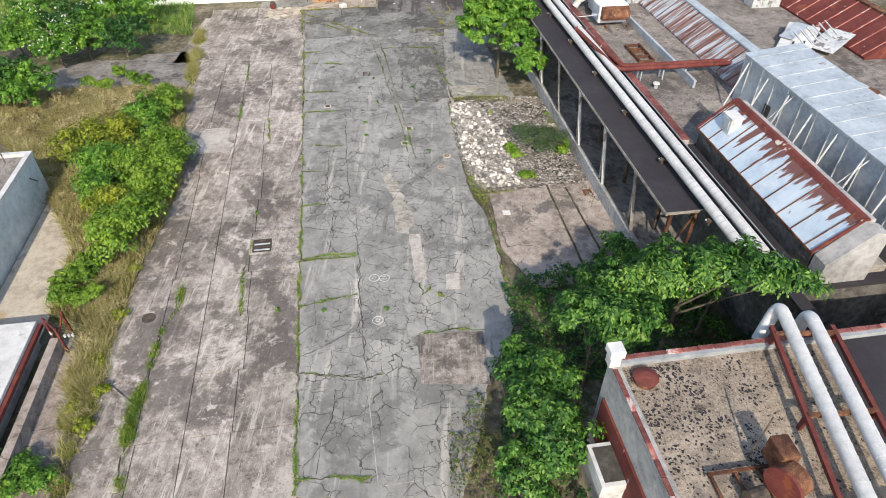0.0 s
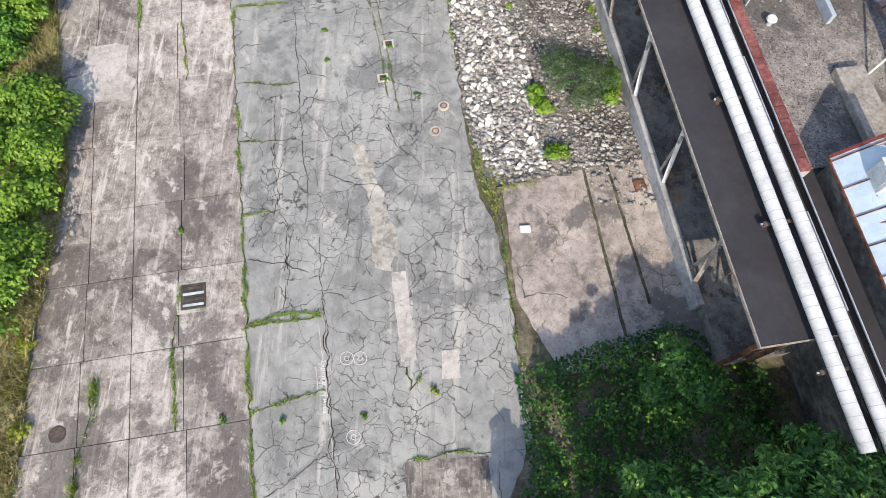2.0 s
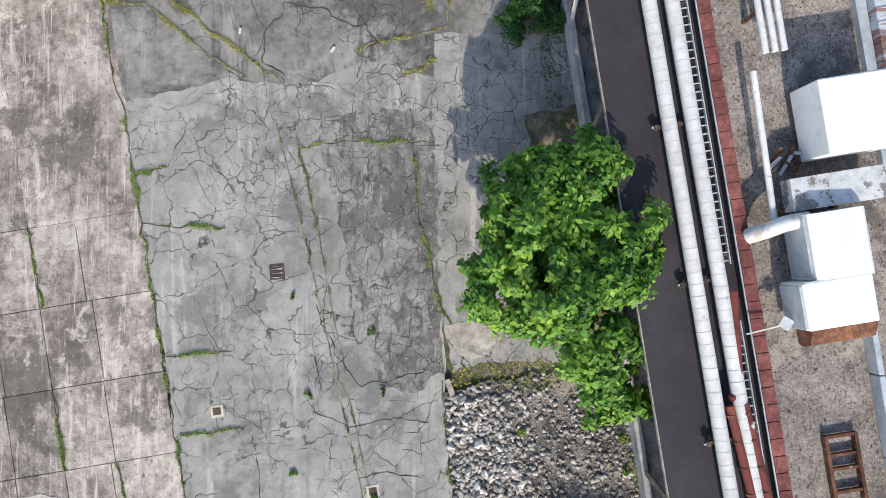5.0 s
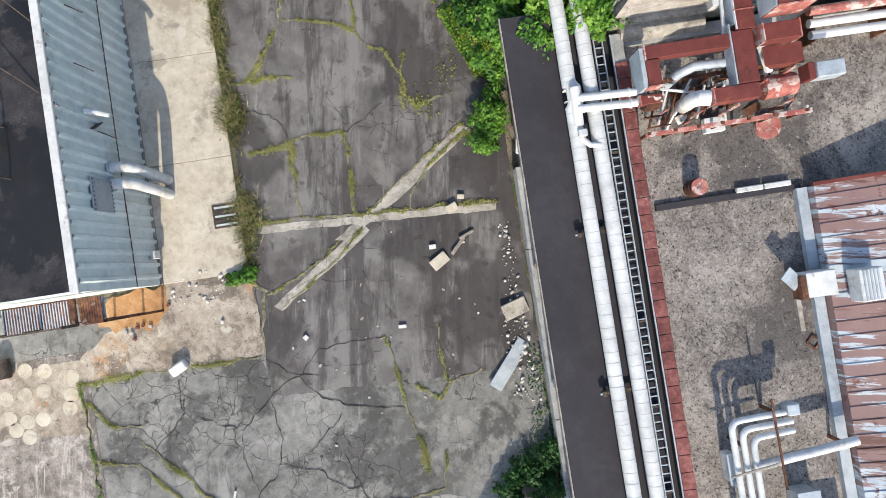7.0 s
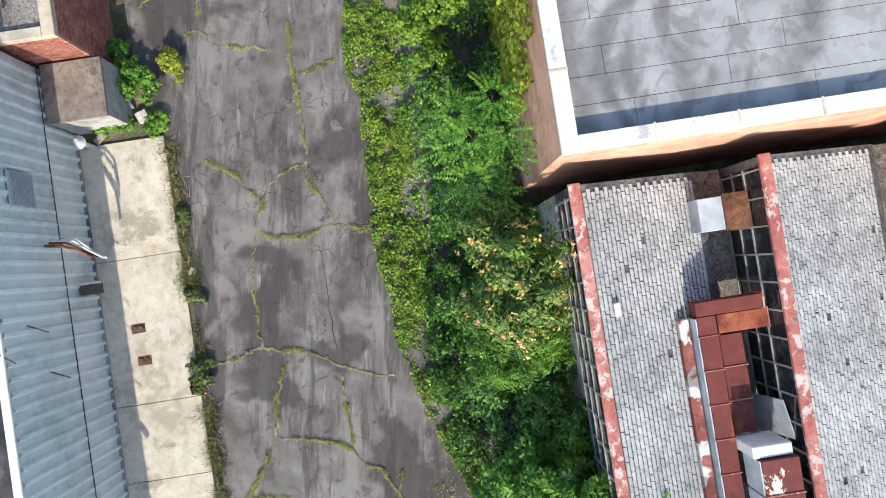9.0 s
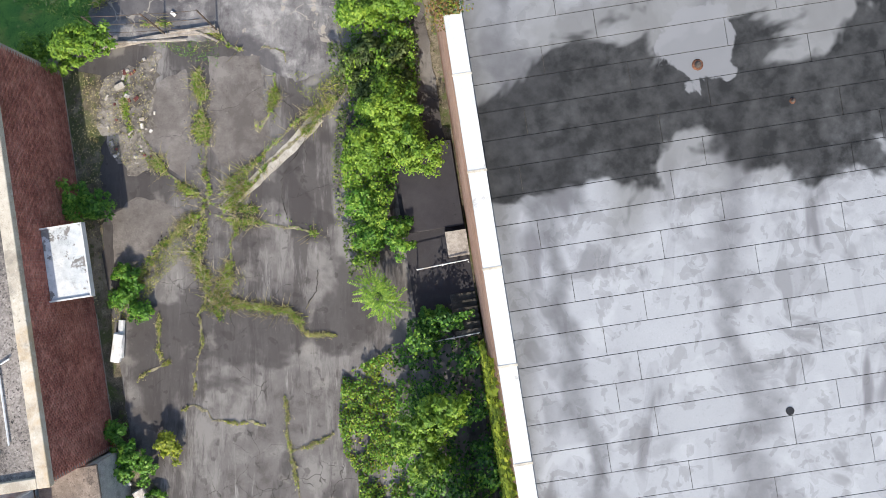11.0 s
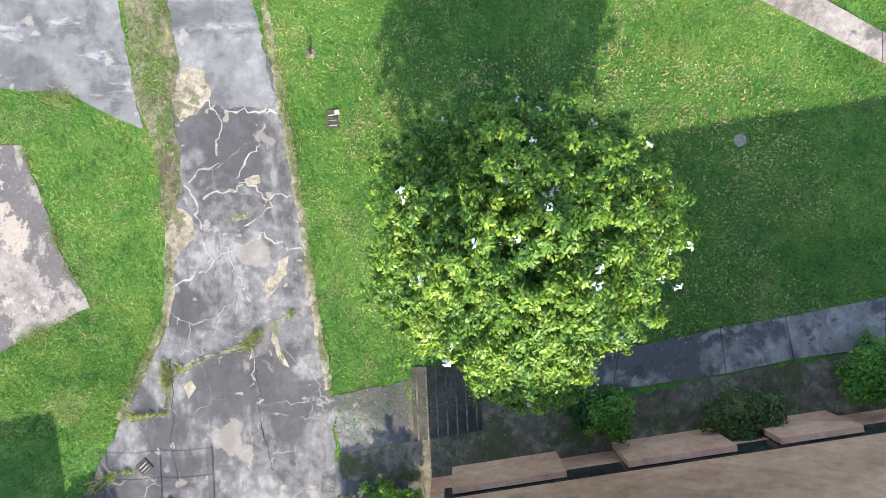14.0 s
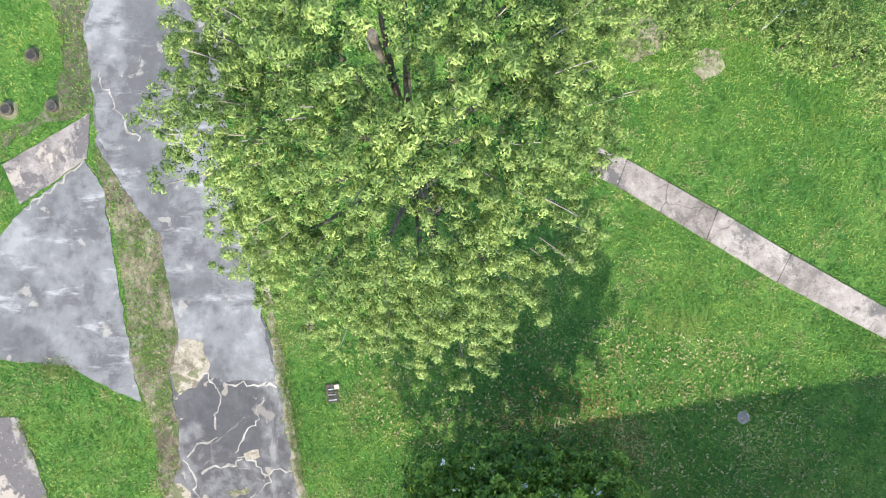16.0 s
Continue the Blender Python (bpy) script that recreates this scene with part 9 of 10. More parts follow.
# shrubs along the north end of the yard
for label, t_xy, r, h, mat, per in (("clipped-looking bright hedge bush by the block", [(-2.95, 117.36), (-2.14, 117.43), (-1.33, 117.52), (-0.75, 117.70)], 0.85, 2.0, leaf_lime, 80), ("dark olive shrub beside the block", [(-2.58, 115.65), (-1.39, 115.18), (-2.34, 114.35), (-1.15, 114.00), (-3.05, 114.94)], 0.8, 1.6, leaf_olive, 60),
                                    ("bright yellow-green sapling by the block", [(-1.24, 112.01), (-0.24, 111.12), (-1.69, 112.90), (-2.14, 111.11), (-1.02, 112.90)], 1.0, 2.8, leaf_lime, 80), ("green sapling over the stairwell", [(-2.18, 107.80), (-1.36, 107.92), (-2.77, 109.08)], 0.8, 1.5, leaf_mid, 55),
                                    ("leafy green shrub by the brick wall", [(-16.06, 115.75), (-14.88, 115.87), (-13.94, 115.98), (-15.47, 115.40)], 0.75, 2.0, leaf_lime, 60), ("green shrub on the brick wall", [(-15.45, 108.80), (-14.61, 109.04), (-16.04, 108.44), (-13.90, 108.80)], 0.75, 1.8, leaf_mid, 60),
                                    ("weedy bush beside the brick wall", [(-12.55, 105.30), (-12.91, 104.93), (-12.18, 104.68), (-12.67, 105.92)], 0.6, 0.8, leaf_mid, 50), ("dark fern-like weeds at the brick corner", [(-13.00, 99.22), (-12.51, 98.36), (-12.74, 97.63), (-12.14, 97.87)], 0.6, 1.0, leaf_mid, 50),
                                    ("yellow-green weed bush at the brick corner", [(-11.18, 98.73)], 0.65, 0.9, leaf_yellow, 60), ("weeds at the apron's end", [(-13.68, 96.21), (-13.07, 96.33), (-14.04, 96.09), (-11.61, 96.20)], 0.55, 0.6, leaf_mid, 45),
                                    ("weed tuft at the apron's edge", [(-9.58, 85.59), (-9.70, 84.98)], 0.5, 0.5, leaf_olive, 50), ("weed tuft on the asphalt", [(-10.48, 92.22), (-9.97, 88.77)], 0.4, 0.35, leaf_olive, 40),
                                    ("weed tuft at the apron's corner", [(-7.50, 71.59), (-7.87, 71.34), (-8.35, 71.22)], 0.4, 0.4, leaf_mid, 40)):
    for xy in t_xy:
        shrub(label, *xy, r, h, mat, int(46 * r), per, 0.13, "bushes")
(tx, ty), = [(-1.76, 105.08)]
frond_tree("small palm-like tree with feathered leaves", tx, ty, [(0, 0, 1.9), (-0.3, 0.4, 1.6), (0.35, -0.3, 1.5)], 0.06, leaf_lime, 0.85, 14)
(tx, ty), = [(0.40, 104.15)]
shrub("green shrub on the stair landing", tx, ty, 0.7, 1.0, leaf_mid, 34, 50, 0.15, "bushes")
cover("ivy and weeds on the path's edge", [(-4.21, 115.95), (-0.27, 116.68), (-0.14, 114.23), (-1.24, 109.82), (-2.22, 105.90), (-3.20, 105.90), (-3.95, 109.81), (-3.71, 112.75)], 150, 0.7, leaf_olive, 0.13)
cover("bright leafy growth between the bushes", [(-3.3, 117.4), (-0.5, 117.6), (-0.3, 114.2), (-1.1, 110.0), (-2.0, 106.4), (-2.9, 106.4), (-3.5, 110.0), (-3.2, 113.0)], 280, 2.0, leaf_lime, 0.13)
cover("shaded leafy growth between the bushes", [(-3.3, 117.4), (-0.5, 117.6), (-0.3, 114.2), (-1.1, 110.0), (-2.0, 106.4), (-2.9, 106.4), (-3.5, 110.0), (-3.2, 113.0)], 120, 1.3, leaf_mid, 0.14)
cover("bright creeping weeds beside the drive", [(-4.72, 114.28), (-3.24, 115.26), (-2.74, 113.79), (-3.72, 112.56), (-4.47, 113.54)], 130, 0.2, leaf_yellow, 0.09)
for xy, r, h, mat in (([(7.68, 121.32)][0], 1.15, 1.6, leaf_mid), ([(12.82, 121.26)][0], 1.5, 1.2, leaf_olive), ([(14.22, 121.50)][0], 1.3, 1.1, leaf_olive), ([(18.60, 123.15)][0], 1.5, 1.7, leaf_mid), ([(6.93, 121.27)][0], 0.9, 0.8, leaf_deep)):
    shrub("dark shrub against the stucco block", *xy, r, h, mat, int(70 * r), 65, 0.14, "wall shrubs")

# magnolia on the lawn
tx, ty = 3.35, 128.3
mag = [(0.2, 0.0, 10.0, 2.5, 2.4, 1.9), (-2.2, 0.6, 8.4, 1.9, 2.0, 1.9), (2.3, 0.4, 8.6, 2.0, 2.1, 1.9), (-0.4, -2.2, 8.6, 2.1, 1.8, 1.9), (0.2, 2.4, 8.6, 2.1, 1.8, 1.9), (1.3, -1.2, 9.7, 1.9, 1.7, 1.7), (-1.3, -0.8, 9.5, 1.7, 1.7, 1.6), (1.4, 1.3, 9.6, 1.8, 1.7, 1.6), (0.4, -3.3, 6.8, 1.7, 1.3, 1.7), (-3.2, -0.6, 6.4, 1.4, 1.7, 1.7), (3.4, 0.6, 6.6, 1.5, 1.8, 1.8), (2.6, -2.0, 7.0, 1.6, 1.5, 1.7), (-2.3, -2.2, 6.6, 1.5, 1.4, 1.7), (2.6, 2.4, 7.0, 1.6, 1.5, 1.7), (-2.6, 2.4, 6.6, 1.5, 1.5, 1.7), (0, 3.2, 6.0, 1.8, 1.4, 1.7), (0, 0, 5.0, 3.4, 3.4, 2.4)]
mag = [(a * 1.13 - 0.1, b * 1.06, c, d * 1.1, e * 1.04, f) for a, b, c, d, e, f in mag] + [(-0.5, -4.4, 5.4, 1.4, 1.0, 1.3), (1.2, -4.3, 5.2, 1.4, 1.0, 1.3), (0.5, -5.0, 4.5, 1.5, 1.1, 1.2), (1.7, -4.7, 4.4, 1.2, 1.0, 1.1), (-0.4, -4.9, 4.4, 1.1, 0.9, 1.0), (0.2, 4.2, 5.0, 2.4, 1.3, 1.6), (-2.4, 3.4, 4.6, 1.6, 1.3, 1.5), (2.9, 3.2, 4.8, 1.7, 1.4, 1.5)]
tree("magnolia_tree", "large glossy-leaved magnolia with white flowers on the lawn", tx, ty, mag, 0.32, leaf_gloss, 4300, 40, 0.22, 0.155, 0.45, extra=(petal, 0.00085, 0.25))

# tall fine-needled tree at the end
tx, ty = 0.45, 141.9
pine = spot("conifer_tree", "tall pale-green tree with soft tufted needles", "tree", tx, ty)
pine_trunk = part("trunk", tubed([(0, 0, -0.12), (0.1, 0.2, 9), (0, 0.1, 20.2)], 0.38, 10, 0.06), bark, pine)
masses = [(0, 0.6, 19.4, 1.7, 1.8, 1.3), (-1.7, -0.3, 17.6, 1.5, 1.5, 1.3), (1.5, -0.5, 18.0, 1.6, 1.5, 1.3), (0.3, -1.8, 17.2, 1.6, 1.3, 1.2), (-1.6, 1.7, 17.8, 1.5, 1.5, 1.4), (1.8, 1.6, 18.0, 1.6, 1.6, 1.4), (2.6, 0.2, 16.4, 1.3, 1.4, 1.2), (-2.7, 0.3, 16.6, 1.3, 1.4, 1.2), (0.1, 2.9, 17.8, 1.8, 1.4, 1.3), (0.8, -2.9, 15.8, 1.2, 0.9, 0.9), (-1.2, -2.4, 16.2, 1.2, 1.0, 1.0), (-0.4, -0.7, 18.7, 1.3, 1.2, 1.1), (2.2, -1.7, 16.4, 1.1, 1.1, 1.0), (-2.3, -1.3, 16.2, 1.1, 1.1, 1.0), (2.9, 1.7, 16.2, 1.0, 1.2, 1.0), (-2.7, 2.2, 16.2, 1.1, 1.2, 1.0)]
masses += [(0.7, -3.7, 13.4, 1.4, 1.0, 1.1), (-1.2, -3.3, 13.7, 1.3, 1.0, 1.1), (1.9, -3.0, 13.8, 0.9, 0.8, 0.9), (-2.6, -2.0, 14.2, 1.2, 1.2, 1.1), (0.2, -3.2, 14.8, 1.5, 1.0, 1.0)]
masses = [(a * 1.05, b * 1.03, c, d * 1.12, e * 1.1, f * 1.05) for a, b, c, d, e, f in masses]
for b in masses:
    part("limb", tubed([(0, 0.1, b[2] - 3.2), (b[0] * 0.5, b[1] * 0.5, b[2] - 1.6), (b[0], b[1], b[2])], 0.09, 6, 0.03), bark, pine_trunk)
p, nrm = crown_points(masses, 3000, 1, 0.05)
k = 84
own = np.repeat(np.arange(len(p)), k)
dirs = unit(unit(nrm)[own] * 0.45 + unit(rng.normal(size=(len(own), 3))))
size = (0.7 + 0.6 * rng.random(len(p)))[own][:, None]
foot = p[own] + dirs * (0.02 + 0.115 * rng.random(len(own)) ** 0.7)[:, None] * size
v, f = leaf_quads(foot, unit(dirs + np.array([0, 0, 0.5])), 0.066, 0.34, 0.5)
quick("crown", v, f, leaf_needle, pine)
# inner leaves in deep green: self-shade between the tufts, put into the colour
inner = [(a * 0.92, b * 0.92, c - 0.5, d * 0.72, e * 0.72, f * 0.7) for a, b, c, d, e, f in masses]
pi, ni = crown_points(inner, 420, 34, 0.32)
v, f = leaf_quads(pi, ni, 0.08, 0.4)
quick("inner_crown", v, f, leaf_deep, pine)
tips = p[rng.choice(len(p), 260, replace=False)]
bm = bmesh.new()
for q in tips:
    a = Vector(q) - Vector((q[0] * 0.2, q[1] * 0.2, 0.4)) * (0.6 + 0.5 * rng.random())
    tube(bm, [tuple(a), tuple((a + Vector(q)) / 2 + Vector((0, 0, 0.05))), tuple(q)], 0.016, 4, True, 0.006)
part("twig", bm, wood_old, pine_trunk)

# growth at the far right of the lawn
for xy, r in (([(6.14, 148.92)][0], 1.5), ([(10.35, 149.14)][0], 1.3), ([(15.28, 148.62)][0], 1.6), ([(17.71, 147.91)][0], 1.8), ([(13.29, 150.48)][0], 1.8)):
    tree("tree", "thin grey-green tree at the lawn's end", *xy, [(0, 0, 2.4, r * 1.2, r * 1.2, 1.1), (0.8, 0.6, 2.0, r * 0.9, r * 0.9, 0.9), (-0.9, 0.4, 2.2, r * 0.8, r * 0.8, 0.9), (0.1, -1.0, 1.8, r * 0.8, r * 0.8, 0.8)], 0.09, leaf_needle, 140, 40, 0.32, 0.12, 0.4, group="lawn's end trees")

# grass on the lawns
bare = [road_pts, [(-25.16, 137.33), (-25.22, 140.82), (-18.64, 140.78), (-17.60, 142.06), (-14.91, 144.11), (-14.02, 142.73), (-13.30, 138.03), (-12.33, 133.49), (-15.57, 135.09), (-18.58, 135.46)], [(-21.66, 133.22), (-17.75, 132.88), (-16.85, 130.72), (-16.08, 128.49), (-14.61, 125.79), (-18.54, 123.87), (-22.04, 122.58)],
        diag[0] + diag[1][::-1], walk_a + walk_b[::-1], [(-18.56, 143.97), (-14.68, 146.23), (-14.78, 144.23), (-17.78, 142.22)]]
pts = np.concatenate([scatter([(-21, 120), (26, 119.5), (26, 153), (-21, 153)], 165), scatter([(-21, 119), (-9, 115), (-9, 126), (-21, 126)], 100)])
for o in bare:
    pts = pts[~inside(o, pts[:, 0], pts[:, 1])]
pts = pts[~((pts[:, 0] > -1.8) & (pts[:, 1] < 121.2 + 0.154 * pts[:, 0]))]
own = np.repeat(np.arange(len(pts)), 2)
q = np.column_stack([pts[own] + rng.normal(0, 0.035, (len(own), 2)), np.full(len(own), -0.035)])
v, f = blades(q, 0.085, 0.046, 1.2)
tagged(quick("lawn_grass", v, f, lawn_blade), "short green lawn grass", "grass", "", "stuff")
tuft = np.array([noise.noise((x * 0.55, y * 0.55, 3.3)) + 0.8 * noise.noise((x * 1.9, y * 1.9, 7.7)) for x, y in pts])
for label, pick, mat, size in (("dry pale thatch patches in the lawn", tuft > 0.34, straw, 0.07), ("bright green clover patches in the lawn", tuft < -0.28, leaf_lime, 0.06), ("dark green grass clumps in the lawn", np.abs(tuft) < 0.1, leaf_mid, 0.07)):
    q = pts[pick]
    v, f = leaf_quads(np.column_stack([q, 0.01 + 0.03 * rng.random(len(q))]), unit(np.array([0, 0, 1.0]) + rng.normal(0, 0.5, (len(q), 3))), size, 0.45)
    tagged(quick("lawn_patch", v, f, mat), label, "grass", "", "stuff")
lit = scatter([(2.6, 133.6), (4.6, 134.6), (7.6, 134.6), (9.4, 132.4), (9.2, 130.4), (3.0, 131.0)], 26)
v, f = leaf_quads(np.column_stack([lit, np.full(len(lit), 0.06)]), unit(np.array([0, 0, 1.0]) + rng.normal(0, 0.25, (len(lit), 3))), 0.14, 0.5)
tagged(quick("fallen_leaves", v, f, leaf_rust), "russet fallen leaves below the magnolia", "leaves", "", "stuff")
lit = scatter([(-2.72, 136.28), (8.48, 137.21), (15.64, 135.26), (17.90, 129.49), (5.98, 129.04), (-3.21, 132.39)], 16)
v, f = leaf_quads(np.column_stack([lit, np.full(len(lit), 0.05)]), unit(np.array([0, 0, 1.0]) + rng.normal(0, 0.25, (len(lit), 3))), 0.13, 0.5)
tagged(quick("fallen_leaves", v, f, straw), "pale fallen leaves on the lawn", "leaves", "", "stuff")
lit = scatter([(9.53, 127.75), (14.61, 128.45), (18.17, 125.52), (6.10, 123.62), (8.06, 125.56)], 14)
v, f = leaf_quads(np.column_stack([lit, np.full(len(lit), 0.05)]), unit(np.array([0, 0, 1.0]) + rng.normal(0, 0.25, (len(lit), 3))), 0.12, 0.5)
tagged(quick("fallen_leaves", v, f, straw), "pale fallen leaves on the lawn", "leaves", "", "stuff")

# weeds of the drive's median strip, the drive's edges and the yard's end
cover("green weeds on the litter strip of the drive", median_pts, 60, 0.16, leaf_mid, 0.08)
p = scatter(median_pts, 160)
keep = np.array([noise.noise((x * 0.7, y * 0.7, 8.0)) > -0.05 for x, y in p])
v, f = blades(np.column_stack([p[keep], np.full(keep.sum(), 0.0)]), 0.1, 0.035, 1.1)
tagged(quick("verge_grass", v, f, grass_blade), "green grass on the litter strip", "grass", "", "stuff")
edges = [[(-11.46, 130.45), (-11.17, 128.48), (-11.09, 126.62), (-11.33, 125.30), (-12.31, 123.19), (-13.34, 120.92)], [(-7.54, 142.32), (-6.78, 138.33), (-6.04, 134.12), (-5.29, 129.94), (-4.80, 126.28), (-4.06, 122.27)], [(-18.65, 135.32), (-15.63, 134.92), (-13.49, 133.67), (-12.16, 132.43)], [(-17.75, 132.88), (-16.85, 130.72), (-16.08, 128.49), (-14.61, 125.79), (-18.54, 123.87)]]
for mat, per, sp in ((grass_blade, 190, 0.1), (straw, 130, 0.1)):
    p = along(edges, per, sp)
    v, f = blades(p, 0.1, 0.032, 1.1)
    tagged(quick("verge_grass", v, f, mat), "ragged grass along the drive's edge", "grass", "", "stuff")
for label, pts, n, h, mat, leaf in (
        ("yellow-green weeds filling the broken crossing", [(-11.62, 107.27), (-12.24, 106.22), (-13.29, 105.38), (-13.60, 103.93), (-12.44, 103.93), (-11.61, 105.60), (-9.31, 107.90), (-9.52, 108.94), (-10.15, 108.31)], 120, 0.35, leaf_yellow, 0.09),
        ("dry weeds filling the broken crossing", [(-11.62, 107.27), (-12.24, 106.22), (-13.29, 105.38), (-13.60, 103.93), (-12.44, 103.93), (-11.61, 105.60), (-9.31, 107.90), (-9.52, 108.94), (-10.15, 108.31)], 80, 0.3, straw, 0.1),
        ("dry weeds in the rubble by the kerb", [(-14.09, 114.58), (-11.66, 115.83), (-11.86, 113.74), (-12.27, 111.86), (-11.85, 110.81), (-12.90, 110.60), (-13.75, 111.43)], 60, 0.2, straw, 0.09),
        ("yellow-green weeds in the rubble by the kerb", [(-14.09, 114.58), (-11.66, 115.83), (-11.86, 113.74), (-12.27, 111.86), (-11.85, 110.81), (-12.90, 110.60), (-13.75, 111.43)], 14, 0.2, leaf_yellow, 0.08),
        ("dry weeds along the brick wall", [(-15.47, 114.79), (-13.98, 114.58), (-14.06, 110.60), (-14.04, 107.26), (-14.23, 104.34), (-15.20, 107.25), (-15.22, 110.18)], 55, 0.4, straw, 0.1),
        ("yellow-green weeds at the trench cover's end", [(-5.97, 114.78), (-3.88, 114.99), (-3.25, 113.74), (-4.29, 112.91), (-4.92, 113.53), (-5.76, 114.16)], 130, 0.25, leaf_yellow, 0.09),
        ("dry brown growth at the trench cover's end", [(-4.71, 114.16), (-3.46, 114.99), (-3.04, 112.91), (-4.08, 112.70)], 90, 0.4, straw, 0.1),
        ("green creeper along the yard's east edge", [(-3.88, 117.29), (-3.05, 117.70), (-2.83, 115.20), (-3.04, 110.62), (-2.61, 107.72), (-3.87, 108.13), (-4.08, 111.45), (-3.46, 113.53)], 90, 0.3, leaf_yellow, 0.1)):
    cover(label, pts, n * 3, h, mat, leaf * 0.55)

crossing = [[(-9.28, 109.03), (-9.87, 111.64), (-9.71, 113.96), (-10.07, 115.99)], [(-9.28, 109.03), (-11.33, 110.36), (-12.8, 111.92), (-13.22, 113.67), (-13.0, 115.12)], [(-9.28, 109.03), (-7.12, 108.75), (-4.91, 108.07)],
            [(-9.28, 109.03), (-9.85, 107.59), (-9.67, 105.57), (-8.85, 104.01)], [(-9.28, 109.03), (-11.31, 107.46), (-13.06, 105.55)], [(-6.66, 112.51), (-6.55, 114.83)]]
for mat, per, sp, h, w, label in ((leaf_lime, 300, 0.06, 0.13, 0.06, "bright green grass in the joints of the crossing"), (straw, 130, 0.14, 0.25, 0.02, "dry stalks along the joints of the crossing"), (leaf_yellow, 130, 0.1, 0.14, 0.045, "yellow-green grass in the joints of the crossing"), (crack_dark, 110, 0.12, 0.1, 0.06, "dark flakes along the joints of the crossing")):
    p = along(crossing, per, sp)
    p[:, 2] = 0.01 + h * 0.3 * rng.random(len(p))
    v, f = leaf_quads(p, unit(np.array([0, 0, 1.0]) + rng.normal(0, 0.5, (len(p), 3))), h * 0.8, w / h)
    tagged(quick("joint_grass", v, f, mat), label, "grass", "", "stuff")
edge_lines = [[(-18.94, 27.15), (-18.21, 24.13), (-17.32, 20.90), (-16.54, 17.46), (-16.00, 14.81), (-15.51, 12.46)], [(-20.47, 45.27), (-22.34, 53.75), (-24.17, 61.69)]]
green_lines = [[(-14.21, 24.38), (-13.92, 22.89), (-14.29, 21.68), (-14.10, 19.46), (-13.95, 16.84), (-13.77, 15.37), (-12.95, 12.46)]]
for lines, mat, per, sp, h in ((edge_lines, straw, 900, 0.22, 0.5), (edge_lines, leaf_yellow, 900, 0.22, 0.4), (green_lines, grass_blade, 380, 0.08, 0.28), (green_lines, leaf_yellow, 220, 0.09, 0.28)):
    p = along(lines, per, sp)
    p[:, 2] = -0.03
    v, f = blades(p, h, 0.035, 0.8)
    tagged(quick("tall_grass", v, f, mat), "tall grass along the broken edge of the slabs", "grass", "", "stuff")
p = scatter(meadow, 160)
v, f = blades(np.column_stack([p, np.full(len(p), -0.08)]), 0.45, 0.04, 0.9)
tagged(quick("tall_grass", v, f, leaf_yellow), "tall yellow-green grass in the rough strip", "grass", "", "stuff")

cover("flattened dry grass in the rough strip", meadow, 330, 0.42, straw, 0.14)
dry_field = [(-36.85, 46.23), (-33.68, 47.25), (-27.81, 47.72), (-22.33, 48.20), (-21.01, 45.26), (-24.12, 42.95), (-25.93, 39.06), (-30.07, 39.96), (-33.82, 40.73)]
cover("pale dry grass beside the old track", dry_field, 480, 0.75, straw, 0.17)
sheet("pavement", "dark broken asphalt of the old side track", [(-39.35, 49.03), (-35.12, 50.16), (-34.13, 52.19), (-31.44, 54.11), (-28.12, 54.16), (-27.18, 55.40), (-23.80, 55.95), (-21.64, 52.58), (-21.64, 49.04), (-25.93, 48.99), (-28.06, 48.34), (-32.53, 47.77), (-37.87, 46.41)], dock_floor, -0.012, 0.07, 0.12, "pavement")
# creeper on the hall's glazed face
p = rng.random((6500, 2)) * np.array([12.0, 5.0]) + np.array([78.6, 0.2])
keep = np.array([noise.noise((a * 0.45, b * 0.5, 6.0)) + 0.4 - 0.06 * b > 0 for a, b in p])
p = p[keep]
xy = np.array([at(18.62 - 0.35 * rng.random(), a) for a, _ in p])
for mat, sl in ((leaf_yellow, slice(0, len(p) // 3)), (leaf_mid, slice(len(p) // 3, len(p)))):
    v, f = leaf_quads(np.column_stack([xy, p[:, 1]])[sl], unit(np.array([-0.7, -0.3, 0.8]) + rng.normal(0, 0.45, (len(p[sl]), 3))), 0.13, 0.6)
    tagged(quick("ivy", v, f, mat), "green creeper on the hall's glazed face", "ivy", "", "stuff")
branch = spot("fallen_branch", "bleached bare branch at the lawn's end", "branch", *[(15.30, 150.03)][0])
stem = part("stem", tubed([(-0.7, -0.5, 0.3), (-0.1, 0.0, 0.6), (0.5, 0.2, 0.5), (1.0, 0.5, 0.7)], 0.05, 7, 0.02), parapet_white, branch)
part("twig", tubed([(-0.1, 0, 0.6), (0.1, 0.5, 0.8), (0.4, 0.8, 0.8)], 0.03, 5, 0.01), parapet_white, stem)
part("twig", tubed([(0.5, 0.2, 0.5), (0.9, -0.1, 0.6)], 0.025, 5, 0.01), parapet_white, stem)
part("foot", tubed([(-0.7, -0.5, -0.08), (-0.7, -0.5, 0.3)], 0.05, 7), parapet_white, branch)

for xy in [(-5.85, 42.87), (-2.38, 41.88), (-2.55, 39.74), (-1.01, 38.85), (-2.86, 22.98), (-11.71, 31.31), (-8.63, 22.88), (0.04, 24.13), (-6.21, 22.87)] + [(-5.87, 50.46), (-2.45, 48.90), (-5.14, 46.22), (-2.01, 46.32), (-5.68, 40.99)]:
    shrub("small weed tuft growing from a crack in the yard", *xy, 0.2, 0.16, leaf_yellow if xy[0] > 0 else leaf_mid, 7, 30, 0.07, "crack tufts")

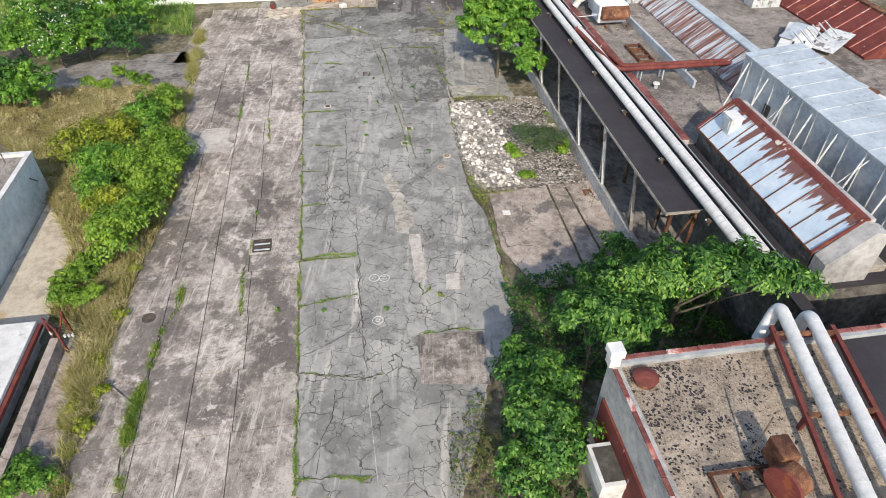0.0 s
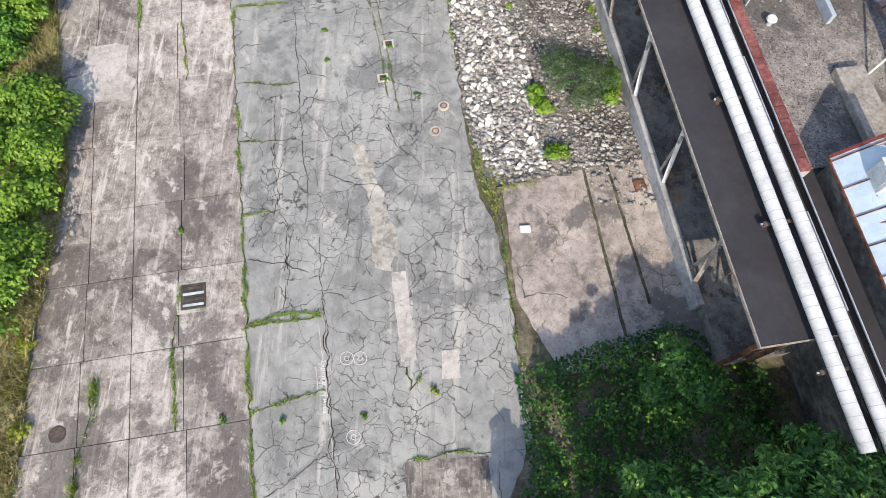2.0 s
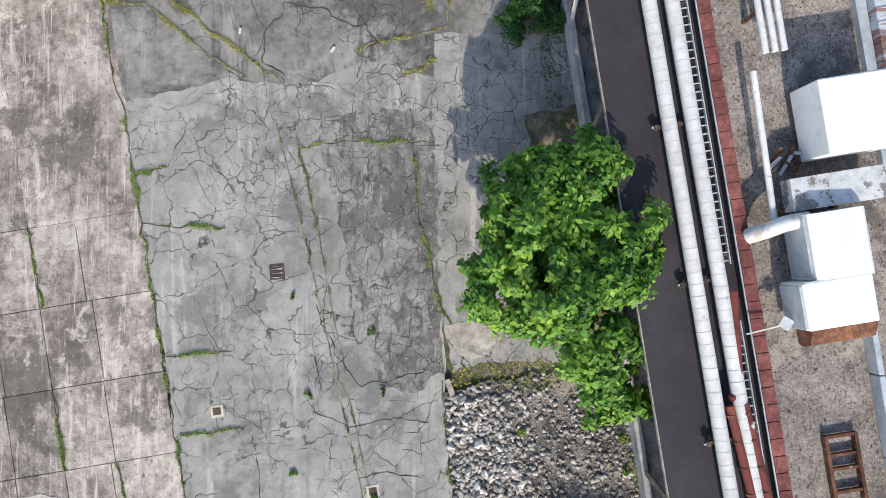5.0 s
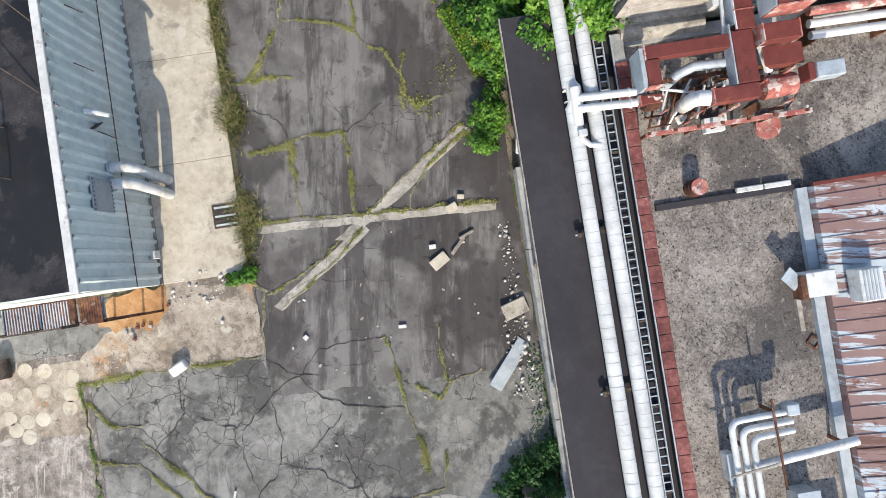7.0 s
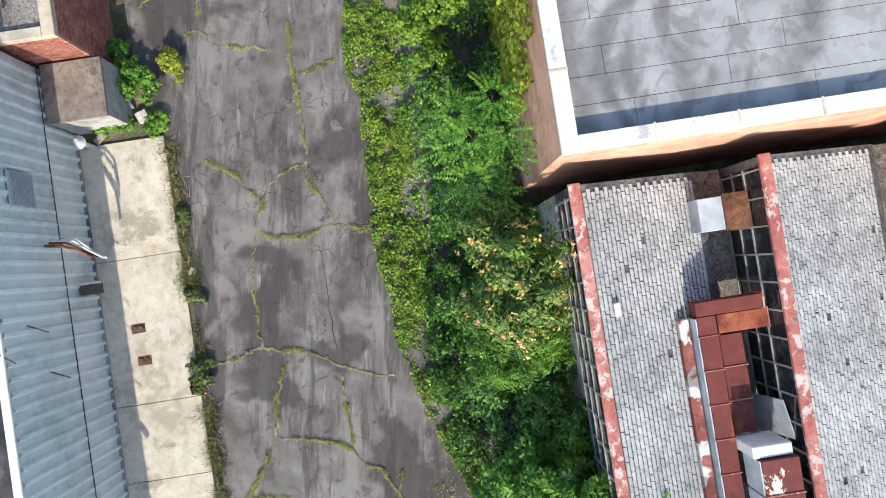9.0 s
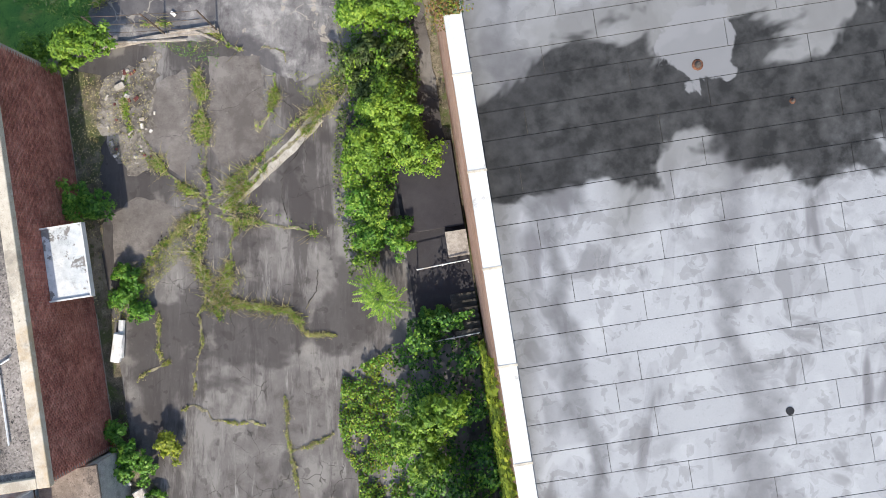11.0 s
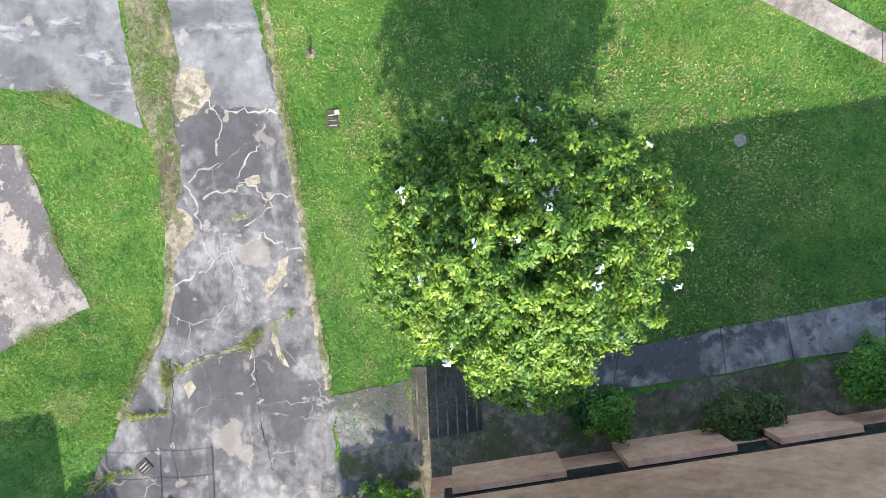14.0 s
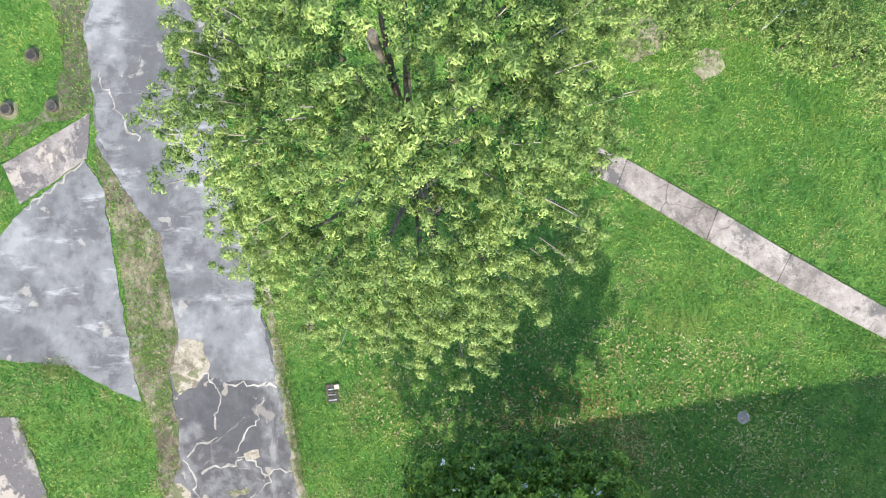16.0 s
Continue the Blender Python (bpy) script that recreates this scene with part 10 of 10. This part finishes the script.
# ---- small things on the ground ----
def disc_on(name, label, category, x, y, rings, group=""):
    """Flat rings and caps one above the other: (radius, z0, z1, material, part name)."""
    ob = spot(name, label, category, x, y, 0, 0, group)
    under = ob
    for r, z0, z1, mat, nm in rings:
        piece = part(nm, tubed([(0, 0, z0), (0, 0, z1)], r, 20, r * 0.97), mat, under)
        under = ob if under is not ob else piece
    return ob


(x, y), = [(-15.31, 22.35)]
disc_on("manhole_cover", "dark iron manhole cover in the brown concrete", "manhole", x, y, ((0.36, -0.02, 0.012, dark_void, "frame"), (0.3, 0.013, 0.02, iron, "cover")))
for t_xy in [(0.02, 36.73), (0.42, 38.21)]:
    disc_on("valve_cover", "round concrete collar with a rusty valve cover", "cover", *t_xy, ((0.29, 0.0, 0.05, pale_concrete, "collar"), (0.18, 0.051, 0.06, rusty, "rim"), (0.12, 0.061, 0.075, pad_concrete, "cap")), "valve covers")
for t_xy in [(-9.17, 45.53), (-2.46, 42.07), (-2.68, 39.91)]:
    ob = spot("drain_box", "small square concrete drain with an iron lid", "drain", *t_xy, 0, 9, "drain boxes")
    part("collar", boxed(-0.28, 0.28, -0.26, 0.26, -0.02, 0.02, 0.01), pale_concrete, ob)
    part("lid", boxed(-0.17, 0.17, -0.16, 0.16, 0.021, 0.03), iron, ob)


def grating(label, x, y, w, d, turn, n, pit=True, lift=0.02):
    ob = spot("drain_grate", label, "drain", x, y, 0, turn, "drain grates")
    part("pit", boxed(-w / 2, w / 2, -d / 2, d / 2, -0.02, lift), dark_void, ob, "dark pit")
    for s in (-1, 1):
        part("frame_side", boxed(s * w / 2 - 0.04, s * w / 2 + 0.04, -d / 2 - 0.04, d / 2 + 0.04, -0.02, lift + 0.03), iron, ob)
        part("frame_side", boxed(-w / 2 + 0.041, w / 2 - 0.041, s * d / 2 - 0.04, s * d / 2 + 0.04, -0.02, lift + 0.03), iron, ob)
    for k in range(n):
        a = -d / 2 + (k + 0.5) * d / n
        part("bar", boxed(-w / 2 + 0.042, w / 2 - 0.042, a - d / n * 0.22, a + d / n * 0.22, lift + 0.001, lift + 0.025), iron if k % 2 else coping_white, ob)
    return ob


grating("broken iron drain grate with pale bars", *[(-10.64, 28.21)][0], 1.0, 1.05, 9, 4)
rim = spot("drain_surround", "pale broken concrete surround of the drain grate", "drain", -10.64, 28.21, 0, 9)
for x0, x1, y0, y1 in ((-0.72, 0.72, 0.58, 0.74), (-0.72, 0.66, -0.74, -0.58), (-0.74, -0.56, -0.57, 0.57), (0.56, 0.72, -0.57, 0.57)):
    part("edge", boxed(x0, x1, y0, y1, -0.02, 0.022, 0.01), lime, rim)
grating("square dark drain grate in the grey yard", *[(-6.59, 51.50)][0], 0.55, 0.55, 5, 6)
grating("square dark iron grate in the apron", *[(-8.68, 73.99)][0], 1.0, 0.95, 9, 5, lift=0.045)
grating("small iron grate in the lawn", *[(-3.99, 133.94)][0], 0.42, 0.7, 5, 6)
grating("rusty red grate lying in the dirt", *[(-12.17, 118.84)][0], 0.5, 0.45, 45, 6)
bm = bpy.data.curves.new("chalk_writing", "FONT")
bm.body, bm.size, bm.align_x, bm.extrude = "Exploration Area", 0.32, "CENTER", 0.001
(x, y), = [(-4.69, 24.26)]
ob = new("chalk_writing", bm)
bm.materials.append(parapet_white)
ob.matrix_basis = pose(x, y, 0.012, 0, 0, -84)
tagged(ob, "white chalk words written on the cement", "writing")
for k, (x, y) in enumerate([(-3.15, 25.46), (-3.73, 25.46), (-3.27, 22.24)]):
    ob = spot("chalk_mark", "white chalk circle drawn on the cement", "writing", x, y, 0.006, 30 * k)
    part("ring", tubed([(0.28 * math.cos(a * math.tau / 18), 0.28 * math.sin(a * math.tau / 18), 0.005) for a in range(19)], 0.014, 5), parapet_white, ob)
    part("dot", tubed([(0.1 * math.cos(a * math.tau / 10), 0.1 * math.sin(a * math.tau / 10), 0.005) for a in range(11)], 0.012, 5), parapet_white, ob)
pale = [(-17.31, 67.27), (-16.46, 67.27), (-15.28, 67.02), (-18.10, 66.05), (-17.30, 66.24), (-16.49, 66.41), (-15.30, 66.24), (-17.94, 65.20), (-17.16, 65.08), (-16.48, 65.20), (-17.64, 64.71), (-17.05, 64.42), (-15.34, 65.68)]
for x, y in pale:
    disc_on("pale_ring", "pale round drum stain on bare concrete", "stain", x, y, ((0.33, 0.0, 0.0135, pale_concrete, "disc"),), "drum stains")
drum = spot("steel_drum", "dark oil drum lying with a red lid", "drum", *[(-18.00, 67.06)][0], 0, 12)
part("body", tubed([(0, 0.75, 0.3), (0, -0.05, 0.3)], 0.3, 18), iron, drum)
part("lid", tubed([(0, -0.051, 0.3), (0, -0.08, 0.3)], 0.27, 18), red_steel, drum)
for y in (0.2, 0.5):
    part("hoop", tubed([(0, y, 0.3), (0, y + 0.03, 0.3)], 0.312, 18), iron, drum)


def debris(name, label, x, y, size, turn, mat, tilt=6.0, z=0.05, group="yard debris"):
    ob = spot(name, label, "debris", x, y, z, turn, group)
    w, d, h = size
    piece = part("piece", boxed(-w / 2, w / 2, -d / 2, d / 2, 0, h, min(w, d, h) * 0.15), mat, ob)
    piece.matrix_basis = pose(0, 0, 0, tilt, tilt * 0.6, 0)
    return ob


wb_, = [(-10.57, 67.44)]
debris("white_case", "white plastic case lying on the concrete", *wb_, (0.75, 0.45, 0.4), 35, parapet_white, 3)
for xy, size, turn, mat, lab in (([(3.85, 69.98)][0], (1.1, 0.7, 0.12), 25, lime, "broken pale board by the dock"), ([(3.62, 67.57)][0], (2.4, 0.6, 0.06), 58, galvan, "long grey sheet lying by the dock"),
                                 ([(0.59, 72.02)][0], (0.8, 0.5, 0.08), 40, pale_concrete, "pale broken board on the asphalt"), ([(1.38, 72.68)][0], (0.9, 0.15, 0.08), 55, wood_old, "grey broken timber on the asphalt"),
                                 ([(1.74, 73.17)][0], (0.7, 0.12, 0.08), 30, wood_old, "grey broken timber on the asphalt"), ([(0.28, 72.64)][0], (0.3, 0.2, 0.08), 10, parapet_white, "white scrap on the asphalt"),
                                 ([(-1.01, 69.20)][0], (0.34, 0.15, 0.06), 5, parapet_white, "white scrap on the asphalt"), ([(-5.18, 68.71)][0], (0.2, 0.2, 0.06), 45, parapet_white, "white scrap on the asphalt"),
                                 ([(-4.16, 61.18)][0], (0.28, 0.12, 0.06), 60, parapet_white, "white scrap on the cement"), ([(-8.19, 62.00)][0], (0.28, 0.1, 0.06), 80, parapet_white, "white scrap on the cement"),
                                 ([(4.17, 31.43)][0], (0.5, 0.35, 0.1), 5, parapet_white, "white foam block on the pad"), ([(0.92, 46.36)][0], (0.25, 1.1, 0.08), 20, wood_old, "pale plank on the rubble"),
                                 ([(9.75, 33.72)][0], (0.6, 0.6, 0.04), 12, rusty, "rusty plate in the concrete"), ([(-10.14, 89.78)][0], (0.3, 0.14, 0.06), 60, parapet_white, "white scrap on the asphalt"),
                                 ([(-13.31, 102.84)][0], (0.4, 1.3, 0.25), -10, steel_white, "white gutter length by the brick wall"), ([(-13.34, 114.23)][0], (0.42, 0.25, 0.1), 30, lime, "torn grey-white sheet in the weeds"),
                                 ([(-11.00, 117.42)][0], (0.25, 0.14, 0.06), -40, parapet_white, "white scrap on the drive"), ([(-14.03, 95.68)][0], (0.3, 0.9, 0.1), -40, wood_old, "pale plank at the apron's end"),
                                 ([(-12.89, 97.10)][0], (0.15, 0.6, 0.1), 30, parapet_white, "white board in the weeds"), ([(-12.27, 96.49)][0], (0.5, 0.5, 0.2), 30, stone_mat, "concrete lump in the weeds"),
                                 ([(1.13, 74.35)][0], (0.45, 0.35, 0.15), 30, pale_concrete, "pale concrete lump on the trench cover"), ([(1.50, 74.82)][0], (0.3, 0.2, 0.1), 0, pale_concrete, "pale lump on the asphalt")):
    debris("debris", lab, *xy, size, turn, mat)
for k, xy in enumerate([(-12.44, 69.14), (-12.68, 68.90), (-12.19, 69.26), (-12.92, 68.94), (-12.55, 68.65), (-11.87, 69.19), (-11.10, 70.12), (-8.77, 69.38)]):
    debris("brick_lump", "small broken brick by the shed", *xy, (0.16, 0.12, 0.1), 37 * k, stone_mat if k % 2 else coping_mat, group="brick lumps")
cone = spot("traffic_cone", "orange traffic cone fallen on the apron", "cone", *[(-9.96, 84.69)][0], 0.14, 20)
bm = tubed([(0, 0, 0), (0.5, -0.35, 0.05)], 0.16, 12, 0.03)
part("cone", bm, surface("orange_plastic", (0.5, 0.12, 0.03), (0.6, 0.16, 0.05), (0.66, 0.22, 0.08), (1, 5, 30), 0.6, 0.1), cone)
part("band", tubed([(0.2, -0.14, 0.02), (0.3, -0.21, 0.03)], 0.122, 12, 0.095), parapet_white, cone)
part("base", boxed(-0.05, 0.0, -0.2, 0.2, -0.13, 0.25, 0.01), iron, cone)
for (x, y), n in (([(-12.41, 87.29)][0], 2), ([(-12.11, 85.92)][0], 2)):
    ob = spot("floor_sleeve", "pair of rusty pipe sleeves in the apron", "sleeve", x, y, 0.035, 9, "floor sleeves")
    part("plate", boxed(-0.3, 0.3, -0.2, 0.2, 0.0, 0.012), rusty, ob)
    for s in (-1, 1):
        part("sleeve", tubed([(0.13 * s, 0, 0.013), (0.13 * s, 0, 0.07)], 0.11, 12), iron, ob)
tp = spot("tee_post", "pale broken T-shaped post lying on the slab", "post", *[(-15.49, 17.93)][0], 0.05, 0)
part("stem", barred((0, 0, 0), (1.6, -1.2, 0), 0.07), wood_old, tp)
part("head", barred((-0.35, -0.35, 0.02), (0.35, 0.4, 0.02), 0.07), wood_old, tp)

# rubble
stones = []
for k in range(5):
    bm = bmesh.new()
    bmesh.ops.create_icosphere(bm, subdivisions=1, radius=0.5)
    for v in bm.verts:
        v.co *= 0.55 + 0.85 * rng.random()
        v.co.z *= 0.5
        v.co.x *= 0.8 + 0.5 * (k % 3) * 0.4
    me = bpy.data.meshes.new("stone")
    bm.to_mesh(me)
    bm.free()
    stones.append(me)
heap = spot("rubble_heap", "heap of broken pale concrete lumps on the fines", "rubble", 0, 0)
dense = [(0.76, 46.09), (2.86, 46.08), (4.08, 43.35), (4.80, 41.11), (4.91, 38.89), (5.14, 36.92), (5.37, 34.71), (3.29, 34.23), (2.19, 35.21), (1.64, 38.66), (1.23, 41.62), (0.80, 43.85)]
pts = scatter(dense, 30)
rng.shuffle(pts)
for (x, y) in pts[:290]:
    s = 0.2 + 0.26 * rng.random() ** 2
    ob = meshed("stone", stones[rng.integers(5)], stone_mat, heap)
    ob.matrix_basis = pose(x, y, 0.02 + s * 0.24, *(rng.random(3) * 360)) @ Matrix.Scale(s, 4)
V, F = [], []
sv = [(np.array([v.co[:] for v in me.vertices]), np.array([list(p.vertices) for p in me.polygons])) for me in stones]
rest = np.concatenate([pts[290:], scatter(dense, 80), scatter(rubble_pts, 34), scatter([(6.61, 37.60), (8.54, 38.75), (9.64, 35.91), (10.39, 32.68), (7.86, 32.67), (6.99, 35.08)], 16)])
for (x, y) in rest:
    vv, ff = sv[rng.integers(5)]
    s = 0.08 + 0.2 * rng.random() ** 2.4
    a = rng.random() * math.tau
    rot = np.array([[math.cos(a), -math.sin(a), 0], [math.sin(a), math.cos(a), 0], [0, 0, 1]])
    F.append(ff + len(V) * 12)
    V.append(vv @ rot.T * s + np.array([x, y, 0.03 + s * 0.2]))
tagged(quick("rubble_fill", np.concatenate(V), np.concatenate(F), stone_mat, heap), kind="stuff")

V, F = [], []
for (x, y) in np.concatenate([scatter([at(13.9, 64.5), at(15.0, 64.5), at(14.8, 72.4), at(14.3, 72.4), at(14.2, 69.5), at(13.7, 67.5)], 26), scatter([at(3.4, 71.2), at(0.2, 70.6), at(-0.4, 71.8), at(1.6, 72.3)], 16)]):
    vv, ff = sv[rng.integers(5)]
    s = 0.05 + 0.17 * rng.random() ** 3
    F.append(ff + len(V) * 12)
    V.append(vv * s + np.array([x, y, 0.012 + s * 0.2]))
tagged(quick("rubble_chips", np.concatenate(V), np.concatenate(F), stone_mat), "pale broken chips scattered over the yard's edge", "rubble", "", "stuff")

# fence at the end of the yard
fence = spot("wire_fence", "leaning wire fence with thin dark posts", "fence", 0, 0)
feet = [(-13.73, 116.44), (-11.36, 116.54), (-9.08, 116.68)]
for x, y in feet:
    part("post", tubed([(x, y, -0.1), (x, y, 2.3)], 0.035, 8), iron, fence)
for z in (0.5, 1.4, 2.25):
    for (x0, y0), (x1, y1) in zip(feet, feet[1:]):
        part("wire", tubed([(x0, y0, z), ((x0 + x1) / 2, (y0 + y1) / 2, z - 0.06), (x1, y1, z)], 0.012, 5), iron, fence)
sill = [(-14.10, 115.92), (-12.11, 116.32), (-10.62, 116.56), (-9.00, 116.68)]
kerb = spot("kerb", "low broken brick and timber kerb across the yard", "kerb", 0, 0)
for (x0, y0), (x1, y1) in zip(sill, sill[1:]):
    part("length", barred((x0, y0, 0.06), (x1, y1, 0.06), 0.2, 0.14), wood_old, kerb)
for k, (a, b) in enumerate(zip([(-13.48, 116.12), (-11.11, 116.56), (-10.00, 116.61)], [(-10.37, 116.24), (-9.13, 116.86), (-9.00, 116.17)])):
    debris("plank", "pale loose plank on the kerb", (a[0] + b[0]) / 2, (a[1] + b[1]) / 2, (math.dist(a, b), 0.09, 0.05), math.degrees(math.atan2(b[1] - a[1], b[0] - a[0])), wood_old, 1, 0.14)
# dark base and battens draw the hatched, stair-like shadow stripes
mat_ob = spot("ribbed_slab", "dark ribbed slab beside the landing, striped shadow put into its colour", "ramp", 0, 0)
q = [(-0.59, 123.18), (2.35, 123.28), (2.47, 120.46), (-0.47, 119.98)]
part("base", slab(q, -0.08, 0.03), dark_void, mat_ob)
for k in range(7):
    f = (k + 0.5) / 7
    a = (q[0][0] + (q[1][0] - q[0][0]) * f, q[0][1] + (q[1][1] - q[0][1]) * f, 0.05)
    b = (q[3][0] + (q[2][0] - q[3][0]) * f, q[3][1] + (q[2][1] - q[3][1]) * f, 0.05)
    part("batten", barred(a, b, 0.07, 0.05), soil, mat_ob)

# on the lawn
post = spot("valve_post", "short pale stub post in the lawn", "post", *[(-4.95, 136.83)][0])
part("post", tubed([(0, 0, -0.08), (0, 0, 0.55)], 0.06, 8), iron, post)
part("pad", boxed(-0.22, 0.18, -0.2, 0.2, -0.06, 0.03, 0.02), sand, post)
disc_on("lawn_cover", "small round pale cover in the lawn", "cover", *[(13.58, 132.89)][0], ((0.27, -0.05, 0.03, lime, "disc"), (0.2, 0.031, 0.04, pad_concrete, "lid")))
debris("kerb_stone", "pale stone beside the lawn grate", *[(-3.79, 134.23)][0], (0.22, 0.2, 0.1), 10, pale_concrete, 0, 0.0)
for xy in [(-17.23, 148.77), (-16.32, 146.50), (-18.34, 146.39)]:
    ob = disc_on("tree_stump", "sawn dark tree stump in worn soil", "stump", *xy, ((0.45, -0.05, 0.005, litter, "soil_ring"), (0.26, 0.006, 0.2, bark, "stump"), (0.2, 0.201, 0.21, crack_dark, "heartwood")), "stumps")
sheet("verge", "worn brown soil beside the drive", [(-17.27, 152.82), (-14.99, 152.78), (-14.96, 149.75), (-14.56, 147.74), (-14.80, 146.23), (-16.18, 145.87), (-17.19, 145.63), (-18.70, 144.77), (-18.70, 145.27), (-16.44, 146.50), (-15.96, 148.25), (-16.23, 150.27)], soil, -0.012, 0.03, 0.12, "verge")
sheet("verge", "bare pink soil at the lawn's end", [(8.27, 150.45), (9.25, 150.64), (10.10, 150.18), (10.53, 149.43), (10.32, 148.69), (9.71, 148.40), (9.10, 148.21), (8.49, 148.52), (8.14, 149.46)], sand, -0.012, 0.03, 0.05, "verge")
sheet("verge", "bare pink soil at the lawn's end", [(11.66, 148.55), (12.27, 148.82), (12.87, 148.61), (13.08, 147.97), (12.73, 147.53), (12.13, 147.39), (11.72, 147.81)], sand, -0.012, 0.03, 0.05, "verge")

# faint painted line on the grey yard
v, f = crack_mesh([[(-5.06, 27.00), (-4.51, 24.21), (-3.72, 19.51), (-2.52, 13.03)], [(-2.47, 12.98), (-1.70, 13.11), (-0.77, 13.29)]], 0.018, 0.0055, 0.01)
tagged(quick("painted_line", v, f, plaster), "faint white painted line on the grey cement", "line", "", "stuff")
chalk = [[(-4.95 + 0.02 * k + 0.05 * (k % 2), 25.2 - 0.13 * k), (-4.72 + 0.02 * k, 25.17 - 0.13 * k + 0.03 * (k % 3))] for k in range(11)] + [[(-5.02, 25.1), (-4.86, 24.1)], [(-4.62, 24.9), (-4.5, 24.2)]]
v, f = crack_mesh(chalk, 0.035, 0.0058, 0.01)
tagged(quick("chalk_mark", v, f, plaster), "white chalk bars drawn on the grey cement", "marking", "", "stuff")
for k, xy in enumerate(np.array(scatter([(-6.96, 72.56), (3.10, 74.04), (3.58, 66.21), (-6.17, 62.34)], 0.5))[:26]):
    debris("scrap", "small pale scrap on the yard", *xy, (0.06 + 0.1 * rng.random(), 0.05 + 0.05 * rng.random(), 0.03), 47 * k, (plaster, wood_old, stone_mat)[k % 3], 4, 0.0, "yard scraps")
for k, xy in enumerate(np.array(scatter([(-14.40, 114.58), (-11.45, 115.83), (-11.64, 111.86), (-11.84, 110.60), (-13.75, 111.02)], 3.0))[:46]):
    debris("rubble_piece", "small broken concrete piece by the kerb", *xy, (0.08 + 0.2 * rng.random() ** 2, 0.06 + 0.1 * rng.random(), 0.06), 53 * k, (stone_mat, plaster, coping_mat)[k % 3], 8, 0.0, "kerb rubble")
